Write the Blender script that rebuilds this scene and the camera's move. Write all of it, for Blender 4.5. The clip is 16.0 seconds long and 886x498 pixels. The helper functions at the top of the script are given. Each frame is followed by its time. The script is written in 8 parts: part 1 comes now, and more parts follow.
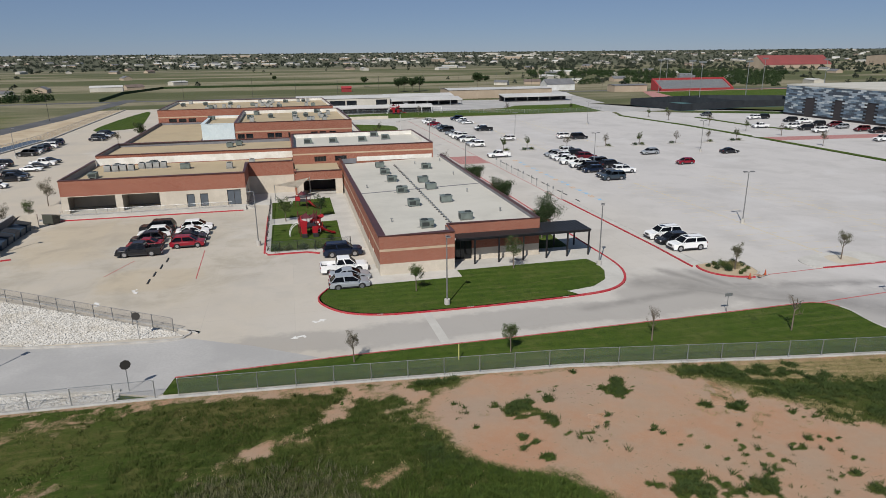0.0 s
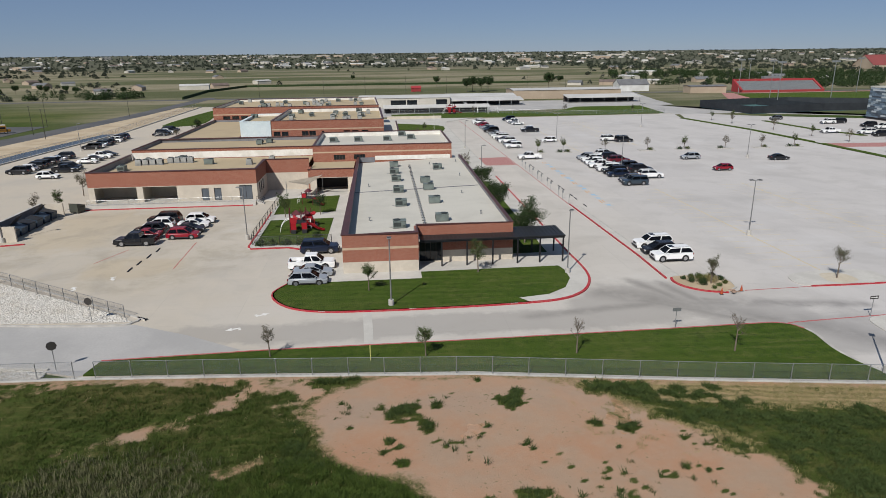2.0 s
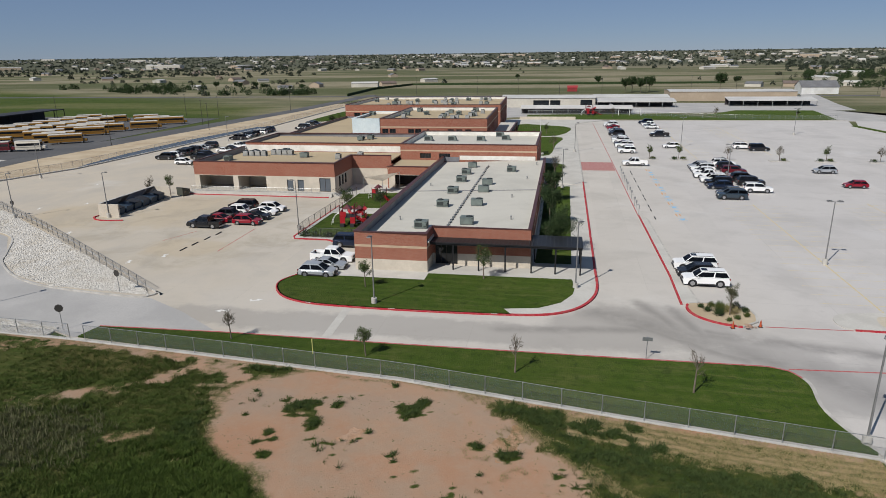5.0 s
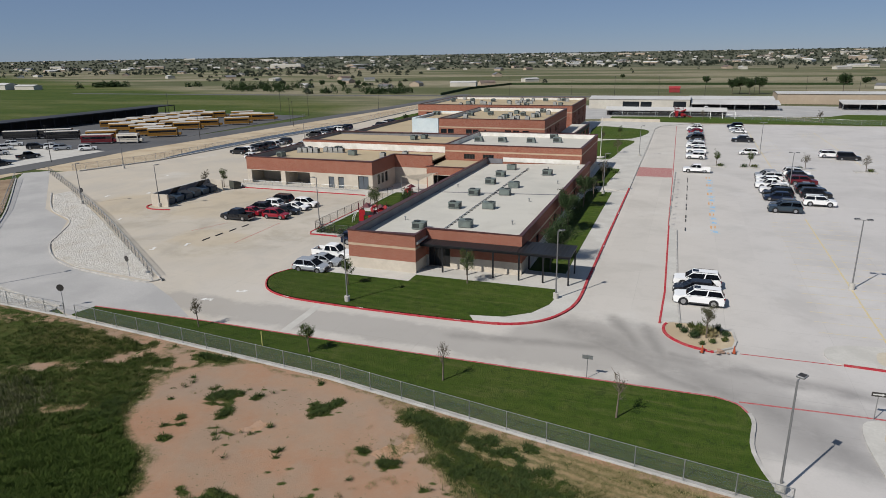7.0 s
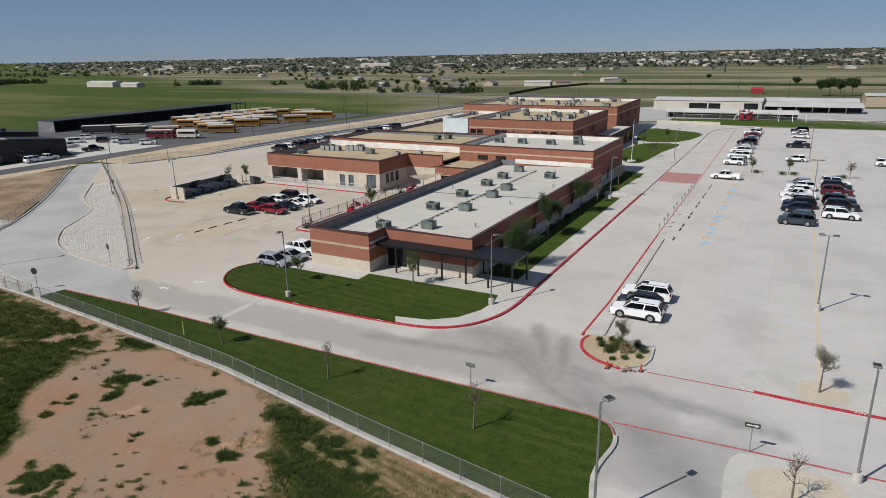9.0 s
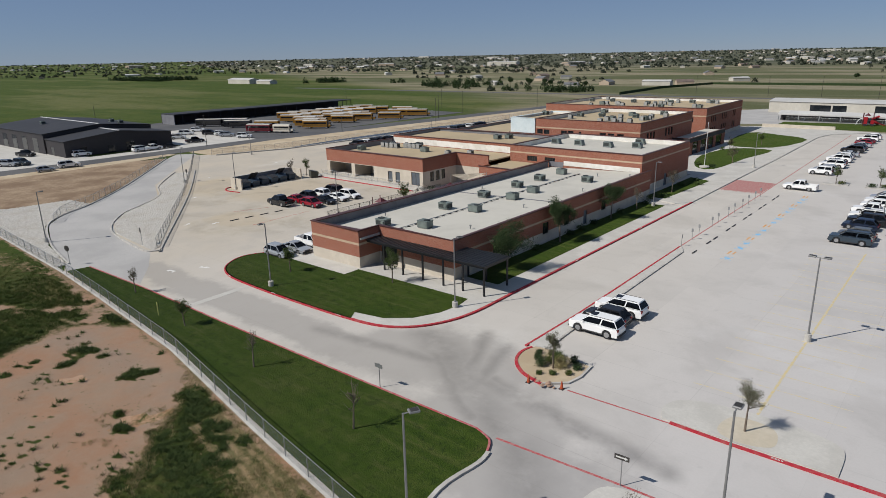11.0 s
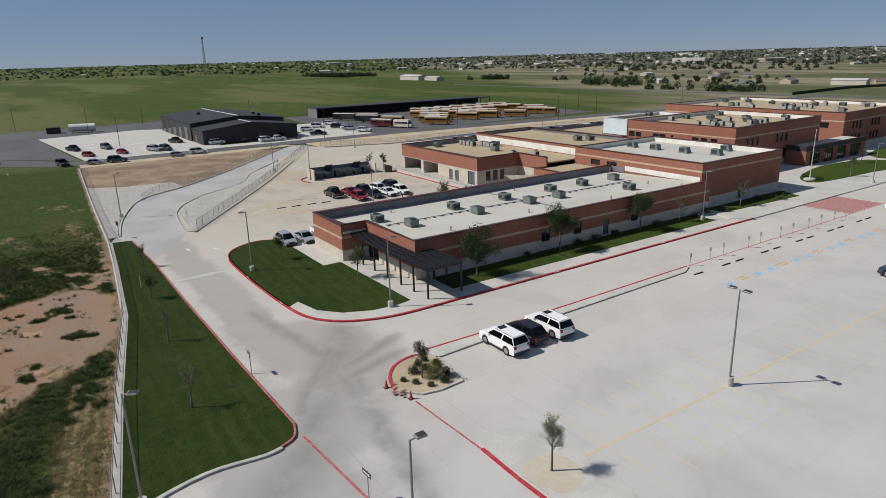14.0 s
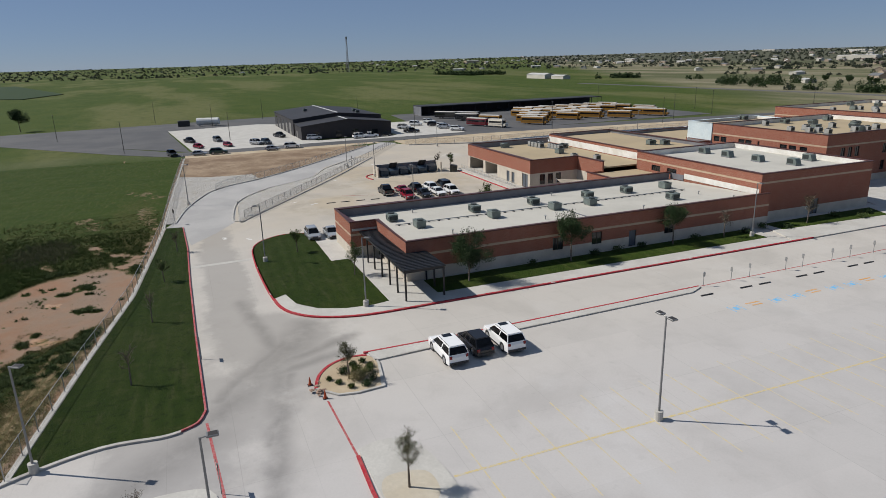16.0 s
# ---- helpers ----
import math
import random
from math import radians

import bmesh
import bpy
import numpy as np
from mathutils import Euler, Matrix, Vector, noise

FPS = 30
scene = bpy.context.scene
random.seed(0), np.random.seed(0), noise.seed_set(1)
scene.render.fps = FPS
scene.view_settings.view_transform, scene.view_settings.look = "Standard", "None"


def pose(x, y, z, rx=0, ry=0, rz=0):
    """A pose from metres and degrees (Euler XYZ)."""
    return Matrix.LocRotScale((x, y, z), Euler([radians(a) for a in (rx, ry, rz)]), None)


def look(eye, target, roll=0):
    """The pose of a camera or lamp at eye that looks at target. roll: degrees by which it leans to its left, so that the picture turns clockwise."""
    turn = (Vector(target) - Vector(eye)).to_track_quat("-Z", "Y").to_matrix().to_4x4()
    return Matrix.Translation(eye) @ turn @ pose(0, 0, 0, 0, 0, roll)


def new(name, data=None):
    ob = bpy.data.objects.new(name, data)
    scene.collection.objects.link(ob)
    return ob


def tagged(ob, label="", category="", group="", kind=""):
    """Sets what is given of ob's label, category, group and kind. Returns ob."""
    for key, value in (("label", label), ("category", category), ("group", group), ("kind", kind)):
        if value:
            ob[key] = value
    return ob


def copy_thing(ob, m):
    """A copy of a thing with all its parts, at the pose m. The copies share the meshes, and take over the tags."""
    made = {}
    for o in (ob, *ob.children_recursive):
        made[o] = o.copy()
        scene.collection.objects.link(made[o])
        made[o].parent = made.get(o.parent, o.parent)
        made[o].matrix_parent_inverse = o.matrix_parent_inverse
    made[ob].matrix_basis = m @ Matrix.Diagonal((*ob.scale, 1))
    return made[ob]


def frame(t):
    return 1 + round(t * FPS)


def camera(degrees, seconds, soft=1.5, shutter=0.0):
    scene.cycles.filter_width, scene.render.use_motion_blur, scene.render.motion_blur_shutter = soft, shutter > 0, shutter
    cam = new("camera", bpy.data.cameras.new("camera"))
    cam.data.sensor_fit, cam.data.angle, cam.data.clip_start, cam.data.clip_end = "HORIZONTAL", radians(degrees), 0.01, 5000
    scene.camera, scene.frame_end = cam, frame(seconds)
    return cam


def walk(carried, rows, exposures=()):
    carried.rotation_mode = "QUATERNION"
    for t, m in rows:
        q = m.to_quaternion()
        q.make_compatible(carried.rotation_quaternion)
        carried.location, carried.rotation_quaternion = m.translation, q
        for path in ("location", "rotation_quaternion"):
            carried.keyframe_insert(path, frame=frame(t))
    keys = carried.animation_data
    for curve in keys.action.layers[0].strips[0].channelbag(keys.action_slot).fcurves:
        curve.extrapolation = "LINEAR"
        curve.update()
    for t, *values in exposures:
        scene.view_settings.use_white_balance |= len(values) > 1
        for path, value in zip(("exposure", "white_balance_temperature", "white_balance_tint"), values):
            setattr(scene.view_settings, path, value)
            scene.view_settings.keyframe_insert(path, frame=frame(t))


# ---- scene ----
cam = camera(69.28, 16.0, soft=0.7)
PATH = [
    (0, 1.012, -0.139, 26.092, 72.855, 0.489, -13.295),
    (0.5, 4.765, -0.897, 26.092, 72.866, 0.486, -11.842),
    (1, 8.443, -1.536, 26.105, 72.867, 0.503, -10.319),
    (1.5, 12.068, -2.024, 26.105, 72.869, 0.532, -8.075),
    (2, 15.645, -2.336, 26.131, 72.891, 0.592, -5.461),
    (2.5, 19.138, -2.463, 26.132, 72.903, 0.622, -2.776),
    (3, 22.547, -2.404, 26.134, 72.915, 0.654, -0.120),
    (3.5, 25.879, -2.188, 26.161, 72.928, 0.677, 2.527),
    (4, 29.154, -1.833, 26.188, 72.931, 0.711, 5.174),
    (4.5, 32.363, -1.322, 26.191, 72.954, 0.745, 7.832),
    (5, 35.529, -0.676, 26.193, 72.977, 0.791, 10.451),
    (7.5, 53.214, 5.269, 26.249, 73.057, 0.927, 22.464),
    (8, 56.974, 6.964, 26.241, 73.062, 0.949, 24.107),
    (8.5, 60.764, 8.779, 26.221, 73.077, 0.972, 25.760),
    (9, 64.448, 10.745, 26.176, 73.112, 1.016, 28.555),
    (11.5, 81.239, 23.551, 25.904, 73.202, 1.234, 42.615),
    (12, 84.217, 26.544, 25.847, 73.219, 1.284, 45.144),
    (12.5, 87.023, 29.678, 25.804, 73.216, 1.316, 47.763),
    (13, 89.663, 32.925, 25.749, 73.243, 1.349, 50.352),
    (13.5, 92.141, 36.245, 25.706, 73.251, 1.402, 53.083),
    (14, 94.260, 39.465, 25.690, 73.279, 1.447, 56.034),
    (14.5, 96.315, 43.007, 25.660, 73.316, 1.493, 59.345),
    (15, 98.133, 46.692, 25.644, 73.365, 1.540, 62.688),
    (15.5, 99.745, 50.487, 25.615, 73.403, 1.588, 65.651),
    (16, 101.187, 54.319, 25.612, 73.432, 1.627, 68.115),
]
walk(cam, [(t, pose(*row)) for t, *row in PATH])

# ---- world, sun, exposure ----
SUN_AZ = math.atan2(-0.86, -0.52)
SUN_EL = radians(45.0)
world = bpy.data.worlds.new("sky")
scene.world = world
world.use_nodes = True
wn = world.node_tree.nodes
sky = wn.new("ShaderNodeTexSky")
sky.sky_type = "NISHITA"
sky.sun_disc = False
sky.sun_elevation = SUN_EL
sky.sun_rotation = math.pi / 2 - SUN_AZ
sky.altitude = 900
sky.air_density = 0.75
sky.dust_density = 0.0
sky.ozone_density = 4.0
wn["Background"].inputs[1].default_value = 0.05
tint = wn.new("ShaderNodeMix")
tint.data_type, tint.blend_type = "RGBA", "MULTIPLY"
tint.inputs["Factor"].default_value = 1.0
tint.inputs["B"].default_value = (0.92, 0.95, 1.10, 1)
world.node_tree.links.new(sky.outputs[0], tint.inputs["A"])
haze = wn.new("ShaderNodeMix")
haze.data_type = "RGBA"
haze.inputs["Factor"].default_value = 0.55
haze.inputs["B"].default_value = (3.7, 5.2, 7.8, 1)
world.node_tree.links.new(tint.outputs["Result"], haze.inputs["A"])
world.node_tree.links.new(haze.outputs["Result"], wn["Background"].inputs[0])
sun = new("sun", bpy.data.lights.new("sun", "SUN"))
sun.data.energy = 4.45
sun.data.angle = radians(0.53)
sun.data.color = (1.0, 0.962, 0.905)
sun.matrix_world = look((-52 * math.cos(SUN_EL), -86 * math.cos(SUN_EL), 100 * math.sin(SUN_EL)), (0, 0, 0))
scene.view_settings.exposure = 0.0

# ---- materials ----


def material(name, base, rough=0.8, metal=0.0, second=None, scale=1.0, fine=None, bump=0.0, spec=None, contrast=(0.35, 0.65)):
    """Principled material with colour varied at two scales and a fine relief."""
    mat = bpy.data.materials.new(name)
    mat.use_nodes = True
    nt = mat.node_tree
    b = nt.nodes["Principled BSDF"]
    b.inputs["Roughness"].default_value = rough
    b.inputs["Metallic"].default_value = metal
    if spec is not None:
        b.inputs["Specular IOR Level"].default_value = spec
    b.inputs["Base Color"].default_value = (*base, 1)
    if second is None:
        return mat
    geo = nt.nodes.new("ShaderNodeNewGeometry")
    coarse = noise_node(nt, geo.outputs["Position"], scale, 5, 0.6)
    ramp = ramp_node(nt, coarse, contrast[0], contrast[1])
    out = mix_node(nt, ramp, (*base, 1), (*second, 1))
    small = noise_node(nt, geo.outputs["Position"], fine or scale * 14, 4, 0.65)
    shade = ramp_node(nt, small, 0.25, 0.75)
    dark = tuple(c * 0.72 for c in base)
    mild = nt.nodes.new("ShaderNodeMath")
    mild.operation = "MULTIPLY"
    mild.inputs[1].default_value = 0.45
    nt.links.new(shade, mild.inputs[0])
    out = mix_node(nt, mild.outputs[0], out, (*dark, 1))
    nt.links.new(out, b.inputs["Base Color"])
    if bump:
        bn = nt.nodes.new("ShaderNodeBump")
        bn.inputs["Strength"].default_value = bump
        bn.inputs["Distance"].default_value = 0.05
        nt.links.new(small, bn.inputs["Height"])
        nt.links.new(bn.outputs[0], b.inputs["Normal"])
    return mat


def noise_node(nt, vec, scale, detail=4, rough=0.5, distort=0.0):
    n = nt.nodes.new("ShaderNodeTexNoise")
    n.inputs["Scale"].default_value = scale
    n.inputs["Detail"].default_value = detail
    n.inputs["Roughness"].default_value = rough
    n.inputs["Distortion"].default_value = distort
    nt.links.new(vec, n.inputs["Vector"])
    return n.outputs["Fac"]


def ramp_node(nt, fac, a, b):
    r = nt.nodes.new("ShaderNodeMapRange")
    r.interpolation_type = "SMOOTHSTEP"
    r.inputs["From Min"].default_value = a
    r.inputs["From Max"].default_value = b
    nt.links.new(fac, r.inputs["Value"])
    return r.outputs["Result"]


def mix_node(nt, fac, a, b, mode="MIX"):
    m = nt.nodes.new("ShaderNodeMix")
    m.data_type = "RGBA"
    m.blend_type = mode
    if isinstance(fac, (int, float)):
        m.inputs["Factor"].default_value = fac
    else:
        nt.links.new(fac, m.inputs["Factor"])
    for sock, v in ((m.inputs["A"], a), (m.inputs["B"], b)):
        if isinstance(v, tuple):
            sock.default_value = v
        else:
            nt.links.new(v, sock)
    return m.outputs["Result"]


def math_node(nt, op, a, b=None, clamp=False):
    m = nt.nodes.new("ShaderNodeMath")
    m.operation = op
    m.use_clamp = clamp
    for sock, v in zip(m.inputs, (a, b)):
        if v is None:
            continue
        if isinstance(v, (int, float)):
            sock.default_value = v
        else:
            nt.links.new(v, sock)
    return m.outputs[0]


def blob(nt, pos, cx, cy, rx, ry, wobble=0.35, scale=0.15, soft=0.5):
    """1 inside an uneven ellipse on the ground, 0 outside."""
    sep = nt.nodes.new("ShaderNodeSeparateXYZ")
    nt.links.new(pos, sep.inputs[0])
    dx = math_node(nt, "DIVIDE", math_node(nt, "SUBTRACT", sep.outputs[0], cx), rx)
    dy = math_node(nt, "DIVIDE", math_node(nt, "SUBTRACT", sep.outputs[1], cy), ry)
    d = math_node(nt, "SQRT", math_node(nt, "ADD", math_node(nt, "MULTIPLY", dx, dx), math_node(nt, "MULTIPLY", dy, dy)))
    n = math_node(nt, "MULTIPLY", math_node(nt, "SUBTRACT", noise_node(nt, pos, scale, 6, 0.65), 0.5), wobble * 4)
    d = math_node(nt, "ADD", d, n)
    r = nt.nodes.new("ShaderNodeMapRange")
    r.interpolation_type = "SMOOTHSTEP"
    r.inputs["From Min"].default_value = 1 + soft / 2
    r.inputs["From Max"].default_value = 1 - soft / 2
    nt.links.new(d, r.inputs["Value"])
    return r.outputs["Result"]


def fresh(name, rough):
    mat = bpy.data.materials.new(name)
    mat.use_nodes = True
    nt = mat.node_tree
    nt.nodes["Principled BSDF"].inputs["Roughness"].default_value = rough
    if rough > 0.7:
        nt.nodes["Principled BSDF"].inputs["Specular IOR Level"].default_value = 0.12
    geo = nt.nodes.new("ShaderNodeNewGeometry")
    return mat, nt, nt.nodes["Principled BSDF"], geo.outputs["Position"]


def add_bump(nt, bsdf, height, strength, distance=0.05):
    bn = nt.nodes.new("ShaderNodeBump")
    bn.inputs["Strength"].default_value = strength
    bn.inputs["Distance"].default_value = distance
    nt.links.new(height, bn.inputs["Height"])
    nt.links.new(bn.outputs[0], bsdf.inputs["Normal"])


def max_of(nt, items):
    out = items[0]
    for i in items[1:]:
        out = math_node(nt, "MAXIMUM", out, i)
    return out


def streak(nt, pos, ax, ay, bx, by, w):
    """A soft smear along a straight piece of track, broken up by noise."""
    n = nt.nodes.new("ShaderNodeTexNoise")
    n.inputs["Scale"].default_value = 0.28
    n.inputs["Detail"].default_value = 4
    nt.links.new(pos, n.inputs["Vector"])

    def vec(op, a, b=None, scale=None):
        v = nt.nodes.new("ShaderNodeVectorMath")
        v.operation = op
        for k, x in enumerate((a, b)):
            if x is None:
                continue
            if isinstance(x, tuple):
                v.inputs[k].default_value = x
            else:
                nt.links.new(x, v.inputs[k])
        if scale is not None:
            if isinstance(scale, float):
                v.inputs["Scale"].default_value = scale
            else:
                nt.links.new(scale, v.inputs["Scale"])
        return v

    warp = vec("SCALE", vec("SUBTRACT", n.outputs["Color"], (0.5, 0.5, 0.5)).outputs[0], None, 1.0 + 0.5 * w)
    p = vec("MULTIPLY", vec("ADD", pos, warp.outputs[0]).outputs[0], (1.0, 1.0, 0.0))
    d = vec("SUBTRACT", p.outputs[0], (ax, ay, 0.0))
    ab = (bx - ax, by - ay, 0.0)
    t = math_node(nt, "DIVIDE", vec("DOT_PRODUCT", d.outputs[0], ab).outputs["Value"], ab[0] ** 2 + ab[1] ** 2)
    t = math_node(nt, "MINIMUM", math_node(nt, "MAXIMUM", t, 0.0), 1.0)
    along = vec("SCALE", ab, None, t)
    dist = vec("LENGTH", vec("SUBTRACT", d.outputs[0], along.outputs[0]).outputs[0]).outputs["Value"]
    core = ramp_node(nt, math_node(nt, "MULTIPLY", dist, -1.0), -1.7 * w, 0.15 * w)
    return math_node(nt, "MULTIPLY", core, ramp_node(nt, noise_node(nt, pos, 0.35, 6, 0.65), 0.1, 0.62))


def concrete_yard():
    mat, nt, b, pos = fresh("yard_concrete", 0.85)
    sep = nt.nodes.new("ShaderNodeSeparateXYZ")
    nt.links.new(pos, sep.inputs[0])
    big = noise_node(nt, pos, 0.035, 5, 0.6)
    warm = ramp_node(nt, math_node(nt, "ADD", math_node(nt, "MULTIPLY", sep.outputs[0], -0.03), math_node(nt, "MULTIPLY", big, 2.0)), 0.3, 1.5)
    col = mix_node(nt, warm, (0.505, 0.472, 0.425, 1), (0.475, 0.42, 0.34, 1))
    patch = ramp_node(nt, noise_node(nt, pos, 0.09, 6, 0.6, 0.4), 0.45, 0.7)
    col = mix_node(nt, math_node(nt, "MULTIPLY", patch, 0.45), col, (0.36, 0.335, 0.30, 1))
    mott = ramp_node(nt, noise_node(nt, pos, 0.3, 7, 0.7, 0.6), 0.5, 0.72)
    col = mix_node(nt, math_node(nt, "MULTIPLY", mott, 0.3), col, (0.38, 0.35, 0.31, 1))
    pale = ramp_node(nt, noise_node(nt, pos, 0.07, 5, 0.6, 0.3), 0.55, 0.7)
    col = mix_node(nt, math_node(nt, "MULTIPLY", pale, 0.35), col, (0.58, 0.56, 0.52, 1))
    # rust-coloured washes in the service yard
    wash = max_of(nt, [blob(nt, pos, -17, 79, 6, 4.5, 0.3, 0.2), blob(nt, pos, -48, 92, 9, 13, 0.35, 0.1), blob(nt, pos, -30, 100, 8, 12, 0.4, 0.12)])
    col = mix_node(nt, math_node(nt, "MULTIPLY", wash, 0.3), col, (0.42, 0.31, 0.16, 1))
    # damp and dirt spread over the service yard
    yard = blob(nt, pos, -24, 92, 26, 22, 0.3, 0.1)
    dirt = math_node(nt, "MULTIPLY", yard, ramp_node(nt, noise_node(nt, pos, 0.16, 7, 0.68, 0.6), 0.42, 0.68))
    col = mix_node(nt, math_node(nt, "MULTIPLY", dirt, 0.5), col, (0.3, 0.265, 0.2, 1))
    # dirt carried along the drive
    worn = max_of(nt, [blob(nt, pos, 55, 52, 11, 6, 0.5, 0.12), blob(nt, pos, 44, 60, 9, 6, 0.5, 0.12), blob(nt, pos, 20, 56.5, 34, 2.6, 0.5, 0.2)])
    col = mix_node(nt, math_node(nt, "MULTIPLY", worn, 0.58), col, (0.27, 0.255, 0.235, 1))
    # tyre marks where the drives cross
    marks = [(40, 63.5, 48.5, 58, 2.0), (48.5, 58, 57, 52.5, 1.7), (48, 58.8, 55.5, 58.7, 1.4), (55.5, 58.7, 66, 56.6, 0.9), (44, 67, 47.5, 59.5, 0.8), (47.4, 66, 49.2, 59, 0.7),
             (57, 52.5, 63, 46.5, 2.0), (50, 60, 60, 57.2, 0.6), (43, 60.5, 52, 54, 0.7), (30, 57.5, 44, 59.5, 0.8)]
    tyre = max_of(nt, [streak(nt, pos, *q) for q in marks])
    col = mix_node(nt, math_node(nt, "MULTIPLY", tyre, 0.55), col, (0.15, 0.142, 0.13, 1))
    # oil drips in the stalls
    drip = ramp_node(nt, noise_node(nt, pos, 0.9, 3, 0.5), 0.66, 0.76)
    col = mix_node(nt, math_node(nt, "MULTIPLY", drip, 0.12), col, (0.2, 0.19, 0.175, 1))
    # sawn joints
    br = nt.nodes.new("ShaderNodeTexBrick")
    br.offset = 0.0
    br.inputs["Scale"].default_value = 1.0
    br.inputs["Mortar Size"].default_value = 0.03
    br.inputs["Mortar Smooth"].default_value = 0.6
    br.inputs["Brick Width"].default_value = 9.14
    br.inputs["Row Height"].default_value = 4.57
    nt.links.new(pos, br.inputs["Vector"])
    joint = math_node(nt, "MULTIPLY", br.outputs["Fac"], ramp_node(nt, noise_node(nt, pos, 0.06, 2), 0.35, 0.7))
    col = mix_node(nt, math_node(nt, "MULTIPLY", joint, 0.32), col, (0.2, 0.19, 0.17, 1))
    # each bay dried a little differently
    tone = nt.nodes.new("ShaderNodeTexWhiteNoise")
    tone.noise_dimensions = "2D"
    cell = nt.nodes.new("ShaderNodeVectorMath")
    cell.operation = "FLOOR"
    sc = nt.nodes.new("ShaderNodeVectorMath")
    sc.operation = "MULTIPLY"
    sc.inputs[1].default_value = (1 / 4.57, 1 / 18.28, 0)
    nt.links.new(pos, sc.inputs[0])
    nt.links.new(sc.outputs[0], cell.inputs[0])
    nt.links.new(cell.outputs[0], tone.inputs["Vector"])
    col = mix_node(nt, math_node(nt, "MULTIPLY", tone.outputs["Value"], 0.2), col, (0.36, 0.34, 0.31, 1))
    fine = noise_node(nt, pos, 6.0, 5, 0.7)
    col = mix_node(nt, math_node(nt, "MULTIPLY", ramp_node(nt, fine, 0.3, 0.8), 0.13), col, (0.3, 0.28, 0.26, 1))
    # the big lot is newer, cooler concrete than the service yard
    side = nt.nodes.new("ShaderNodeSeparateXYZ")
    nt.links.new(pos, side.inputs[0])
    cool = nt.nodes.new("ShaderNodeMix")
    cool.data_type, cool.blend_type = "RGBA", "MULTIPLY"
    cool.inputs["B"].default_value = (0.98, 1.0, 1.06, 1)
    nt.links.new(ramp_node(nt, side.outputs[0], 42, 70), cool.inputs["Factor"])
    nt.links.new(col, cool.inputs["A"])
    nt.links.new(cool.outputs["Result"], b.inputs["Base Color"])
    add_bump(nt, b, fine, 0.15, 0.02)
    return mat


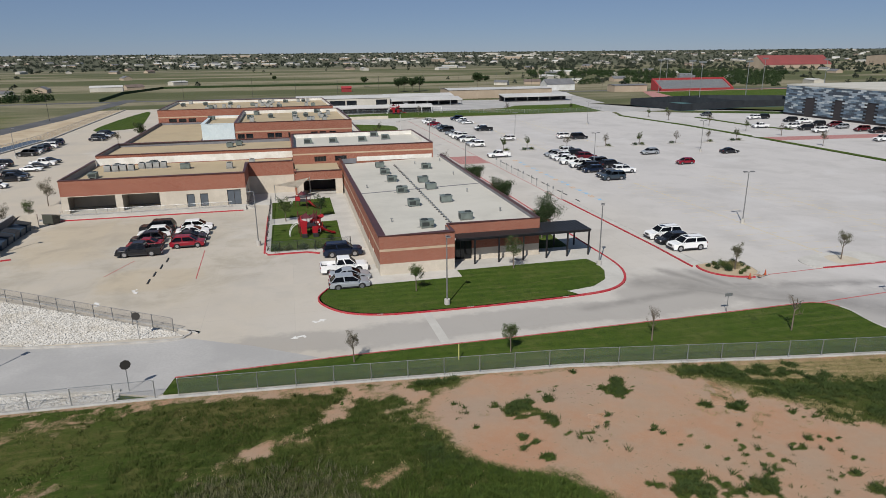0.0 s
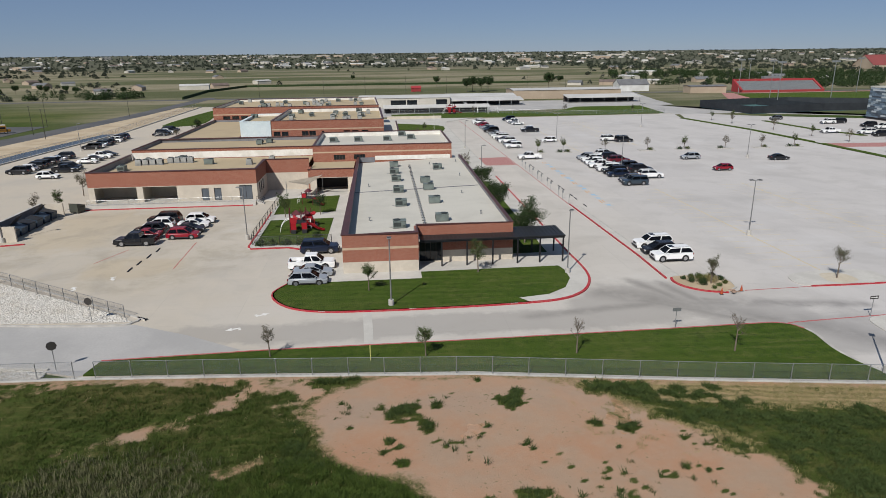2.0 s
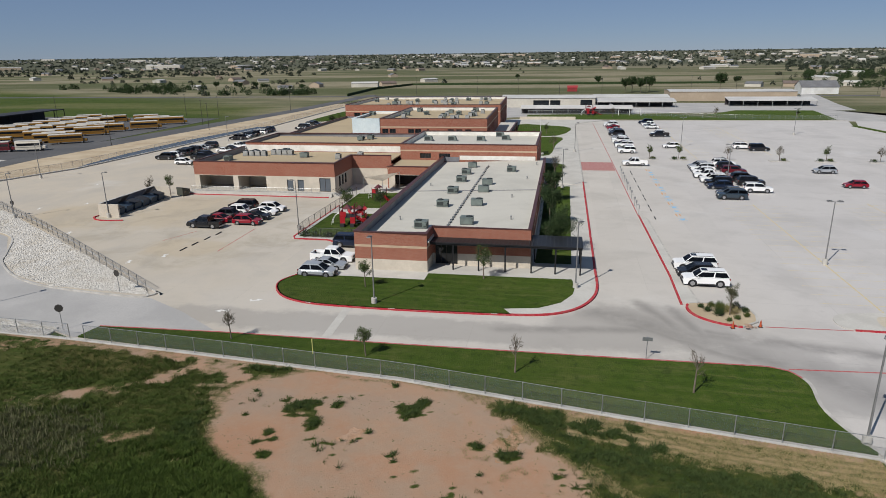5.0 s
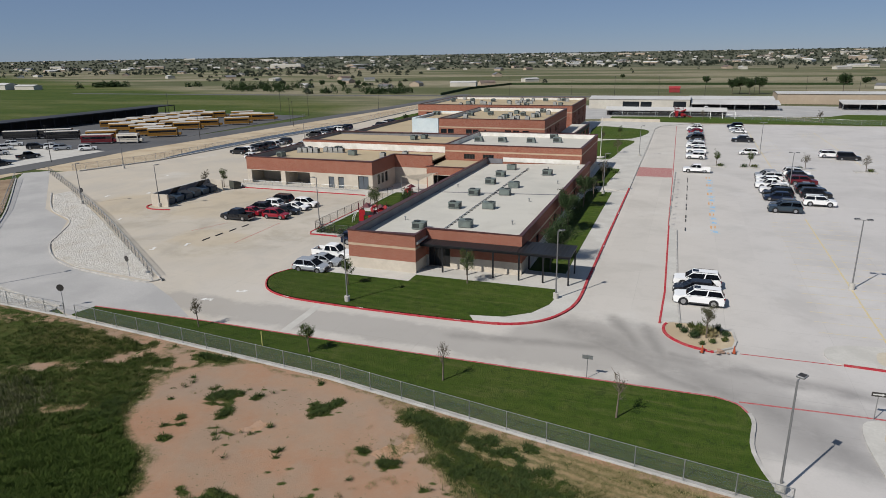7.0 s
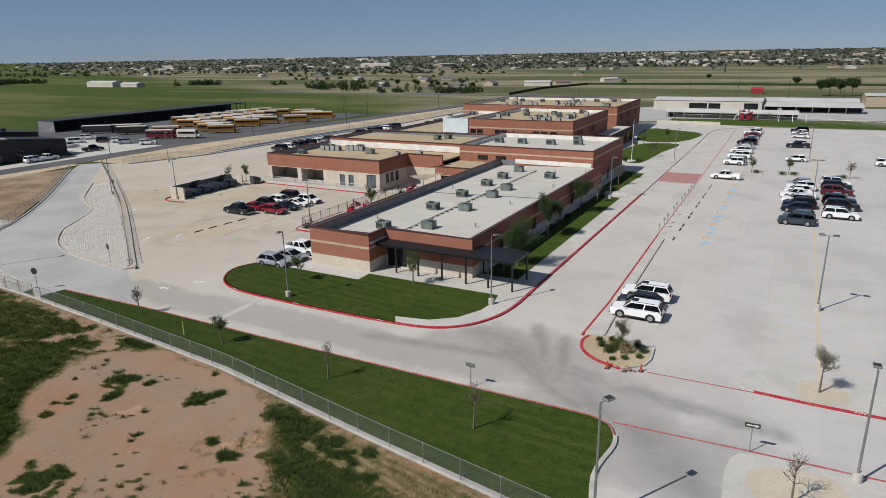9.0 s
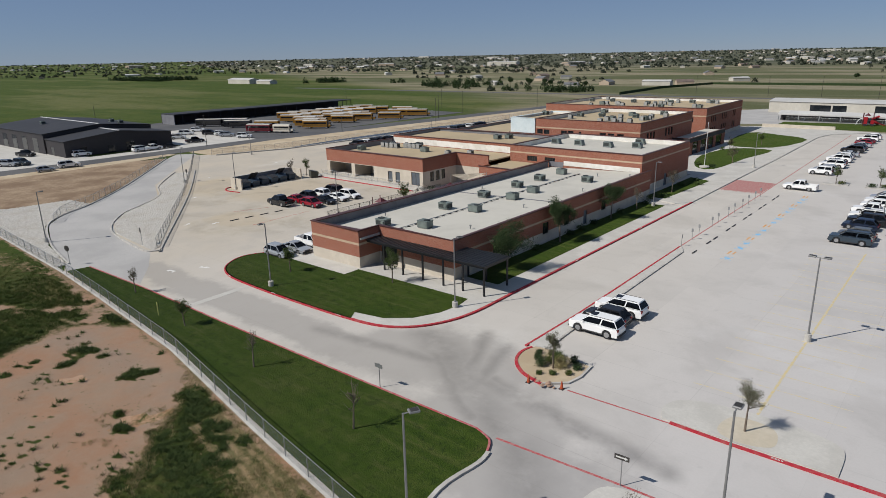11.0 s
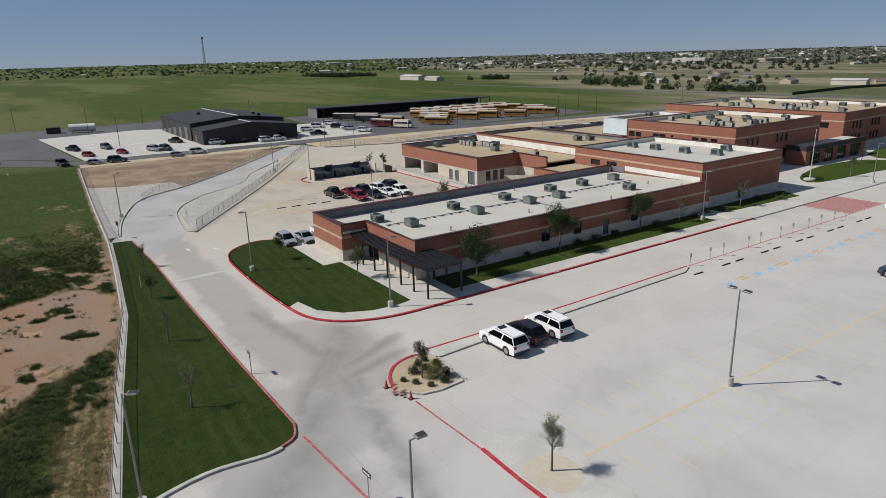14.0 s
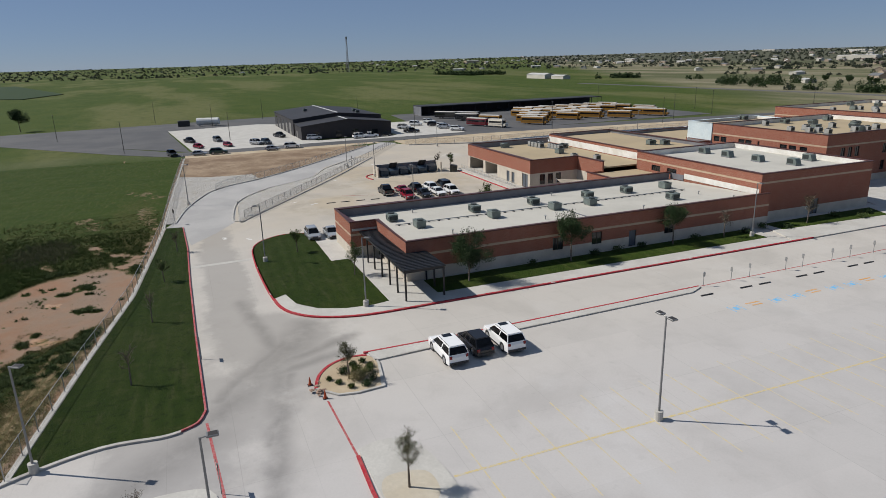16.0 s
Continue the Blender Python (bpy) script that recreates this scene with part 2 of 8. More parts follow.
def field_ground():
    """Rough pasture: grass, dry stems, bare red earth near the fence, long field bands far off."""
    mat, nt, b, pos = fresh("field", 0.95)
    n1 = noise_node(nt, pos, 0.05, 8, 0.62)
    n2 = noise_node(nt, pos, 0.6, 8, 0.7)
    n3 = noise_node(nt, pos, 5.0, 5, 0.7)
    grass = mix_node(nt, ramp_node(nt, n2, 0.35, 0.68), (0.038, 0.066, 0.01, 1), (0.055, 0.08, 0.015, 1))
    grass = mix_node(nt, ramp_node(nt, n3, 0.45, 0.75), grass, (0.035, 0.055, 0.018, 1))
    earth = mix_node(nt, ramp_node(nt, n2, 0.3, 0.7), (0.44, 0.285, 0.19, 1), (0.36, 0.20, 0.115, 1))
    earth = mix_node(nt, math_node(nt, "MULTIPLY", ramp_node(nt, n3, 0.5, 0.75), 0.4), earth, (0.22, 0.14, 0.085, 1))
    earth = mix_node(nt, math_node(nt, "MULTIPLY", ramp_node(nt, noise_node(nt, pos, 0.13, 6, 0.65, 0.4), 0.5, 0.66), 0.55), earth, (0.33, 0.27, 0.215, 1))
    n4 = noise_node(nt, pos, 2.2, 8, 0.78)
    earth = mix_node(nt, math_node(nt, "MULTIPLY", ramp_node(nt, n4, 0.56, 0.66), 0.5), earth, (0.2, 0.15, 0.085, 1))
    earth = mix_node(nt, math_node(nt, "MULTIPLY", ramp_node(nt, n4, 0.44, 0.34), 0.35), earth, (0.5, 0.36, 0.26, 1))
    stubble = math_node(nt, "MULTIPLY", blob(nt, pos, 46, 39.5, 15, 4.5, 0.4, 0.25, 0.5), ramp_node(nt, n4, 0.4, 0.6))
    earth = mix_node(nt, math_node(nt, "MULTIPLY", stubble, 0.75), earth, (0.16, 0.135, 0.06, 1))
    bare = max_of(nt, [
        blob(nt, pos, 25, 37, 14, 6.5, 0.45, 0.22, 0.35),
        blob(nt, pos, 39, 33, 14, 5.5, 0.5, 0.25, 0.4),
        blob(nt, pos, 31, 26, 12, 8, 0.5, 0.25, 0.4),
        blob(nt, pos, 12, 46, 9, 1.6, 0.5, 0.3, 0.5),
        blob(nt, pos, 33, 43, 24, 1.4, 0.4, 0.3, 0.5),
    ])
    patches = ramp_node(nt, noise_node(nt, pos, 0.22, 9, 0.72, 0.5), 0.60, 0.68)
    near = blob(nt, pos, 20, 30, 65, 22, 0.1, 0.1, 0.5)
    bare = math_node(nt, "MAXIMUM", bare, math_node(nt, "MULTIPLY", math_node(nt, "MULTIPLY", patches, near), 0.8))
    weeds = ramp_node(nt, noise_node(nt, pos, 0.35, 8, 0.72, 0.6), 0.565, 0.62)
    bare = math_node(nt, "MULTIPLY", bare, math_node(nt, "SUBTRACT", 1.0, math_node(nt, "MULTIPLY", weeds, 0.85)))
    # far country: tan grazing land with greener bands
    sep = nt.nodes.new("ShaderNodeSeparateXYZ")
    nt.links.new(pos, sep.inputs[0])
    stretch = nt.nodes.new("ShaderNodeVectorMath")
    stretch.operation = "MULTIPLY"
    stretch.inputs[1].default_value = (0.003, 0.012, 0)
    nt.links.new(pos, stretch.inputs[0])
    band = noise_node(nt, stretch.outputs[0], 1.0, 6, 0.6)
    far = mix_node(nt, ramp_node(nt, band, 0.42, 0.58), (0.092, 0.1, 0.047, 1), (0.235, 0.208, 0.138, 1))
    far = mix_node(nt, math_node(nt, "MULTIPLY", ramp_node(nt, n1, 0.45, 0.7), 0.4), far, (0.085, 0.09, 0.045, 1))
    scrub = ramp_node(nt, noise_node(nt, pos, 0.12, 4, 0.6), 0.62, 0.7)
    far = mix_node(nt, math_node(nt, "MULTIPLY", scrub, 0.4), far, (0.035, 0.05, 0.025, 1))
    # distance haze put into the ground colour: duller and greyer towards the skyline
    far_haze = ramp_node(nt, sep.outputs[1], 850, 1500)
    far = mix_node(nt, math_node(nt, "MULTIPLY", far_haze, 0.75), far, (0.068, 0.074, 0.052, 1))
    # the green crop west of the street
    west = math_node(nt, "MULTIPLY", ramp_node(nt, math_node(nt, "MULTIPLY", sep.outputs[0], -1.0), 90, 130), ramp_node(nt, math_node(nt, "MULTIPLY", math_node(nt, "ADD", sep.outputs[1], math_node(nt, "MULTIPLY", sep.outputs[0], 0.5)), -1.0), -300, -240))
    crop = mix_node(nt, ramp_node(nt, n1, 0.3, 0.7), (0.044, 0.07, 0.012, 1), (0.066, 0.086, 0.019, 1))
    crop = mix_node(nt, math_node(nt, "MULTIPLY", ramp_node(nt, band, 0.47, 0.6), 0.75), crop, (0.13, 0.13, 0.052, 1))
    crop = mix_node(nt, math_node(nt, "MULTIPLY", ramp_node(nt, noise_node(nt, pos, 0.18, 7, 0.7), 0.5, 0.66), 0.6), crop, (0.035, 0.06, 0.015, 1))
    far = mix_node(nt, west, far, crop)
    farther = math_node(nt, "MAXIMUM", west, ramp_node(nt, sep.outputs[1], 240, 270))
    ground = mix_node(nt, bare, grass, earth)
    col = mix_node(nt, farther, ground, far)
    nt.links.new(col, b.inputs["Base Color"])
    add_bump(nt, b, n3, 0.6, 0.25)
    return mat


def lawn_material():
    mat, nt, b, pos = fresh("mown_lawn", 0.9)
    sep = nt.nodes.new("ShaderNodeSeparateXYZ")
    nt.links.new(pos, sep.inputs[0])
    wob = math_node(nt, "MULTIPLY", noise_node(nt, pos, 0.3, 2), 1.2)
    stripe = math_node(nt, "SINE", math_node(nt, "MULTIPLY", math_node(nt, "ADD", math_node(nt, "ADD", sep.outputs[1], math_node(nt, "MULTIPLY", sep.outputs[0], 0.06)), wob), 4.2))
    stripe = math_node(nt, "MULTIPLY", ramp_node(nt, stripe, -0.9, 0.9), ramp_node(nt, noise_node(nt, pos, 0.13, 4, 0.6), 0.3, 0.56))
    n1 = noise_node(nt, pos, 0.09, 5, 0.6)
    n2 = noise_node(nt, pos, 0.5, 6, 0.65)
    n3 = noise_node(nt, pos, 9.0, 4, 0.7)
    col = mix_node(nt, math_node(nt, "MULTIPLY", stripe, 0.6), (0.036, 0.064, 0.007, 1), (0.06, 0.09, 0.014, 1))
    col = mix_node(nt, math_node(nt, "MULTIPLY", ramp_node(nt, n1, 0.45, 0.68), 0.6), col, (0.06, 0.08, 0.015, 1))
    col = mix_node(nt, ramp_node(nt, n2, 0.5, 0.8), col, (0.078, 0.092, 0.022, 1))
    col = mix_node(nt, math_node(nt, "MULTIPLY", ramp_node(nt, n3, 0.45, 0.7), 0.7), col, (0.016, 0.034, 0.007, 1))
    lay = nt.nodes.new("ShaderNodeMapping")
    lay.inputs["Scale"].default_value = (0.16, 1.1, 1)
    nt.links.new(pos, lay.inputs["Vector"])
    dry = math_node(nt, "MULTIPLY", ramp_node(nt, noise_node(nt, lay.outputs[0], 1.0, 7, 0.7, 0.3), 0.5, 0.66), ramp_node(nt, noise_node(nt, pos, 0.11, 4, 0.6), 0.36, 0.6))
    col = mix_node(nt, math_node(nt, "MULTIPLY", dry, 0.6), col, (0.088, 0.094, 0.03, 1))
    worn = noise_node(nt, pos, 1.3, 7, 0.72, 0.5)
    col = mix_node(nt, math_node(nt, "MULTIPLY", ramp_node(nt, worn, 0.5, 0.66), 0.6), col, (0.017, 0.033, 0.007, 1))
    col = mix_node(nt, math_node(nt, "MULTIPLY", ramp_node(nt, worn, 0.4, 0.28), 0.55), col, (0.1, 0.098, 0.042, 1))
    nt.links.new(col, b.inputs["Base Color"])
    b.inputs["Diffuse Roughness"].default_value = 1.0
    add_bump(nt, b, n3, 0.9, 0.2)
    return mat


def brick_material(name, a, c, mortar):
    mat, nt, b, pos = fresh(name, 0.88)
    comb = nt.nodes.new("ShaderNodeCombineXYZ")
    sep = nt.nodes.new("ShaderNodeSeparateXYZ")
    nt.links.new(pos, sep.inputs[0])
    nt.links.new(math_node(nt, "ADD", sep.outputs[0], sep.outputs[1]), comb.inputs[0])
    nt.links.new(sep.outputs[2], comb.inputs[1])
    br = nt.nodes.new("ShaderNodeTexBrick")
    br.inputs["Scale"].default_value = 1.0
    br.inputs["Mortar Size"].default_value = 0.012
    br.inputs["Brick Width"].default_value = 0.3
    br.inputs["Row Height"].default_value = 0.1
    br.inputs["Color1"].default_value = (*a, 1)
    br.inputs["Color2"].default_value = (*c, 1)
    br.inputs["Mortar"].default_value = (*mortar, 1)
    nt.links.new(comb.outputs[0], br.inputs["Vector"])
    n = noise_node(nt, pos, 0.5, 6, 0.65)
    col = mix_node(nt, math_node(nt, "MULTIPLY", ramp_node(nt, n, 0.4, 0.75), 0.35), br.outputs["Color"], tuple(x * 0.7 for x in a) + (1,))
    nt.links.new(col, b.inputs["Base Color"])
    add_bump(nt, b, math_node(nt, "SUBTRACT", 1.0, br.outputs["Fac"]), 0.3, 0.01)
    return mat


def roof_material(name, base, stain, dark):
    mat, nt, b, pos = fresh(name, 0.8)
    n1 = noise_node(nt, pos, 0.12, 7, 0.65, 0.3)
    n2 = noise_node(nt, pos, 1.1, 7, 0.7, 0.8)
    col = mix_node(nt, math_node(nt, "MULTIPLY", ramp_node(nt, n1, 0.4, 0.7), 0.5), (*base, 1), (*dark, 1))
    col = mix_node(nt, math_node(nt, "MULTIPLY", ramp_node(nt, n2, 0.62, 0.76), 0.5), col, (*stain, 1))
    br = nt.nodes.new("ShaderNodeTexBrick")
    br.offset = 0.3
    br.inputs["Scale"].default_value = 1.0
    br.inputs["Mortar Size"].default_value = 0.025
    br.inputs["Brick Width"].default_value = 22
    br.inputs["Row Height"].default_value = 3.0
    nt.links.new(pos, br.inputs["Vector"])
    col = mix_node(nt, math_node(nt, "MULTIPLY", br.outputs["Fac"], 0.22), col, (*dark, 1))
    nt.links.new(col, b.inputs["Base Color"])
    add_bump(nt, b, n2, 0.2, 0.02)
    return mat


def rock_material():
    mat, nt, b, pos = fresh("white_limestone_rock", 0.9)
    info = nt.nodes.new("ShaderNodeNewGeometry")
    n = noise_node(nt, pos, 0.3, 5, 0.6)
    col = mix_node(nt, info.outputs["Random Per Island"], (0.6, 0.575, 0.53, 1), (0.46, 0.435, 0.39, 1))
    col = mix_node(nt, math_node(nt, "MULTIPLY", ramp_node(nt, n, 0.45, 0.75), 0.4), col, (0.4, 0.34, 0.25, 1))
    nt.links.new(col, b.inputs["Base Color"])
    return mat


def leaf_material(name, a, c):
    mat, nt, b, pos = fresh(name, 0.75)
    info = nt.nodes.new("ShaderNodeNewGeometry")
    n = noise_node(nt, pos, 1.5, 3)
    col = mix_node(nt, info.outputs["Random Per Island"], (*a, 1), (*c, 1))
    col = mix_node(nt, math_node(nt, "MULTIPLY", ramp_node(nt, n, 0.4, 0.7), 0.35), col, tuple(x * 0.6 for x in a) + (1,))
    nt.links.new(col, b.inputs["Base Color"])
    return mat


def paint(name, base, rough=0.28, metal=0.0):
    m = material(name, base, rough, metal)
    m.node_tree.nodes["Principled BSDF"].inputs["Coat Weight"].default_value = 0.15
    return m


def worn_paint(name, base, under, amount=0.5):
    """Paint on concrete, rubbed through in places."""
    mat, nt, b, pos = fresh(name, 0.8)
    n = noise_node(nt, pos, 2.2, 7, 0.75)
    col = mix_node(nt, math_node(nt, "MULTIPLY", ramp_node(nt, n, 0.42, 0.62), amount), (*base, 1), (*under, 1))
    nt.links.new(col, b.inputs["Base Color"])
    return mat


M = {}
M["yard"] = concrete_yard()
M["field"] = field_ground()
M["lawn"] = lawn_material()
M["walk"] = material("sidewalk_concrete", (0.52, 0.50, 0.455), 0.85, second=(0.44, 0.42, 0.38), scale=0.3, fine=5, bump=0.1)
M["drive"] = material("grey_drive_concrete", (0.42, 0.405, 0.385), 0.85, second=(0.34, 0.33, 0.315), scale=0.12, fine=4, bump=0.1)
M["kerb"] = material("kerb_concrete", (0.5, 0.48, 0.44), 0.85, second=(0.36, 0.34, 0.31), scale=0.8)
M["red_kerb"] = worn_paint("red_kerb_paint", (0.38, 0.026, 0.04), (0.36, 0.15, 0.13), 0.5)
M["red_line"] = worn_paint("red_line_paint", (0.38, 0.07, 0.075), (0.42, 0.27, 0.25), 0.6)
M["red_crossing"] = worn_paint("faded_red_paving", (0.36, 0.15, 0.14), (0.42, 0.3, 0.27), 0.7)
M["yellow_line"] = worn_paint("faded_yellow_paint", (0.56, 0.45, 0.22), (0.49, 0.455, 0.39), 1.0)
M["faint_line"] = worn_paint("nearly_worn_off_yellow_paint", (0.56, 0.47, 0.27), (0.49, 0.465, 0.42), 1.0)
M["blue_line"] = worn_paint("faded_blue_paint", (0.16, 0.42, 0.66), (0.48, 0.48, 0.48), 0.6)
M["orange_line"] = worn_paint("faded_orange_paint", (0.6, 0.3, 0.08), (0.48, 0.42, 0.36), 0.6)
M["white_line"] = worn_paint("faded_white_paint", (0.68, 0.67, 0.64), (0.47, 0.44, 0.39), 0.6)
M["asphalt"] = material("asphalt", (0.075, 0.075, 0.078), 0.9, second=(0.11, 0.108, 0.105), scale=0.06, fine=2, bump=0.1)
M["sand"] = material("caliche_sand", (0.50, 0.41, 0.285), 0.95, second=(0.38, 0.29, 0.185), scale=0.15, fine=1.5, bump=0.4)
M["pale_sand"] = material("pale_washed_sand", (0.53, 0.475, 0.38), 0.95, second=(0.48, 0.42, 0.32), scale=0.4, fine=3, bump=0.3)
M["brown_earth"] = material("brown_ploughed_earth", (0.18, 0.115, 0.066), 0.95, second=(0.34, 0.25, 0.16), scale=0.12, fine=1.2, bump=0.6)
M["water"] = material("channel_water", (0.06, 0.066, 0.068), 0.22, second=(0.09, 0.09, 0.082), scale=0.05, fine=0.6)
M["rock"] = rock_material()
M["rock_bed"] = material("pale_rock_rubble", (0.5, 0.475, 0.43), 0.95, second=(0.45, 0.41, 0.35), scale=0.3, fine=3, bump=0.5)
M["brick"] = brick_material("red_brick", (0.315, 0.118, 0.077), (0.25, 0.088, 0.057), (0.33, 0.19, 0.14))
M["stone"] = material("cream_cast_stone", (0.58, 0.52, 0.43), 0.85, second=(0.49, 0.435, 0.355), scale=0.5, fine=6, bump=0.1)
M["band"] = material("tan_stone_band", (0.52, 0.39, 0.27), 0.85, second=(0.43, 0.32, 0.22), scale=0.6, fine=6)
M["coping"] = material("dark_red_metal_coping", (0.11, 0.042, 0.035), 0.45, 0.3, second=(0.08, 0.034, 0.03), scale=0.4)
M["membrane"] = roof_material("pale_roof_membrane", (0.49, 0.47, 0.415), (0.36, 0.27, 0.16), (0.37, 0.355, 0.315))
M["tan_roof"] = roof_material("tan_gravel_roof", (0.41, 0.33, 0.215), (0.27, 0.21, 0.14), (0.32, 0.26, 0.175))
M["white_wall"] = material("white_parapet_membrane", (0.78, 0.76, 0.71), 0.7, second=(0.62, 0.59, 0.52), scale=0.4, fine=4)
M["grey_wall"] = material("grey_parapet_membrane", (0.2, 0.2, 0.215), 0.6, second=(0.145, 0.145, 0.16), scale=0.4, fine=4)
M["pale_panel"] = material("pale_blue_metal_panel", (0.62, 0.70, 0.72), 0.5, second=(0.55, 0.64, 0.67), scale=0.4, fine=3)
M["glass"] = material("dark_window_glass", (0.012, 0.015, 0.018), 0.06, second=(0.02, 0.024, 0.028), scale=0.5)
M["frame"] = material("bronze_window_frame", (0.05, 0.04, 0.035), 0.5, 0.5)
M["door"] = material("grey_painted_door", (0.10, 0.115, 0.135), 0.5, second=(0.085, 0.10, 0.115), scale=1.0)
M["black_steel"] = material("black_painted_steel", (0.022, 0.023, 0.025), 0.45, 0.4, second=(0.03, 0.03, 0.033), scale=0.5)
M["deck_rib"] = material("grey_steel_deck_rib", (0.075, 0.077, 0.082), 0.5, 0.4, second=(0.055, 0.057, 0.06), scale=0.5)
M["galv"] = material("galvanised_steel", (0.42, 0.43, 0.43), 0.45, 0.7, second=(0.33, 0.34, 0.34), scale=1.2)
M["pole"] = material("grey_lamp_post_steel", (0.26, 0.26, 0.255), 0.5, 0.4, second=(0.2, 0.2, 0.2), scale=1.0)
M["lamp_head"] = material("dark_bronze_lamp_head", (0.06, 0.055, 0.05), 0.5, 0.4)
M["unit"] = material("grey_green_unit_casing", (0.19, 0.225, 0.205), 0.55, 0.2, second=(0.13, 0.155, 0.145), scale=1.2)
M["pale_unit"] = material("pale_grey_condenser_casing", (0.4, 0.405, 0.39), 0.5, 0.2, second=(0.3, 0.305, 0.29), scale=1.2)
M["unit_dark"] = material("dark_coil_grille", (0.05, 0.06, 0.056), 0.6, 0.3, second=(0.035, 0.04, 0.04), scale=3)
M["white_metal"] = material("white_painted_metal", (0.68, 0.68, 0.66), 0.5, second=(0.56, 0.55, 0.52), scale=0.3)
M["dark_metal"] = material("charcoal_metal_siding", (0.027, 0.024, 0.026), 0.7, 0.0, second=(0.036, 0.031, 0.033), scale=0.1)
M["dark_roof"] = material("charcoal_metal_roof", (0.02, 0.021, 0.026), 0.7, 0.0, second=(0.03, 0.03, 0.036), scale=0.1)
M["tyre"] = material("tyre_rubber", (0.018, 0.018, 0.019), 0.85)
M["rim"] = material("alloy_rim", (0.45, 0.45, 0.46), 0.35, 0.8)
M["car_glass"] = material("tinted_car_glass", (0.008, 0.009, 0.011), 0.06)
M["headlight"] = material("clear_headlight", (0.7, 0.7, 0.68), 0.15)
M["taillight"] = material("red_tail_light", (0.16, 0.008, 0.01), 0.25)
M["plastic"] = material("black_plastic_trim", (0.025, 0.025, 0.027), 0.6)
M["bark"] = material("grey_bark", (0.13, 0.10, 0.075), 0.95, second=(0.19, 0.155, 0.12), scale=3)
M["leaf"] = leaf_material("green_leaves", (0.045, 0.075, 0.022), (0.085, 0.11, 0.035))
M["leaf_sage"] = leaf_material("sage_brown_leaves", (0.075, 0.085, 0.042), (0.125, 0.12, 0.07))
M["leaf_dark"] = leaf_material("dark_green_leaves", (0.022, 0.042, 0.016), (0.05, 0.075, 0.028))
M["leaf_dry"] = leaf_material("grey_brown_sparse_leaves", (0.10, 0.085, 0.055), (0.065, 0.065, 0.035))
# leaf greens greyed in the colour to stand in for distance haze
M["leaf_far"] = leaf_material("hazed_distant_leaves", (0.034, 0.044, 0.03), (0.056, 0.066, 0.046))
M["weed"] = leaf_material("weedy_green_leaves", (0.046, 0.068, 0.014), (0.092, 0.098, 0.03))
M["lush"] = leaf_material("lush_green_leaves", (0.036, 0.066, 0.011), (0.072, 0.1, 0.02))
M["weed_dark"] = leaf_material("dark_grass_blades", (0.036, 0.062, 0.011), (0.066, 0.086, 0.02))
M["straw_green"] = leaf_material("olive_bunch_grass", (0.13, 0.14, 0.05), (0.22, 0.2, 0.08))
M["leaf_bush"] = leaf_material("small_dark_weed_leaves", (0.03, 0.052, 0.014), (0.058, 0.078, 0.024))
M["grey_weed"] = leaf_material("grey_green_weeds", (0.15, 0.14, 0.08), (0.085, 0.098, 0.042))
M["straw"] = leaf_material("dry_grass_stems", (0.36, 0.29, 0.15), (0.2, 0.18, 0.08))


def body_paints():
    table = {"white": (0.78, 0.78, 0.77), "black": (0.012, 0.012, 0.014), "silver": (0.42, 0.44, 0.46), "red": (0.24, 0.008, 0.018),
             "maroon": (0.11, 0.012, 0.018), "slate": (0.045, 0.065, 0.085), "navy": (0.012, 0.02, 0.045), "grey": (0.13, 0.135, 0.14),
             "tan": (0.34, 0.31, 0.25), "green": (0.03, 0.06, 0.045), "yellow": (0.23, 0.115, 0.02), "bus_white": (0.6, 0.55, 0.46)}
    return {k: paint(k + "_car_paint", v, 0.25, 0.35 if k in ("silver", "slate", "grey", "navy") else 0.0) for k, v in table.items()}


PAINT = body_paints()

# ---- mesh helpers ----


def part(name, bm, mat, parent=None, label="", m=None):
    me = bpy.data.meshes.new(name)
    bm.normal_update()
    bm.to_mesh(me)
    bm.free()
    for x in (mat if isinstance(mat, (list, tuple)) else [mat]):
        me.materials.append(x)
    ob = new(name, me)
    if parent is not None:
        ob.parent = parent
    if m is not None:
        ob.matrix_basis = m
    if label:
        ob["label"] = label
    return ob


def share(ob, name, parent, m):
    """Another object on the same mesh."""
    o = new(name, ob.data)
    o.parent = parent
    o.matrix_basis = m
    return o


def thing(name, label, category, m=None, group="", kind=""):
    e = new(name)
    e.empty_display_size = 0.3
    if m is not None:
        e.matrix_basis = m
    return tagged(e, label, category, group, kind)


def box(bm, x0, y0, z0, x1, y1, z1, mi=0):
    v = [bm.verts.new(p) for p in ((x0, y0, z0), (x1, y0, z0), (x1, y1, z0), (x0, y1, z0), (x0, y0, z1), (x1, y0, z1), (x1, y1, z1), (x0, y1, z1))]
    for f in ((3, 2, 1, 0), (4, 5, 6, 7), (0, 1, 5, 4), (1, 2, 6, 5), (2, 3, 7, 6), (3, 0, 4, 7)):
        bm.faces.new([v[i] for i in f]).material_index = mi
    return v


def boxes(*rows, bevel=0.0):
    bm = bmesh.new()
    for r in rows:
        box(bm, *r)
    if bevel:
        bmesh.ops.bevel(bm, geom=bm.edges[:], offset=bevel, segments=1, affect="EDGES")
    return bm


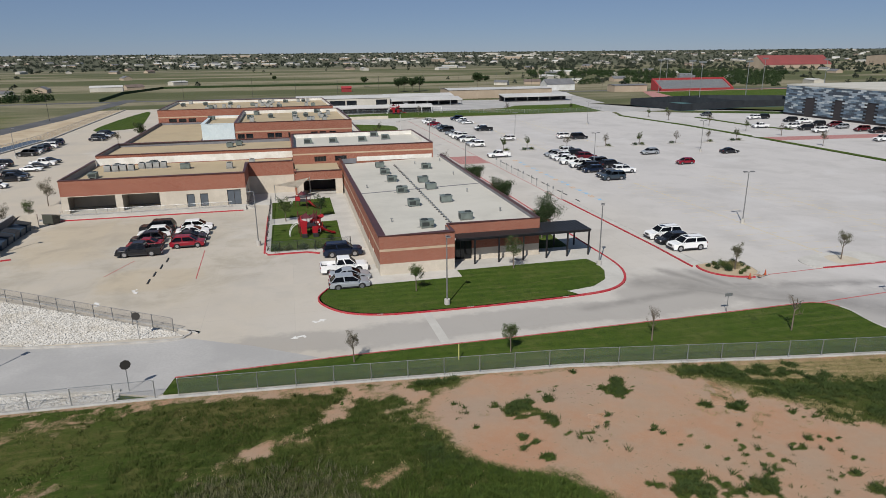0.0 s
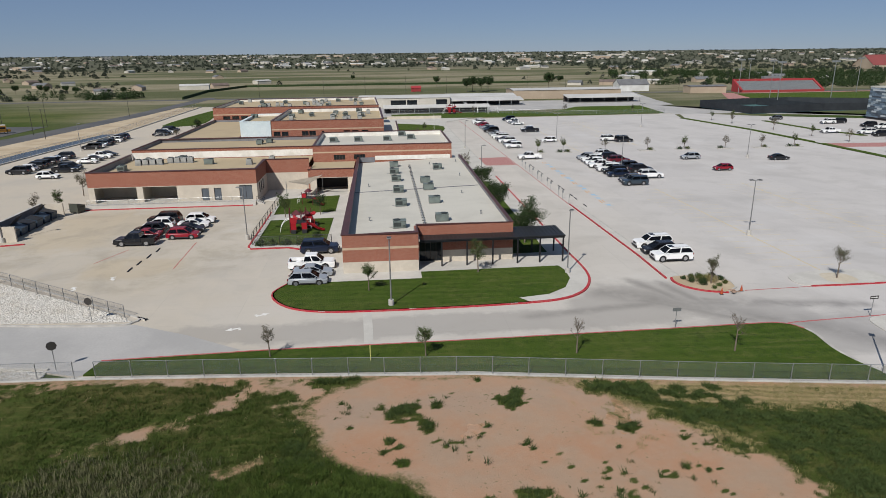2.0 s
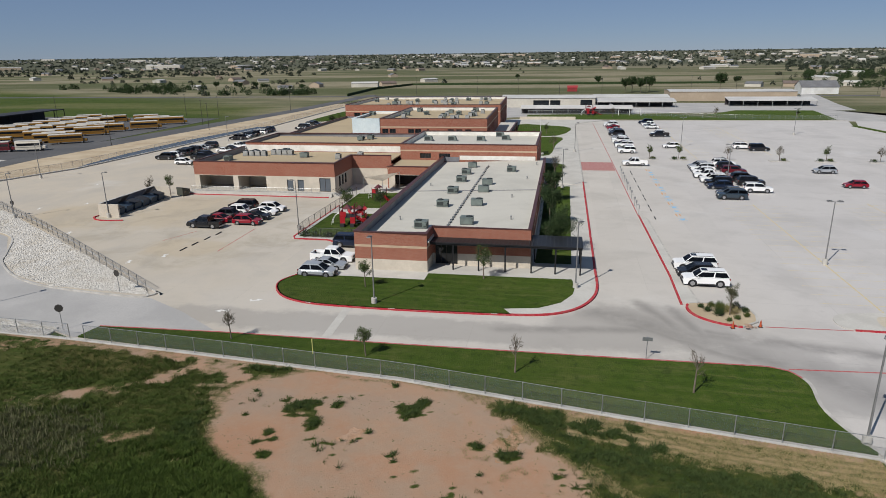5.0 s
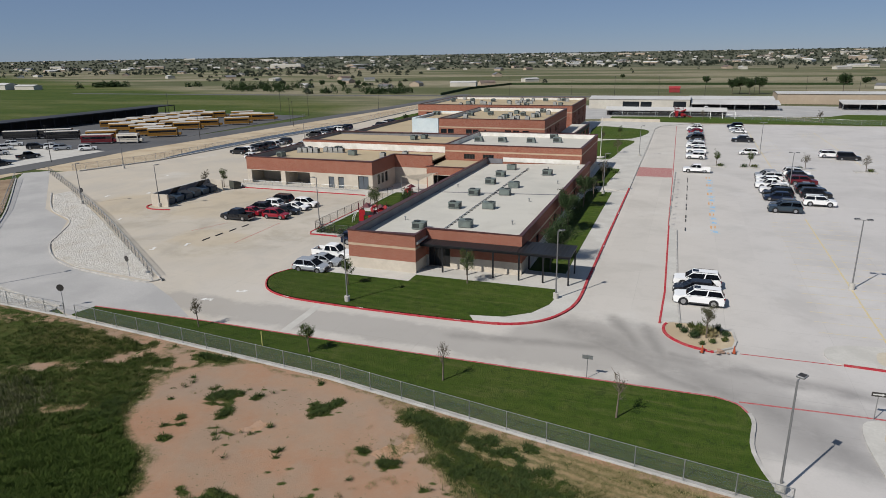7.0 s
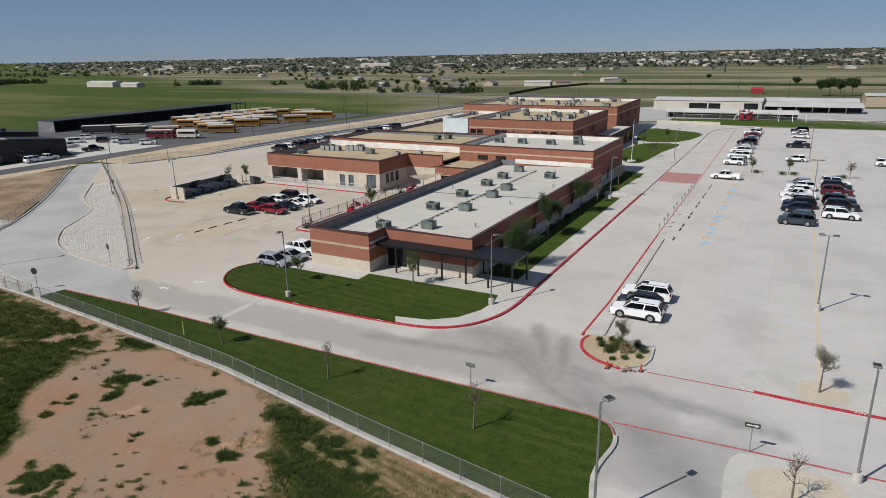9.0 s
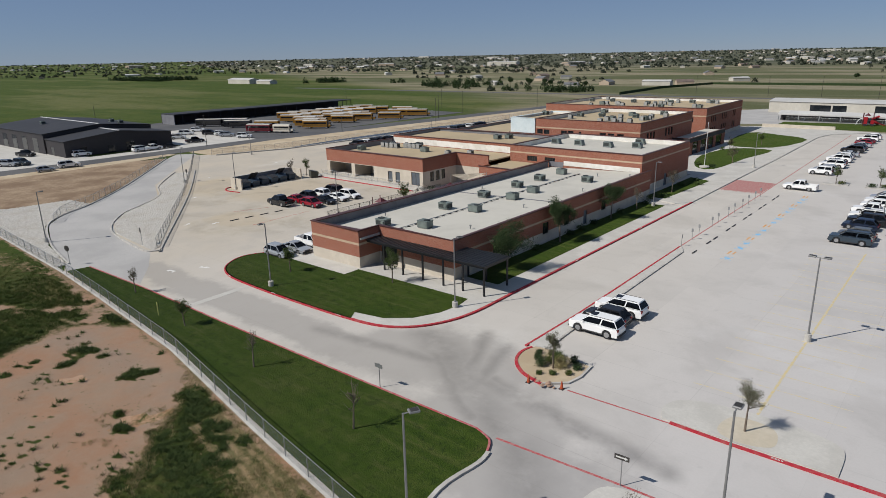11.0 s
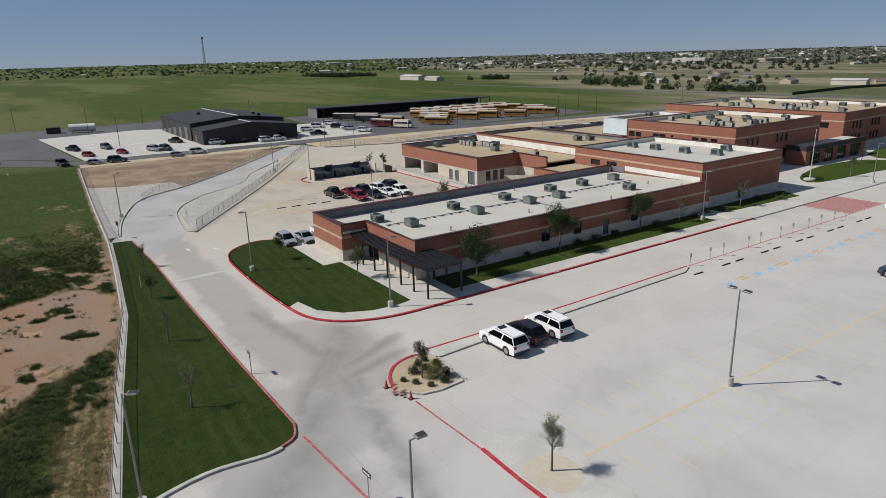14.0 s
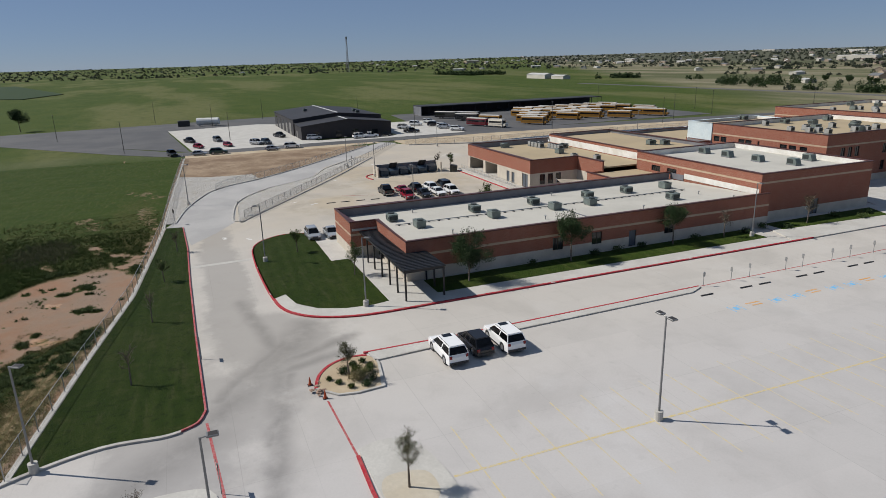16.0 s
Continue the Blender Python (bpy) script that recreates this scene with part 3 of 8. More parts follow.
def prism(poly, z0, z1, bm=None, mi=0):
    bm = bm or bmesh.new()
    area = sum(a[0] * b[1] - b[0] * a[1] for a, b in zip(poly, poly[1:] + poly[:1]))
    if area < 0:
        poly = poly[::-1]
    lo = [bm.verts.new((x, y, z0)) for x, y in poly]
    hi = [bm.verts.new((x, y, z1)) for x, y in poly]
    n = len(poly)
    bm.faces.new(hi).material_index = mi
    for i in range(n):
        bm.faces.new((lo[i], lo[(i + 1) % n], hi[(i + 1) % n], hi[i])).material_index = mi
    return bm


def cyl(bm, x, y, z0, z1, r0, r1=None, n=8, mi=0):
    r1 = r0 if r1 is None else r1
    lo = [bm.verts.new((x + r0 * math.cos(2 * math.pi * i / n), y + r0 * math.sin(2 * math.pi * i / n), z0)) for i in range(n)]
    hi = [bm.verts.new((x + r1 * math.cos(2 * math.pi * i / n), y + r1 * math.sin(2 * math.pi * i / n), z1)) for i in range(n)]
    bm.faces.new(hi).material_index = mi
    bm.faces.new(lo[::-1]).material_index = mi
    for i in range(n):
        bm.faces.new((lo[i], lo[(i + 1) % n], hi[(i + 1) % n], hi[i])).material_index = mi
    return bm


def tube(bm, a, b, r0, r1=None, n=6, mi=0):
    """A tapered rod from a to b."""
    a, b = Vector(a), Vector(b)
    r1 = r0 if r1 is None else r1
    d = (b - a).normalized()
    u = d.orthogonal().normalized()
    w = d.cross(u)
    ra = [bm.verts.new(a + (u * math.cos(2 * math.pi * i / n) + w * math.sin(2 * math.pi * i / n)) * r0) for i in range(n)]
    rb = [bm.verts.new(b + (u * math.cos(2 * math.pi * i / n) + w * math.sin(2 * math.pi * i / n)) * r1) for i in range(n)]
    for i in range(n):
        bm.faces.new((ra[i], ra[(i + 1) % n], rb[(i + 1) % n], rb[i])).material_index = mi
    bm.faces.new(ra[::-1]).material_index = mi
    bm.faces.new(rb).material_index = mi


def smooth(pts, closed=False, steps=6):
    """Catmull-Rom through plan points."""
    out = []
    n = len(pts)
    for i in range(n if closed else n - 1):
        p = [pts[(i + k) % n] if closed else pts[min(max(i + k, 0), n - 1)] for k in (-1, 0, 1, 2)]
        for s in range(steps):
            t = s / steps
            out.append(tuple(0.5 * (2 * p[1][k] + (p[2][k] - p[0][k]) * t + (2 * p[0][k] - 5 * p[1][k] + 4 * p[2][k] - p[3][k]) * t * t + (3 * p[1][k] - p[0][k] - 3 * p[2][k] + p[3][k]) * t ** 3) for k in (0, 1)))
    if not closed:
        out.append(pts[-1])
    return out


def strip(path, width, z0, z1, closed=False, bm=None, side=0.0):
    """A low ridge of that width along a plan path."""
    bm = bm or bmesh.new()
    n = len(path)
    rows = []
    for i, p in enumerate(path):
        a = path[(i - 1) % n] if closed or i else p
        b = path[(i + 1) % n] if closed or i < n - 1 else p
        d = Vector((b[0] - a[0], b[1] - a[1])).normalized()
        e = Vector((b[0] - p[0], b[1] - p[1]))
        f = max(0.5, e.normalized().dot(d)) if e.length > 1e-6 else 1.0
        nx, ny = -d.y / f, d.x / f
        l, r = width * (0.5 + side), width * (0.5 - side)
        rows.append([bm.verts.new((p[0] + nx * l, p[1] + ny * l, z0)), bm.verts.new((p[0] + nx * l, p[1] + ny * l, z1)),
                     bm.verts.new((p[0] - nx * r, p[1] - ny * r, z1)), bm.verts.new((p[0] - nx * r, p[1] - ny * r, z0))])
    for i in range(n if closed else n - 1):
        a, b = rows[i], rows[(i + 1) % n]
        for k in range(3):
            bm.faces.new((a[k], a[k + 1], b[k + 1], b[k]))
    if not closed:
        bm.faces.new(rows[0][::-1])
        bm.faces.new(rows[-1])
    bmesh.ops.recalc_face_normals(bm, faces=bm.faces[:])
    return bm


def sweep(bm, path, r, n=8):
    """One tube through all the points of a path."""
    rings = []
    for i, p in enumerate(path):
        a, b = Vector(path[max(i - 1, 0)]), Vector(path[min(i + 1, len(path) - 1)])
        d = (b - a).normalized()
        u = d.cross(Vector((0.13, 0.31, 0.94))).normalized()
        w = d.cross(u)
        rings.append([bm.verts.new(Vector(p) + (u * math.cos(2 * math.pi * k / n) + w * math.sin(2 * math.pi * k / n)) * r) for k in range(n)])
    for a, b in zip(rings, rings[1:]):
        for k in range(n):
            bm.faces.new((a[k], a[(k + 1) % n], b[(k + 1) % n], b[k]))
    bm.faces.new(rings[0][::-1])
    bm.faces.new(rings[-1])


def ground_piece(name, poly, z0, z1, mat, label, category="ground"):
    return tagged(part(name, prism(poly, z0, z1), mat), label, category, kind="structure")

# ---- ground, paving, lawns, kerbs ----
def rise(x, y):
    """The plain climbs a little towards the skyline."""
    d = math.hypot(x - 30, y - 60)
    return 19.0 * max(0.0, (d - 1500) / 3400) ** 1.3


bm = bmesh.new()
R = 4900
ring = [0, 60, 150, 320, 650, 1300, 1900, 2500, 3100, 3700, 4300, R]
verts = {}
for i, r in enumerate(ring):
    for k in range(64):
        a = 2 * math.pi * k / 64
        verts[i, k] = bm.verts.new((30 + r * math.cos(a), 60 + r * math.sin(a), -0.10 + rise(30 + r, 60))) if r else None
c0 = bm.verts.new((30, 60, -0.10))
for k in range(64):
    bm.faces.new((c0, verts[1, k], verts[1, (k + 1) % 64]))
    for i in range(1, len(ring) - 1):
        bm.faces.new((verts[i, k], verts[i + 1, k], verts[i + 1, (k + 1) % 64], verts[i, (k + 1) % 64]))
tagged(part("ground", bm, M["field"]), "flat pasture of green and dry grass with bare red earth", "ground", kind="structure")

FENCE = [(57.3, 40.5), (40.8, 43.0), (22.8, 46.1), (3.2, 47.9), (-11.0, 49.0)]
YARD = [(-11, 49.2), (3, 48.1), (23, 46.3), (41, 43.2), (57.2, 40.7), (57.2, -20), (175, -20), (175, 110), (139, 118), (139, 172), (139, 206), (134, 246), (139, 263.7), (103, 262), (68, 260.5),
        (49, 258), (42, 252), (39, 246), (20, 262), (-48, 262), (-56, 345), (-76, 345), (-74, 231), (-78, 190), (-82, 137), (-90, 119), (-101, 113), (-95, 107), (-65, 82.4), (-51, 69), (-46, 62), (-40, 57.5), (-26, 53.0), (-16, 51.2)]
ground_piece("pavement", YARD, -0.4, 0.0, M["yard"], "pale weathered concrete yard and parking lot", "pavement")
DRIVE = [(-11, 49.4), (-16, 51.2), (-26, 53), (-40, 57.5), (-46, 62), (-51, 69), (-65, 82.4), (-95, 107), (-101, 113), (-97, 117), (-60, 86), (-48, 80.5), (-41, 73), (-38, 69), (-31, 64.2), (-24, 61.6), (-10, 60.2), (-4, 57), (2, 53), (-6, 52.2)]
ground_piece("drive", DRIVE, -0.3, 0.005, M["drive"], "grey concrete drive curving behind the school", "road")

# rock-covered slopes
ROCK_A = [(-10.6, 60.9), (-24.5, 62.0), (-31.5, 64.6), (-38, 69.4), (-41, 73.2), (-47.5, 80.9), (-58, 86), (-70, 96), (-69.3, 99.5), (-44.5, 83.8), (-12, 62.6)]
ROCK_B = [(-14, 50.6), (-26, 52.6), (-40, 57), (-46.5, 61.8), (-52, 69), (-59, 68), (-60, 58), (-64, 51.5), (-14, 49.4)]
BROWN = [(-59.5, 58), (-58.5, 68), (-52.3, 69.2), (-66, 82.3), (-96, 107), (-98.5, 100), (-98, 53.5), (-64, 51.8)]
ground_piece("rock_bed", ROCK_A, -0.3, 0.03, M["rock_bed"], "bed of pale limestone rock inside the kerb", "rock bed")
ground_piece("rock_bed", ROCK_B, -0.3, 0.02, M["rock_bed"], "bed of pale limestone rock along the fence", "rock bed")
ground_piece("earth_plot", BROWN, -0.3, 0.015, M["brown_earth"], "bare brown earth plot with dry weeds", "earth")

# strips beside the drain channel and the street to the west
ground_piece("channel_water", [(-82.8, 134), (-80.8, 146), (-79, 190), (-75, 231), (-80, 231), (-85.5, 190), (-86.5, 163), (-85, 145)], -0.3, -0.012, M["water"], "narrow strip of still grey-blue drain water", "water")
ground_piece("verge_sand", [(-103, 118), (-88.5, 118), (-82.5, 137), (-79, 190), (-75, 232), (-77, 345), (-88, 345), (-90, 300), (-98, 220), (-105, 150)], -0.3, -0.02, M["sand"], "pale sandy verge beside the street", "verge")
ground_piece("verge_sand", [(-98.5, 100), (-98, 53.5), (-104, 53.5), (-104, 112), (-101, 113)], -0.3, -0.015, M["sand"], "pale sandy verge beside the street", "verge")
ground_piece("road", [(-103.5, 50), (-103.5, 118), (-105, 150), (-98, 220), (-90, 300), (-86, 420), (-94, 420), (-99, 300), (-108, 225), (-114, 175), (-113, 140), (-112, 94), (-113, 52), (-140, 30), (-215, -20), (-190, -25), (-119, 34)], -0.3, -0.02, M["asphalt"], "dark asphalt street past the depot", "road")
ground_piece("road", [(-113, 138), (-113, 262), (-202, 266), (-202, 148)], -0.3, -0.012, M["asphalt"], "dark asphalt bus yard", "road")
ground_piece("pavement", [(-112.5, 56), (-112.5, 148), (-165, 152), (-165, 124.5), (-119, 124.5), (-119, 96), (-188, 96), (-196, 84), (-188, 48)], -0.3, -0.006, M["walk"], "pale concrete lot of the depot building", "pavement")
ground_piece("road", [(-140, 30), (-113, 55), (-184, 48), (-189, 84), (-180, 92), (-180, 124), (-235, 110), (-215, -20)], -0.3, -0.014, M["asphalt"], "dark asphalt yard behind the depot", "road")

# lawns
ISLAND = smooth([(3.9, 70.2), (2.7, 67.6), (3.2, 65.2), (5.2, 62.7), (8.5, 61.3), (13, 60.9), (20, 60.8), (29.6, 61.1), (34.6, 61.8), (37.6, 63.8), (39.3, 66.8), (40.0, 70.0), (40.1, 74.0), (40.0, 78)], steps=5)
GRASS_FRONT = ISLAND[:37] + [(30, 62.6), (33.6, 63.3), (36, 65.2), (37.3, 68), (37.6, 70.8), (37.2, 72.8), (19.8, 72.6), (19.8, 70.2), (10, 70.2)]
ground_piece("pavement", ISLAND + [(40.0, 130), (32.2, 130), (32.2, 76), (10.2, 76), (10.2, 70.6)], -0.3, 0.13, M["walk"], "pale concrete walk round the building", "pavement")
ground_piece("lawn", GRASS_FRONT, 0.0, 0.16, M["lawn"], "closely mown green lawn with mowing stripes", "lawn")
STRIP = [(-10.5, 49.4), (3.2, 48.3), (22.8, 46.5), (40.8, 43.4), (57.1, 40.9)] + smooth([(57.3, 41.3), (55.7, 46.0), (55.9, 50.2), (55.2, 52.2), (53.4, 52.9)], steps=4) + [(38.5, 52.6), (20.8, 52.4), (4, 52.4), (-10, 51.9)]
ground_piece("lawn", STRIP, -0.3, 0.14, M["lawn"], "mown green lawn strip along the fence", "lawn")
ground_piece("lawn", [(32.6, 78.6), (37.2, 78.6), (37.2, 128.5), (32.6, 128.5)], 0.0, 0.165, M["lawn"], "shaded mown lawn beside the brick wing", "lawn")
ground_piece("pavement", [(28, 134.5), (39.9, 130.5), (39.9, 190), (39.4, 240), (41, 249), (49, 258), (52, 262), (20, 264), (14, 262), (14, 166), (30.6, 160)], -0.3, 0.125, M["walk"], "pale concrete entrance walk", "pavement")
ground_piece("lawn", [(31.5, 134), (35, 134), (36, 155), (31.5, 157)], 0.0, 0.17, M["lawn"], "small mown lawn beside the entrance walk", "lawn")
ground_piece("lawn", smooth([(27, 172), (32, 169.5), (33.5, 189), (35.2, 206), (25.6, 204.5), (23, 188)], closed=True, steps=3), 0.0, 0.16, M["lawn"], "mown lawn round the flagpole", "lawn")
ground_piece("lawn", smooth([(22, 212), (34, 211.5), (38, 233), (29, 241), (19, 243)], closed=True, steps=3), 0.0, 0.16, M["lawn"], "mown lawn at the entrance", "lawn")
ground_piece("lawn", [(20, 266), (60, 266), (103, 266), (101.5, 272), (87, 283), (80, 292), (20, 284)], -0.3, -0.02, M["lawn"], "green lawn north of the parking lot", "lawn")
ground_piece("lawn", [(104, 266), (137, 268), (142, 308), (110, 308), (92, 284)], -0.3, -0.02, M["lawn"], "green lawn north of the parking lot", "lawn")
ground_piece("pavement", [(-12, 262), (60, 290), (160, 310), (165, 345), (90, 352), (5, 345), (-12, 320)], -0.3, -0.04, M["drive"], "grey concrete yard between the rear buildings", "pavement")
ground_piece("lawn", smooth([(-68, 255), (-60, 252), (-54, 262), (-58, 300), (-63, 330), (-67, 300)], closed=True, steps=3), -0.1, 0.1, M["lawn"], "green verge beside the rear drive", "lawn")
ground_piece("pavement", [(-3.6, 85.5), (9.9, 85.5), (9.9, 128), (-7, 126.5), (-7, 117), (-3.6, 116)], -0.3, 0.12, M["walk"], "concrete court between the wings", "pavement")
ground_piece("lawn", [(-2.9, 86.6), (7.0, 86.6), (7.2, 101.5), (-2.9, 101)], 0.0, 0.16, M["lawn"], "green play lawn under the climbing frame", "lawn")
ground_piece("lawn", [(-3, 105), (7.2, 106), (7.2, 119), (-3.2, 117)], 0.0, 0.16, M["lawn"], "green play lawn between the wings", "lawn")
ground_piece("pavement", [(-40, 113.2), (-7.5, 113.2), (-7.5, 117), (-40, 117)], -0.3, 0.13, M["walk"], "raised concrete walk before the service wing", "pavement")
ground_piece("pavement", [(9.0, 70.4), (3.9, 70.4), (3.9, 72), (10.2, 78), (10.2, 70.4)], -0.3, 0.115, M["walk"], "concrete apron beside the brick wing", "pavement")
# stadium and street to the north-east
ground_piece("road", [(136, 262), (175, 262), (230, 230), (172, 260), (150, 310), (165, 345), (180, 420), (172, 420), (152, 350), (140, 312), (128, 290)], -0.3, -0.035, M["drive"], "grey street curving past the courts", "road")
ground_piece("pavement", [(141, 110), (260, 110), (260, 220), (200, 232), (165, 250), (150, 262), (141, 262), (136, 247), (141, 206)], -0.3, -0.03, M["yard"], "pale concrete lot beside the arts building", "pavement")
ground_piece("lawn", [(215, 330), (330, 330), (350, 380), (230, 380)], -0.3, -0.03, M["lawn"], "green stadium playing field", "lawn")
ground_piece("running_track", [(205, 322), (215, 330), (230, 380), (350, 380), (350, 386), (225, 386), (200, 330)], -0.3, -0.02, M["red_crossing"], "faded red running track", "track")
for y0 in (124.8, 174):
    ground_piece("planting_strip", [(139.2, y0), (141.2, y0), (141.2, y0 + 45), (139.2, y0 + 45)] if y0 < 150 else [(139, 174), (141, 174), (140, 206), (135, 245), (133, 245), (138, 206)], -0.3, 0.15, M["lawn"], "narrow dark green planting strip with kerb", "planting strip")


def kerb(path, mat, label, w=0.2, z=0.16, closed=False):
    return tagged(part("kerb", strip(path, w, -0.1, z, closed), mat), label, "kerb", kind="structure")


kerb(ISLAND, M["red_kerb"], "red-painted concrete kerb", 0.3)
kerb([(40.05, 78), (40.0, 104), (39.95, 134)], M["red_kerb"], "red-painted concrete kerb", 0.28)
kerb([(39.95, 134), (39.6, 190), (39.3, 238)] + smooth([(39.3, 240), (40.5, 248), (45, 255.5), (52, 259.5)], steps=4), M["kerb"], "pale concrete kerb")
kerb([(52, 259.5), (103, 262.3), (139, 264)], M["kerb"], "pale concrete kerb")
kerb([(-10, 52.0), (4, 52.5), (20.8, 52.5), (38.5, 52.7), (53.4, 53.0)] + smooth([(53.4, 53.0), (55.0, 52.4), (55.7, 51.2)], steps=3), M["red_line"], "faded red-painted concrete kerb", 0.16)
kerb(smooth([(55.8, 51.2), (56.0, 49.8), (55.7, 46.0), (57.2, 41.3), (61, 34)], steps=4), M["kerb"], "pale concrete kerb", 0.3)
kerb(smooth([(-70, 101.2), (-44, 85.0), (-12.2, 63.2), (-10.3, 62.0), (-10.2, 60.8), (-12.5, 60.1), (-24.5, 61.6), (-31.5, 64.3), (-38, 69.1), (-41, 73), (-47.5, 80.6), (-58, 85.8), (-72, 97)], steps=5), M["kerb"], "pale concrete kerb round the rock bed")
kerb(smooth([(-14, 50.9), (-26, 53.0), (-40, 57.4), (-46, 62), (-51.4, 69), (-65.3, 82.3), (-95.5, 107)], steps=4), M["kerb"], "dark-edged concrete kerb of the drive", 0.25)
kerb([(-89, 118.5), (-82.2, 137), (-78.4, 190), (-74.5, 231), (-76.5, 345)], M["kerb"], "pale concrete kerb beside the channel", 0.5, 0.3)
kerb(smooth([(-36.5, 92), (-40.5, 91.5), (-43, 93.5), (-42, 97)], steps=4), M["red_kerb"], "red-painted concrete kerb", 0.22)
kerb([(-38, 113.1), (-8, 113.1)], M["red_kerb"], "red-painted concrete kerb", 0.2)
kerb([(-3.7, 107), (-3.7, 86.5), (-3.2, 85.4), (2.0, 85.4), (3.6, 84.4)], M["red_kerb"], "red-painted concrete kerb", 0.24)
for x, y, a in ((8.6, 61.15, -8), (18.2, 60.8, 0), (29.2, 61.0, 3), (71.2, 62.15, 1), (40.15, 92, 90), (40.1, 112, 90)):
    bm = bmesh.new()
    for k in range(4):
        box(bm, -0.36 + 0.19 * k, -0.05, 0.0, -0.23 + 0.19 * k, 0.05, 0.012)
    tagged(part("kerb_lettering", bm, M["white_line"], m=Matrix.Translation((x, y, 0.158)) @ Matrix.Rotation(radians(a), 4, "Z")), "row of worn white painted bars on the red kerb", "kerb marking", kind="structure")
# long median kerb of the parking lot and its painted line
ground_piece("median", [(48.7, 67.2), (50.6, 67.3), (50.2, 75), (49.4, 104), (48.4, 106), (48.9, 76)], -0.1, 0.12, M["walk"], "raised pale concrete median at the stall heads", "median")
kerb([(50.6, 67.3), (50.2, 75), (49.45, 104), (48.5, 106)], M["kerb"], "pale concrete kerb at the stall heads", 0.2, 0.14)
kerb([(48.7, 66.8), (48.85, 76), (48.3, 106)], M["red_kerb"], "red-painted concrete kerb of the median", 0.22, 0.14)


def line(path, mat, label, w=0.12, name="painted_line", z=0.006):
    return tagged(part(name, strip(path, w, 0.001, z), mat), label, "painted line", kind="structure")


line([(48.2, 106.2), (47.7, 150), (46.4, 238), (46.2, 252)], M["red_line"], "faded red fire-lane line", 0.16)
line([(55.2, 53.0), (64.1, 53.6), (78, 54.2), (100, 55)], M["red_line"], "faded red fire-lane line", 0.2)
line([(55.8, 62.0), (64, 62.3)], M["red_line"], "faded red fire-lane line", 0.16)
kerb([(64, 62.3), (68, 62.2), (90, 62.6), (135, 64)], M["red_kerb"], "red-painted concrete kerb", 0.24, 0.13)
line([(39.9, 148), (47.6, 148), (47.5, 159), (39.8, 159)][:2], M["red_line"], "faded red fire-lane line", 0.1)
ground_piece("crossing", [(40.1, 148.5), (47.5, 148.5), (47.4, 160), (40.0, 160)], 0.0, 0.006, M["red_crossing"], "faded red painted crossing", "crossing")
line([(-22.6, 81.6), (-20.3, 87.5)], M["red_line"], "faded red stall line", 0.12)
line([(-11.5, 78.0), (-11.8, 90.1)], M["red_line"], "faded red stall line", 0.12)

# ---- buildings ----


def wall_mesh(length, start, thick, layers, holes):
    """A wall along +x, outer face at y=0, body towards +y, with holes cut through; layers give the material by height."""
    us = sorted({start, length, *[h[k] for h in holes for k in (0, 1)]})
    zs = sorted({layers[0][0], *[l[1] for l in layers], *[h[k] for h in holes for k in (2, 3)]})
    zs = [z for z in zs if layers[0][0] <= z <= layers[-1][1]]
    bm = bmesh.new()
    for u0, u1 in zip(us, us[1:]):
        run = []
        for z0, z1 in zip(zs, zs[1:]):
            uc, zc = (u0 + u1) / 2, (z0 + z1) / 2
            if any(h[0] < uc < h[1] and h[2] < zc < h[3] for h in holes):
                continue
            mi = next((k for k, l in enumerate(layers) if l[0] <= zc <= l[1]), 0)
            box(bm, u0, 0, z0, u1, thick, z1, mi)
    bmesh.ops.remove_doubles(bm, verts=bm.verts[:], dist=1e-4)
    seen = {}
    for f in bm.faces[:]:
        key = tuple(round(c, 3) for c in f.calc_center_median())
        seen.setdefault(key, []).append(f)
    bmesh.ops.delete(bm, geom=[f for fs in seen.values() if len(fs) > 1 for f in fs], context="FACES_ONLY")
    return bm


WINDOWS = {}


def add_window(parent, m, w, h, kind="window", bars=1):
    key = (round(w, 2), round(h, 2), kind, bars)
    if key not in WINDOWS:
        f = 0.06
        cuts = [f + (w - f) * i / (bars + 1) for i in range(bars + 2)]
        bm = wall_mesh(w, 0.0, 0.1, [(0, h, "")], [(a, c - f, f, h - f) for a, c in zip(cuts, cuts[1:])])
        fr = part(kind, bm, M["frame"], parent, m=m)
        pane = part("pane" if kind == "window" else "leaf", boxes((f, 0.04, f, w - f, 0.07, h - f)), M["glass"] if kind == "window" else M["door"], fr)
        WINDOWS[key] = (fr, pane)
        return fr
    fr, pane = WINDOWS[key]
    o = share(fr, kind, parent, m)
    share(pane, "pane" if kind == "window" else "leaf", o, Matrix())
    return o


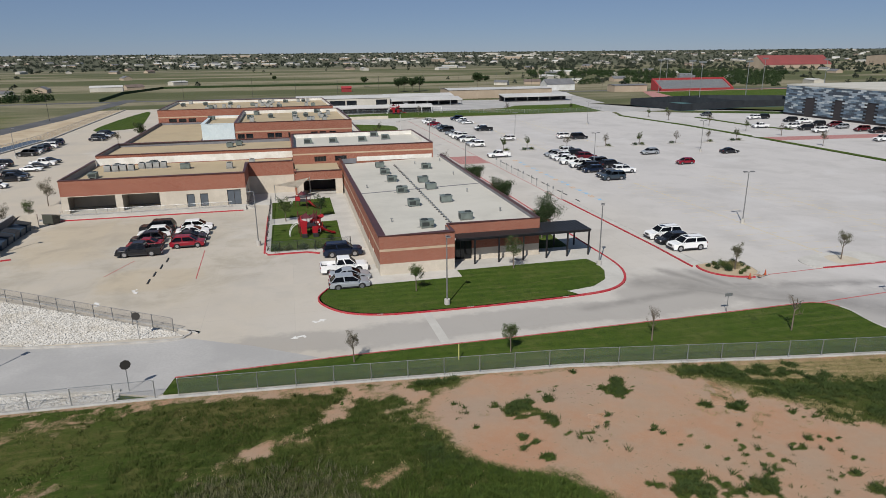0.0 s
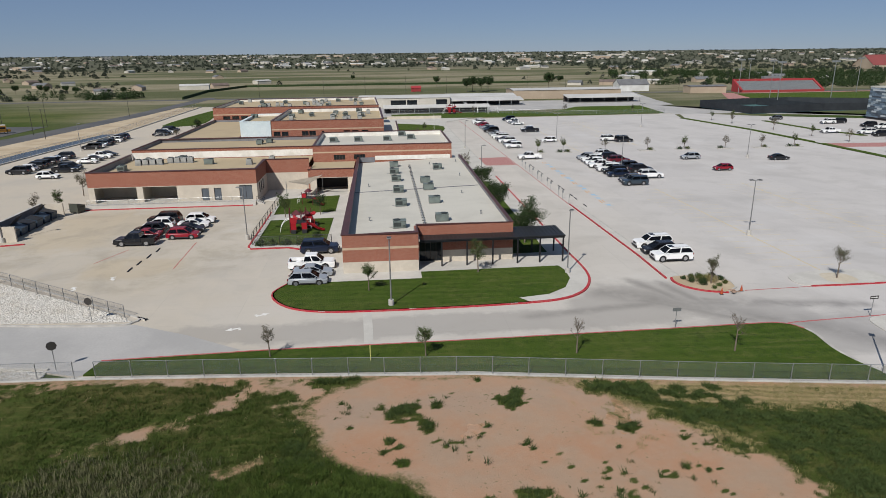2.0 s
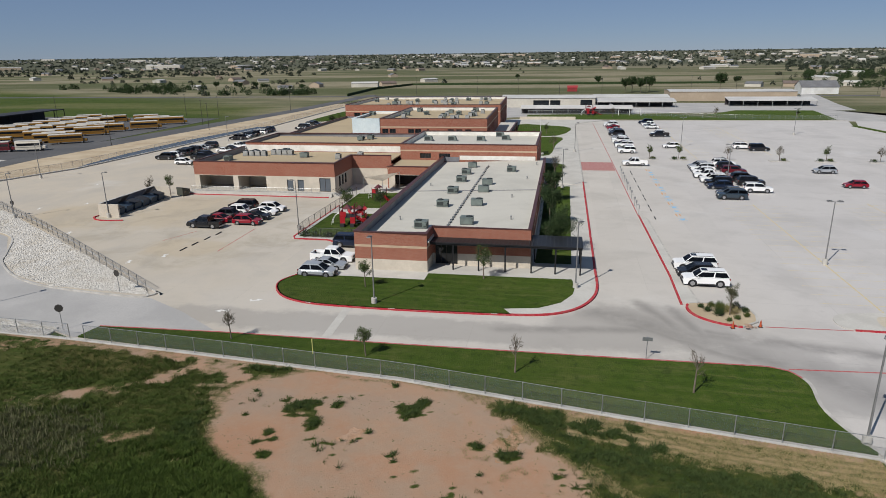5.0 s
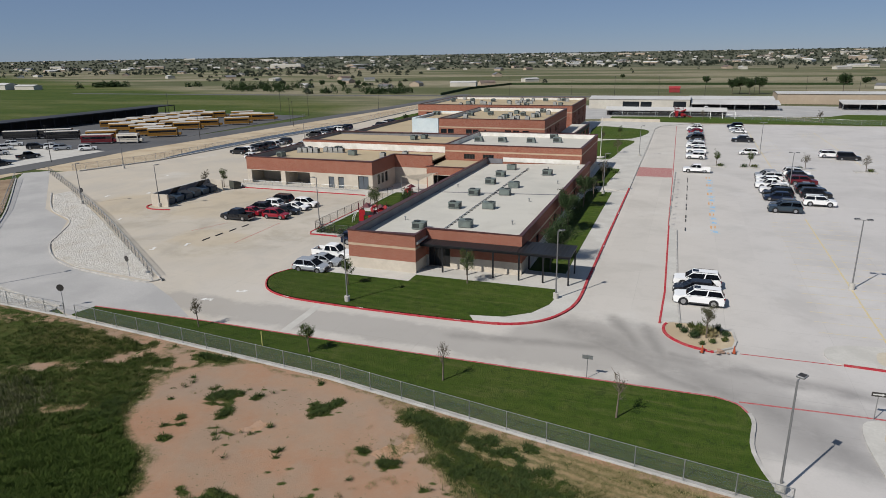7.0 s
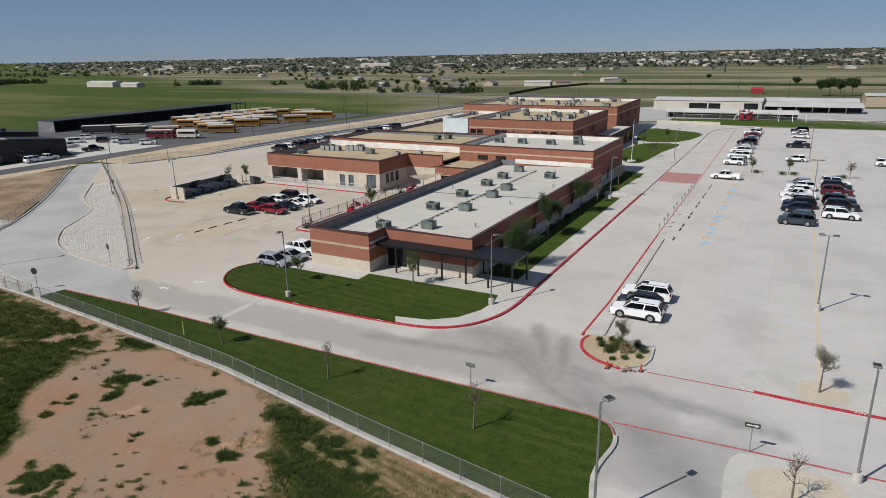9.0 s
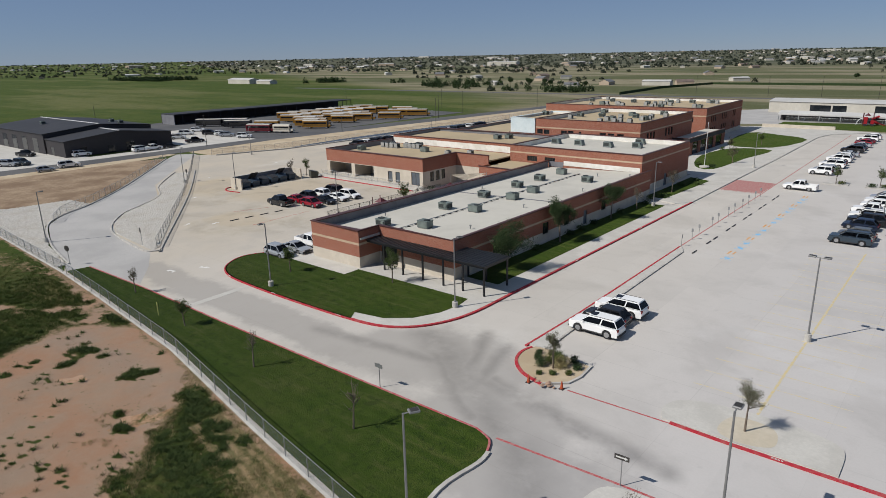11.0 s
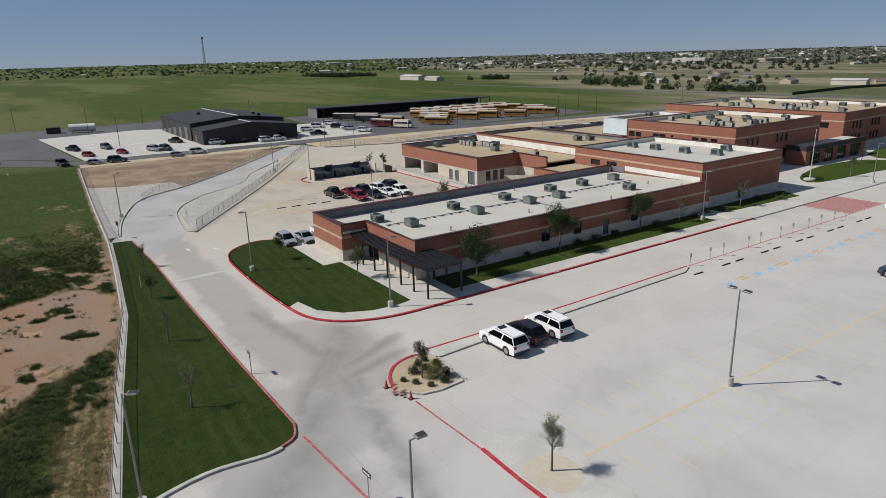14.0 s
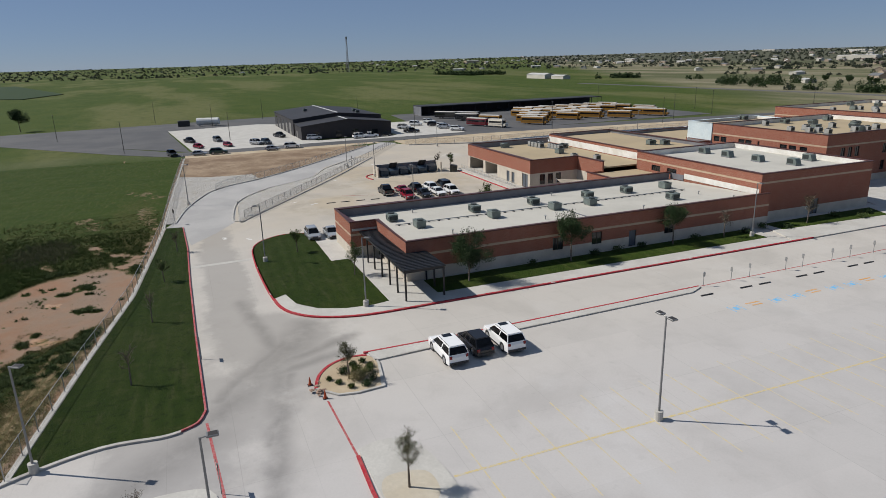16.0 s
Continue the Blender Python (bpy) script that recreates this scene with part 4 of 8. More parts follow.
def building(name, label, poly, layers, roof_z, roof_mat, holes=None, liner="grey_wall", skip=(), category="building", coping="coping", slope=0.0, base=0.0):
    """A flat-roofed block: one wall a side with its openings and windows, parapet lining, coping and roof."""
    root = thing(name, label, category)
    holes = holes or {}
    n, t = len(poly), 0.35
    top = layers[-1][1]
    mats = [M[l[2]] for l in layers]
    for i in range(n):
        if i in skip:
            continue
        a, b, p = Vector(poly[i]), Vector(poly[(i + 1) % n]), Vector(poly[i - 1])
        d = b - a
        e = a - p
        convex = e.x * d.y - e.y * d.x > 0
        m = Matrix.Translation((a.x, a.y, base)) @ Matrix.Rotation(math.atan2(d.y, d.x), 4, "Z")
        hs = holes.get(i, [])
        wall = part("wall", wall_mesh(d.length, t if convex else 0.0, t, layers, hs), mats, root, m=m)
        for h in hs:
            kind = h[4] if len(h) > 4 else "window"
            if kind != "open":
                add_window(wall, Matrix.Translation((h[0], 0.12, h[2])), h[1] - h[0], h[3] - h[2], kind, h[5] if len(h) > 5 else 1)
        part("parapet_lining", boxes((t + 0.03, t + 0.002, roof_z - base - 0.5, d.length - t - 0.03, t + 0.05, top - 0.03)), M[liner], wall)
    off = 0.5 - 0.06 / (t + 0.12)
    if not skip:
        part("coping", strip([tuple(q) for q in poly], t + 0.12, base + top, base + top + 0.14, True, side=off), M[coping], root)
    else:
        first = next(i for i in range(n) if i not in skip and (i - 1) % n in skip)
        run = []
        for k in range(n + 1):
            i = (first + k) % n
            if k < n and i not in skip:
                run = run or [tuple(poly[i])]
                run.append(tuple(poly[(i + 1) % n]))
            elif run:
                part("coping", strip(run, t + 0.12, base + top, base + top + 0.14, side=off), M[coping], root)
                run = []
    bm = bmesh.new()
    inner = [Vector(q) for q in poly]
    xs = [q.x for q in inner]
    x0, x1 = min(xs), max(xs)
    cx, cy = sum(xs) / n, sum(q.y for q in inner) / n
    pts = [(q.x + (0.2 if q.x < cx else -0.2), q.y + (0.2 if q.y < cy else -0.2)) for q in inner]
    prism(pts, roof_z - 0.25, roof_z, bm)
    for v in bm.verts:
        v.co.z += slope * (v.co.x - x0) / (x1 - x0)
    bmesh.ops.triangulate(bm, faces=[f for f in bm.faces if len(f.verts) > 4])
    part("roof", bm, M[roof_mat], root)
    return root


BRICKS = lambda h, s=1.55, b0=3.1, b1=3.4: [(0, s, "stone"), (s, b0, "brick"), (b0, b1, "band"), (b1, h, "brick")]
EAST_A = [(u, u + 1.6, 1.2, 2.9) for u in (8, 20, 26, 38)] + [(32, 33.2, 0.15, 2.4, "door", 0)]
wing_a = building("school_wing", "long single-storey red brick wing with a pale flat roof", [(10.3, 73.1), (19.6, 73.1), (19.6, 76.7), (32.1, 76.7), (32.1, 133.9), (10.3, 133.9)],
                  BRICKS(4.95), 3.75, "membrane", {2: [(0.3, 3.2, 0.12, 2.8, "window", 3)], 3: EAST_A, 5: [(u, u + 1.1, 1.4, 2.9) for u in (38, 42, 50, 54)]}, skip=(4,), slope=0.75)
wing_b = building("school_wing", "low brick service wing with cream base and open bays", [(-36.9, 115.5), (-7.4, 115.5), (-7.4, 126.2), (1.0, 126.2), (1.0, 137.1), (-36.9, 137.1)],
                  [(0, 3.55, "stone"), (3.55, 6.15, "brick")], 5.1, "tan_roof",
                  {0: [(1.05, 8.3, 0.66, 3.45, "open"), (9.4, 15.3, 0.66, 3.45, "open"), (19.6, 20.9, 0.66, 2.9, "door", 0), (21.8, 23.1, 0.66, 2.9, "door", 0), (26.3, 28.6, 0.66, 3.3, "door", 1)],
                   1: [(2.2, 3.4, 1.3, 3.3), (4.0, 5.2, 1.3, 3.3), (5.8, 7.0, 1.3, 3.3)]}, skip=(3, 4))
part("bay_back", boxes((-36.5, 120.6, 0.2, -20.5, 120.9, 5.0)), M["stone"], wing_b)
part("bay_floor", boxes((-36.5, 115.9, 0.4, -20.5, 120.6, 0.66)), M["walk"], wing_b, "concrete bay floor")
part("bay_wall", boxes((-28.0, 115.9, 0.66, -27.7, 120.5, 5.0)), M["stone"], wing_b)
part("bay_wall", boxes((-21.4, 115.9, 0.66, -21.1, 120.5, 5.0)), M["stone"], wing_b)
porch = building("entry_block", "low brick block with an open shaded entry porch", [(1.05, 122.6), (10.0, 122.6), (10.0, 134.0), (1.05, 134.0)],
                 [(0, 3.0, "stone"), (3.0, 4.55, "brick")], 4.2, "tan_roof", {0: [(1.6, 7.6, 0.12, 2.9, "open")]}, skip=(1, 2, 3))
part("porch_back", boxes((1.3, 127.5, 0, 9.8, 127.8, 4.1)), M["dark_metal"], porch)
part("wall", boxes((1.05, 123.0, 0, 1.4, 126.2, 4.55)), M["brick"], porch)
wing_b2 = building("school_wing", "raised middle roof block with white parapet face and brick edge", [(-36.5, 137.15), (1.0, 137.15), (1.0, 155), (-36.5, 155)],
                   [(0, 5.2, "brick"), (5.2, 6.55, "white_wall"), (6.55, 7.05, "brick")], 6.35, "tan_roof", skip=(1,))
wing_c = building("school_wing", "tall brick gymnasium block with pale flat roof", [(1.05, 134.0), (30.3, 134.0), (30.3, 158), (1.05, 158)],
                  [(0, 1.6, "stone"), (1.6, 6.0, "brick"), (6.0, 6.3, "band"), (6.3, 7.5, "brick")], 6.55, "membrane",
                  {0: [(4.3, 6.7, 4.55, 5.6, "window", 3), (8.5, 10.9, 4.55, 5.6, "window", 3)], 1: [(11, 12.6, 0.15, 2.6, "door", 1)]}, liner="white_wall")
part("flashing", boxes((14.0, 133.93, 4.3, 30.0, 133.985, 5.2)), M["white_wall"], wing_c, "white membrane flashing above the lower roof")
part("flashing", boxes((10.6, 133.9, 3.9, 13.9, 133.97, 4.9)), M["grey_wall"], wing_c, "grey membrane flashing above the lower roof")
front_d = [(-12.2 + (p - 829) / 186 * 28.4) + 12.2 for p in (832, 845, 878, 890, 911, 947, 961, 977)]
two = BRICKS(9.8, 1.4, 7.5, 7.8)
wing_d = building("school_wing", "two-storey red brick classroom block with flat tan roof", [(-12.2, 165), (16.2, 165.2), (15.4, 201), (-12.2, 201)], two, 8.9, "tan_roof",
                  {0: [(u + 0.1, u + (0.6 if k == 4 else 1.75), 6.0, 7.15, "window", 1) for k, u in enumerate(front_d)],
                   1: [(u, u + 1.2, z, z + 1.9) for u in (4, 6, 8, 16, 18, 20) for z in (2.0, 5.3)]}, liner="white_wall")
wing_d2 = building("stair_tower", "pale blue metal-panelled stair tower", [(-19.8, 164.8), (-12.25, 164.8), (-12.25, 186), (-19.8, 186)], [(0, 9.75, "pale_panel")], 9.2, "tan_roof", liner="white_wall", skip=(1,), coping="pale_panel")
low_f = building("school_wing", "low brick wing with tan roof and dark coping", [(-37.5, 155.1), (1.0, 155.1), (1.0, 158.1), (-12.3, 160), (-12.3, 164.9), (-19.9, 164.9), (-19.9, 212), (-37.5, 212)],
                 [(0, 1.5, "stone"), (1.5, 5.9, "brick")], 5.3, "tan_roof", skip=(0, 1, 2))
wing_e = building("school_wing", "two-storey red brick rear block with flat tan roof", [(-37.9, 212.6), (14.9, 213.8), (13.6, 252.5), (-37.9, 252)], BRICKS(9.6, 1.4, 7.3, 7.6), 8.8, "tan_roof",
                  {0: [(u, u + 2.2, 5.6, 7.0, "window", 1) for u in (3, 5.8, 8.6, 47)],
                   1: [(u, u + 1.1, z, z + 2.0) for u in (5, 7, 9, 16, 18, 20, 28, 30) for z in (1.8, 5.2)]}, liner="white_wall")
link = building("entrance_link", "low entrance link with white roof edge and glass front", [(15.6, 186), (20.6, 186), (20.6, 213.5), (14.9, 213.5)], [(0, 3.3, "brick"), (3.3, 4.3, "dark_metal")], 4.0, "membrane",
                {1: [(2, 6, 0.15, 3.2, "window", 3), (8, 12, 0.15, 3.2, "window", 3), (14, 18, 0.15, 3.2, "window", 3), (20, 25, 0.15, 3.2, "window", 3)]}, skip=(2, 3), liner="white_wall")

# entrance canopy of the front wing
canopy = thing("entrance_canopy", "black steel entrance canopy with ribbed deck on slim posts", "canopy")
part("deck", boxes((19.7, 74.3, 3.52, 32.1, 76.65, 3.68), (32.15, 74.3, 3.52, 38.4, 79.2, 3.68)), M["black_steel"], canopy)
rib = part("rib", boxes((-0.03, -1.15, 0, 0.03, 1.15, 0.06)), M["deck_rib"], canopy, m=Matrix.Translation((20, 75.45, 3.68)))
for i in range(1, 24):
    share(rib, "rib", canopy, Matrix.Translation((20 + i * 0.52, 75.45, 3.68)))
rib2 = part("rib", boxes((-0.03, -2.4, 0, 0.03, 2.4, 0.06)), M["deck_rib"], canopy, m=Matrix.Translation((32.4, 76.75, 3.68)))
for i in range(1, 12):
    share(rib2, "rib", canopy, Matrix.Translation((32.4 + i * 0.52, 76.75, 3.68)))
post = part("post", boxes((-0.09, -0.09, 0.12, 0.09, 0.09, 3.52)), M["black_steel"], canopy, m=Matrix.Translation((22.6, 74.5, 0)))
for x, y in ((25.8, 74.5), (29.1, 74.5), (32.3, 74.5), (35.2, 74.5), (38.2, 74.5), (38.2, 79.0), (35.2, 79.0), (32.5, 79.0)):
    share(post, "post", canopy, Matrix.Translation((x, y, 0)))
part("beam", boxes((19.7, 74.4, 3.32, 38.35, 74.55, 3.51), (38.15, 74.56, 3.32, 38.3, 79.1, 3.51)), M["black_steel"], canopy)

# raised walk and railing of the service wing
dock = tagged(part("loading_walk", boxes((-37.2, 113.6, 0.0, -7.5, 115.45, 0.64)), M["walk"]), "raised concrete walk with cream face", "walk", kind="structure")

# ---- vehicles ----


def wheel(parent, x, y, r, w, cache):
    if r not in cache:
        bm = bmesh.new()
        tube(bm, (0, -w / 2, 0), (0, w / 2, 0), r, n=14)
        bmesh.ops.bevel(bm, geom=[e for e in bm.edges if abs(e.verts[0].co.y - e.verts[1].co.y) < 1e-4], offset=0.03, segments=1, affect="EDGES")
        t = part("wheel", bm, M["tyre"], parent, m=Matrix.Translation((x, y, r)))
        bm = bmesh.new()
        tube(bm, (0, -w / 2 - 0.012, 0), (0, w / 2 + 0.012, 0), r * 0.62, n=10)
        rim = part("rim", bm, M["rim"], t)
        cache[r] = (t, rim)
    else:
        t = share(cache[r][0], "wheel", parent, Matrix.Translation((x, y, r)))
        share(cache[r][1], "rim", t, Matrix())


KINDS = {  # length, width, height, belt, bonnet, nose, cowl x, cab rear x, rake front, rake rear, wheel radius
    "suv": (5.15, 1.98, 1.88, 1.18, 1.13, 1.0, 1.35, -2.52, 0.8, 0.4, 0.43),
    "crossover": (4.65, 1.86, 1.68, 0.98, 0.96, 0.80, 1.35, -2.2, 0.95, 0.62, 0.37),
    "sedan": (4.85, 1.84, 1.46, 0.9, 0.89, 0.70, 1.3, -1.85, 1.05, 0.95, 0.34),
    "hatchback": (4.2, 1.78, 1.52, 0.92, 0.9, 0.74, 1.2, -2.0, 0.9, 0.55, 0.33),
    "pickup": (5.85, 2.02, 1.9, 1.12, 1.1, 0.96, 1.5, -1.0, 0.8, 0.22, 0.42),
    "van": (5.2, 2.0, 1.95, 1.1, 1.05, 0.85, 1.5, -2.5, 0.7, 0.18, 0.36),
    "jeep": (4.5, 1.88, 1.86, 1.15, 1.12, 1.08, 0.75, -2.1, 0.2, 0.08, 0.42),
}


def make_car(kind, colour, m, label):
    L, W, H, belt, bonnet, nose, cowl, rear, rf, rr, r = KINDS[kind]
    col = PAINT[colour]
    car = thing("car" if kind not in ("pickup", "van") else ("pickup_truck" if kind == "pickup" else "van"), label, "car" if kind not in ("pickup", "van") else kind, m)
    ax = (0.295 * L, -0.29 * L)
    arch = r + 0.07
    h = L / 2

    def curve(c):
        return [(c + arch * math.cos(a), r + arch * math.sin(a)) for a in [math.pi - math.pi * k / 7 for k in range(8)]]

    low = 0.30
    deck = belt if kind not in ("sedan",) else 0.98
    if kind == "pickup":
        top = [(h - 0.02, nose - 0.25), (h - 0.12, nose), (h - 0.35, nose + 0.08), (cowl, bonnet), (cowl - 0.05, belt), (rear, belt), (rear, 0.72), (-h + 0.04, 0.72), (-h, 0.6)]
    elif kind == "sedan":
        top = [(h, nose - 0.22), (h - 0.1, nose), (h - 0.4, nose + 0.06), (cowl, bonnet), (cowl - 0.05, belt), (rear + 0.3, belt), (rear, deck), (-h + 0.15, deck - 0.04), (-h + 0.02, deck - 0.2), (-h, 0.55)]
    else:
        top = [(h, nose - 0.25), (h - 0.1, nose), (h - 0.35, nose + 0.07), (cowl, bonnet), (cowl - 0.05, belt), (-h + 0.12, belt), (-h + 0.02, belt - 0.2), (-h, 0.55)]
    prof = [(-h + 0.08, low)] + [(-0.29 * L - arch - 0.02, low)] + curve(ax[1]) + [(ax[1] + arch + 0.02, low), (ax[0] - arch - 0.02, low)] + curve(ax[0]) + [(ax[0] + arch + 0.02, low), (h - 0.1, low)] + top
    bm = bmesh.new()
    left = [bm.verts.new((x, W / 2 - (0.05 if z > belt - 0.05 else 0.0) - (0.07 if abs(x) > h - 0.3 else 0.0), z)) for x, z in prof]
    right = [bm.verts.new((v.co.x, -v.co.y, v.co.z)) for v in left]
    bm.faces.new(left)
    bm.faces.new(right[::-1])
    n = len(prof)
    for i in range(n):
        bm.faces.new((left[i], right[i], right[(i + 1) % n], left[(i + 1) % n]))
    bmesh.ops.recalc_face_normals(bm, faces=bm.faces[:])
    rim_edges = [e for e in bm.edges if abs(e.verts[0].co.y - e.verts[1].co.y) < 0.2 and min(v.co.z for v in e.verts) > 0.5 and abs(e.verts[0].co.y) > 0.5 and any(len(f.verts) > 8 for f in e.link_faces) and not any(abs(v.co.x - c) < arch + 0.03 and v.co.z < r + arch + 0.02 for v in e.verts for c in ax)]
    bmesh.ops.bevel(bm, geom=rim_edges, offset=0.07, segments=2, affect="EDGES")
    bmesh.ops.triangulate(bm, faces=[f for f in bm.faces if len(f.verts) > 4])
    body = part("body", bm, col, car)
    # dark sills and wheel housings
    part("underbody", boxes((-h + 0.25, -W / 2 + 0.12, 0.24, h - 0.25, W / 2 - 0.12, 0.66)), M["plastic"], body)
    # glasshouse
    x0, x1 = rear, cowl
    if kind == "sedan":
        x0 = rear + 0.05
    b, t = W / 2 - 0.055, W / 2 - 0.25
    zt = H - 0.06
    lo = [(x0, -b, belt), (x1, -b, belt), (x1, b, belt), (x0, b, belt)]
    hi = [(x0 + rr, -t, zt), (x1 - rf, -t, zt), (x1 - rf, t, zt), (x0 + rr, t, zt)]
    bm = bmesh.new()
    f = 0.46
    mid = [Vector(lo[0]).lerp(Vector(lo[1]), f), Vector(hi[0]).lerp(Vector(hi[1]), f), Vector(lo[3]).lerp(Vector(lo[2]), f), Vector(hi[3]).lerp(Vector(hi[2]), f)]
    vl, vh, vm = [bm.verts.new(p) for p in lo], [bm.verts.new(p) for p in hi], [bm.verts.new(p) for p in mid]
    glazed = [("side_window", (vl[0], vm[0], vm[1], vh[0])), ("side_window", (vm[0], vl[1], vh[1], vm[1])), ("windscreen", (vl[1], vl[2], vh[2], vh[1])),
              ("side_window", (vl[2], vm[2], vm[3], vh[2])), ("side_window", (vm[2], vl[3], vh[3], vm[3])), ("rear_window", (vl[3], vl[0], vh[0], vh[3]))]
    faces = [bm.faces.new(q) for _, q in glazed]
    bm.faces.new((vh[0], vm[1], vh[1], vh[2], vm[3], vh[3]))
    bm.normal_update()
    panes = []
    for (nm, _), fc in zip(glazed, faces):
        c, nrm = fc.calc_center_median(), fc.normal.copy()
        panes.append((nm, [c + (v.co - c) * 0.97 - nrm * 0.012 for v in fc.verts]))
    bmesh.ops.inset_individual(bm, faces=faces, thickness=0.085, depth=0.0)
    bmesh.ops.delete(bm, geom=faces, context="FACES")
    shell = part("cabin", bm, col, car)
    for nm, pts in panes:
        bm = bmesh.new()
        bm.faces.new([bm.verts.new(p) for p in pts])
        bmesh.ops.solidify(bm, geom=bm.faces[:], thickness=0.01)
        part(nm, bm, M["car_glass"], shell)
    bm = boxes((x0 + rr - 0.02, -t - 0.005, zt - 0.05, x1 - rf + 0.02, t + 0.005, H))
    bmesh.ops.bevel(bm, geom=bm.edges[:], offset=0.045, segments=2, affect="EDGES")
    roof = part("roof", bm, col if colour != "jeep" else M["plastic"], car)
    if kind == "pickup":
        for q in ((rear - 0.02, -W / 2 + 0.04, 0.7, -h + 0.04, -W / 2 + 0.13, 1.2), (rear - 0.02, W / 2 - 0.13, 0.7, -h + 0.04, W / 2 - 0.04, 1.2)):
            part("bed_side", boxes((min(q[0], q[3]), q[1], q[2], max(q[0], q[3]), q[4], q[5])), col, car)
        part("tailgate", boxes((-h + 0.03, -W / 2 + 0.14, 0.7, -h + 0.11, W / 2 - 0.14, 1.19)), col, car)
        part("bed_floor", boxes((-h + 0.12, -W / 2 + 0.14, 0.72, rear - 0.03, W / 2 - 0.14, 0.76)), M["plastic"], car)
    if kind == "suv":
        for s in (-1, 1):
            bm = bmesh.new()
            tube(bm, (x0 + rr + 0.2, s * (t - 0.02), H + 0.03), (x1 - rf - 0.2, s * (t - 0.02), H + 0.03), 0.022, n=4)
            part("roof_rail", bm, M["plastic"], car)
    if kind == "jeep":
        bm = bmesh.new()
        tube(bm, (-h - 0.16, 0, 1.0), (-h + 0.02, 0, 1.0), 0.38, n=12)
        part("spare_wheel", bm, M["tyre"], car)
    for s in (-1, 1):
        part("headlight", boxes((h - 0.28, s * (W / 2 - 0.32) - 0.17, nose - 0.2, h - 0.02, s * (W / 2 - 0.32) + 0.17, nose - 0.03)), M["headlight"], car)
        tz = (deck if kind == "sedan" else belt) - 0.3
        part("tail_light", boxes((-h - 0.012, s * (W / 2 - 0.24) - 0.11, tz, -h + 0.16, s * (W / 2 - 0.24) + 0.11, tz + 0.24)), M["taillight"], car)
        part("mirror", boxes((x1 - 0.45, s * (W / 2 + 0.06) - 0.07, belt - 0.02, x1 - 0.3, s * (W / 2 + 0.06) + 0.07, belt + 0.13)), col, car)
    for s in (-1, 1):
        part("sill", boxes((-0.29 * L + arch + 0.03, s * (W / 2 + 0.004) - 0.012, 0.29, 0.295 * L - arch - 0.03, s * (W / 2 + 0.004) + 0.012, 0.44)), M["plastic"], car)
    if kind == "suv":
        part("sunroof", boxes((-0.1, -0.42, H - 0.01, 0.55, 0.42, H + 0.012)), M["car_glass"], car)
    part("bumper", boxes((h - 0.1, -W / 2 + 0.12, 0.36, h + 0.05, W / 2 - 0.12, 0.52)), M["plastic"], car)
    part("bumper", boxes((-h - 0.05, -W / 2 + 0.12, 0.36, -h + 0.1, W / 2 - 0.12, 0.55)), M["plastic"] if kind != "pickup" else M["rim"], car)
    part("grille", boxes((h - 0.1, -0.42, nose - 0.3, h + 0.012, 0.42, nose - 0.08)), M["plastic"], car)
    cache = {}
    for x in ax:
        for s in (-1, 1):
            wheel(car, x, s * (W / 2 - 0.13), r, 0.24, cache)
    return car


WORDS = {"suv": "large sport utility vehicle", "crossover": "compact crossover", "sedan": "four-door sedan", "hatchback": "small hatchback", "pickup": "crew-cab pickup truck", "van": "passenger van", "jeep": "boxy off-road vehicle"}
STOCK = {}


def park(kind, colour, x, y, face, group, where):
    """face: the heading in degrees, 0 along +x."""
    m = Matrix.Translation((x, y, 0.006)) @ Matrix.Rotation(radians(face), 4, "Z")
    label = f"{colour} {WORDS[kind]} parked {where}"
    key = (kind, colour)
    if key in STOCK:
        c = copy_thing(STOCK[key], m)
        tagged(c, label, group=group)
    else:
        c = STOCK[key] = make_car(kind, colour, m, label)
        tagged(c, group=group)
    return c


jit = random.Random(4)


def row(cars, x, face, group, where):
    for kind, colour, y in cars:
        park(kind, colour, x + jit.uniform(-0.25, 0.25), y, face + jit.uniform(-1.5, 1.5), group, where)


park("suv", "white", 52.35, 73.65, 180, "cars in the front lot", "at the lot's kerb")
park("crossover", "black", 52.0, 76.5, 180, "cars in the front lot", "at the lot's kerb")
park("suv", "white", 52.2, 79.35, 180, "cars in the front lot", "at the lot's kerb")
park("crossover", "silver", 6.3, 70.3, 0, "cars beside the brick wing", "beside the brick wing")
park("sedan", "silver", 6.6, 73.1, 0, "cars beside the brick wing", "beside the brick wing")
park("pickup", "white", 6.2, 76.2, 0, "cars beside the brick wing", "beside the brick wing")
park("suv", "navy", 6.6, 82.9, 0, "cars beside the brick wing", "beside the play court")
row([("pickup", "black", 90.0), ("sedan", "red", 93.3), ("crossover", "black", 96.2), ("crossover", "white", 99.2), ("suv", "black", 102.2)], -20.0, 180, "cars in the service yard", "in the service yard")
row([("crossover", "red", 92.6), ("sedan", "black", 96.0), ("sedan", "white", 98.9), ("crossover", "white", 101.7)], -14.3, 0, "cars in the service yard", "in the service yard")
row([("pickup", "white", 156.3), ("jeep", "white", 175.8), ("crossover", "silver", 179.5), ("suv", "white", 186.4), ("sedan", "black", 190.6), ("suv", "white", 195.5), ("crossover", "white", 200.2), ("sedan", "silver", 205.5), ("suv", "black", 213.2), ("crossover", "slate", 218.5), ("sedan", "silver", 224.6), ("hatchback", "red", 230.5), ("sedan", "maroon", 234), ("suv", "white", 239), ("crossover", "white", 245)], 52.3, 180, "cars along the fire lane", "in the big lot")
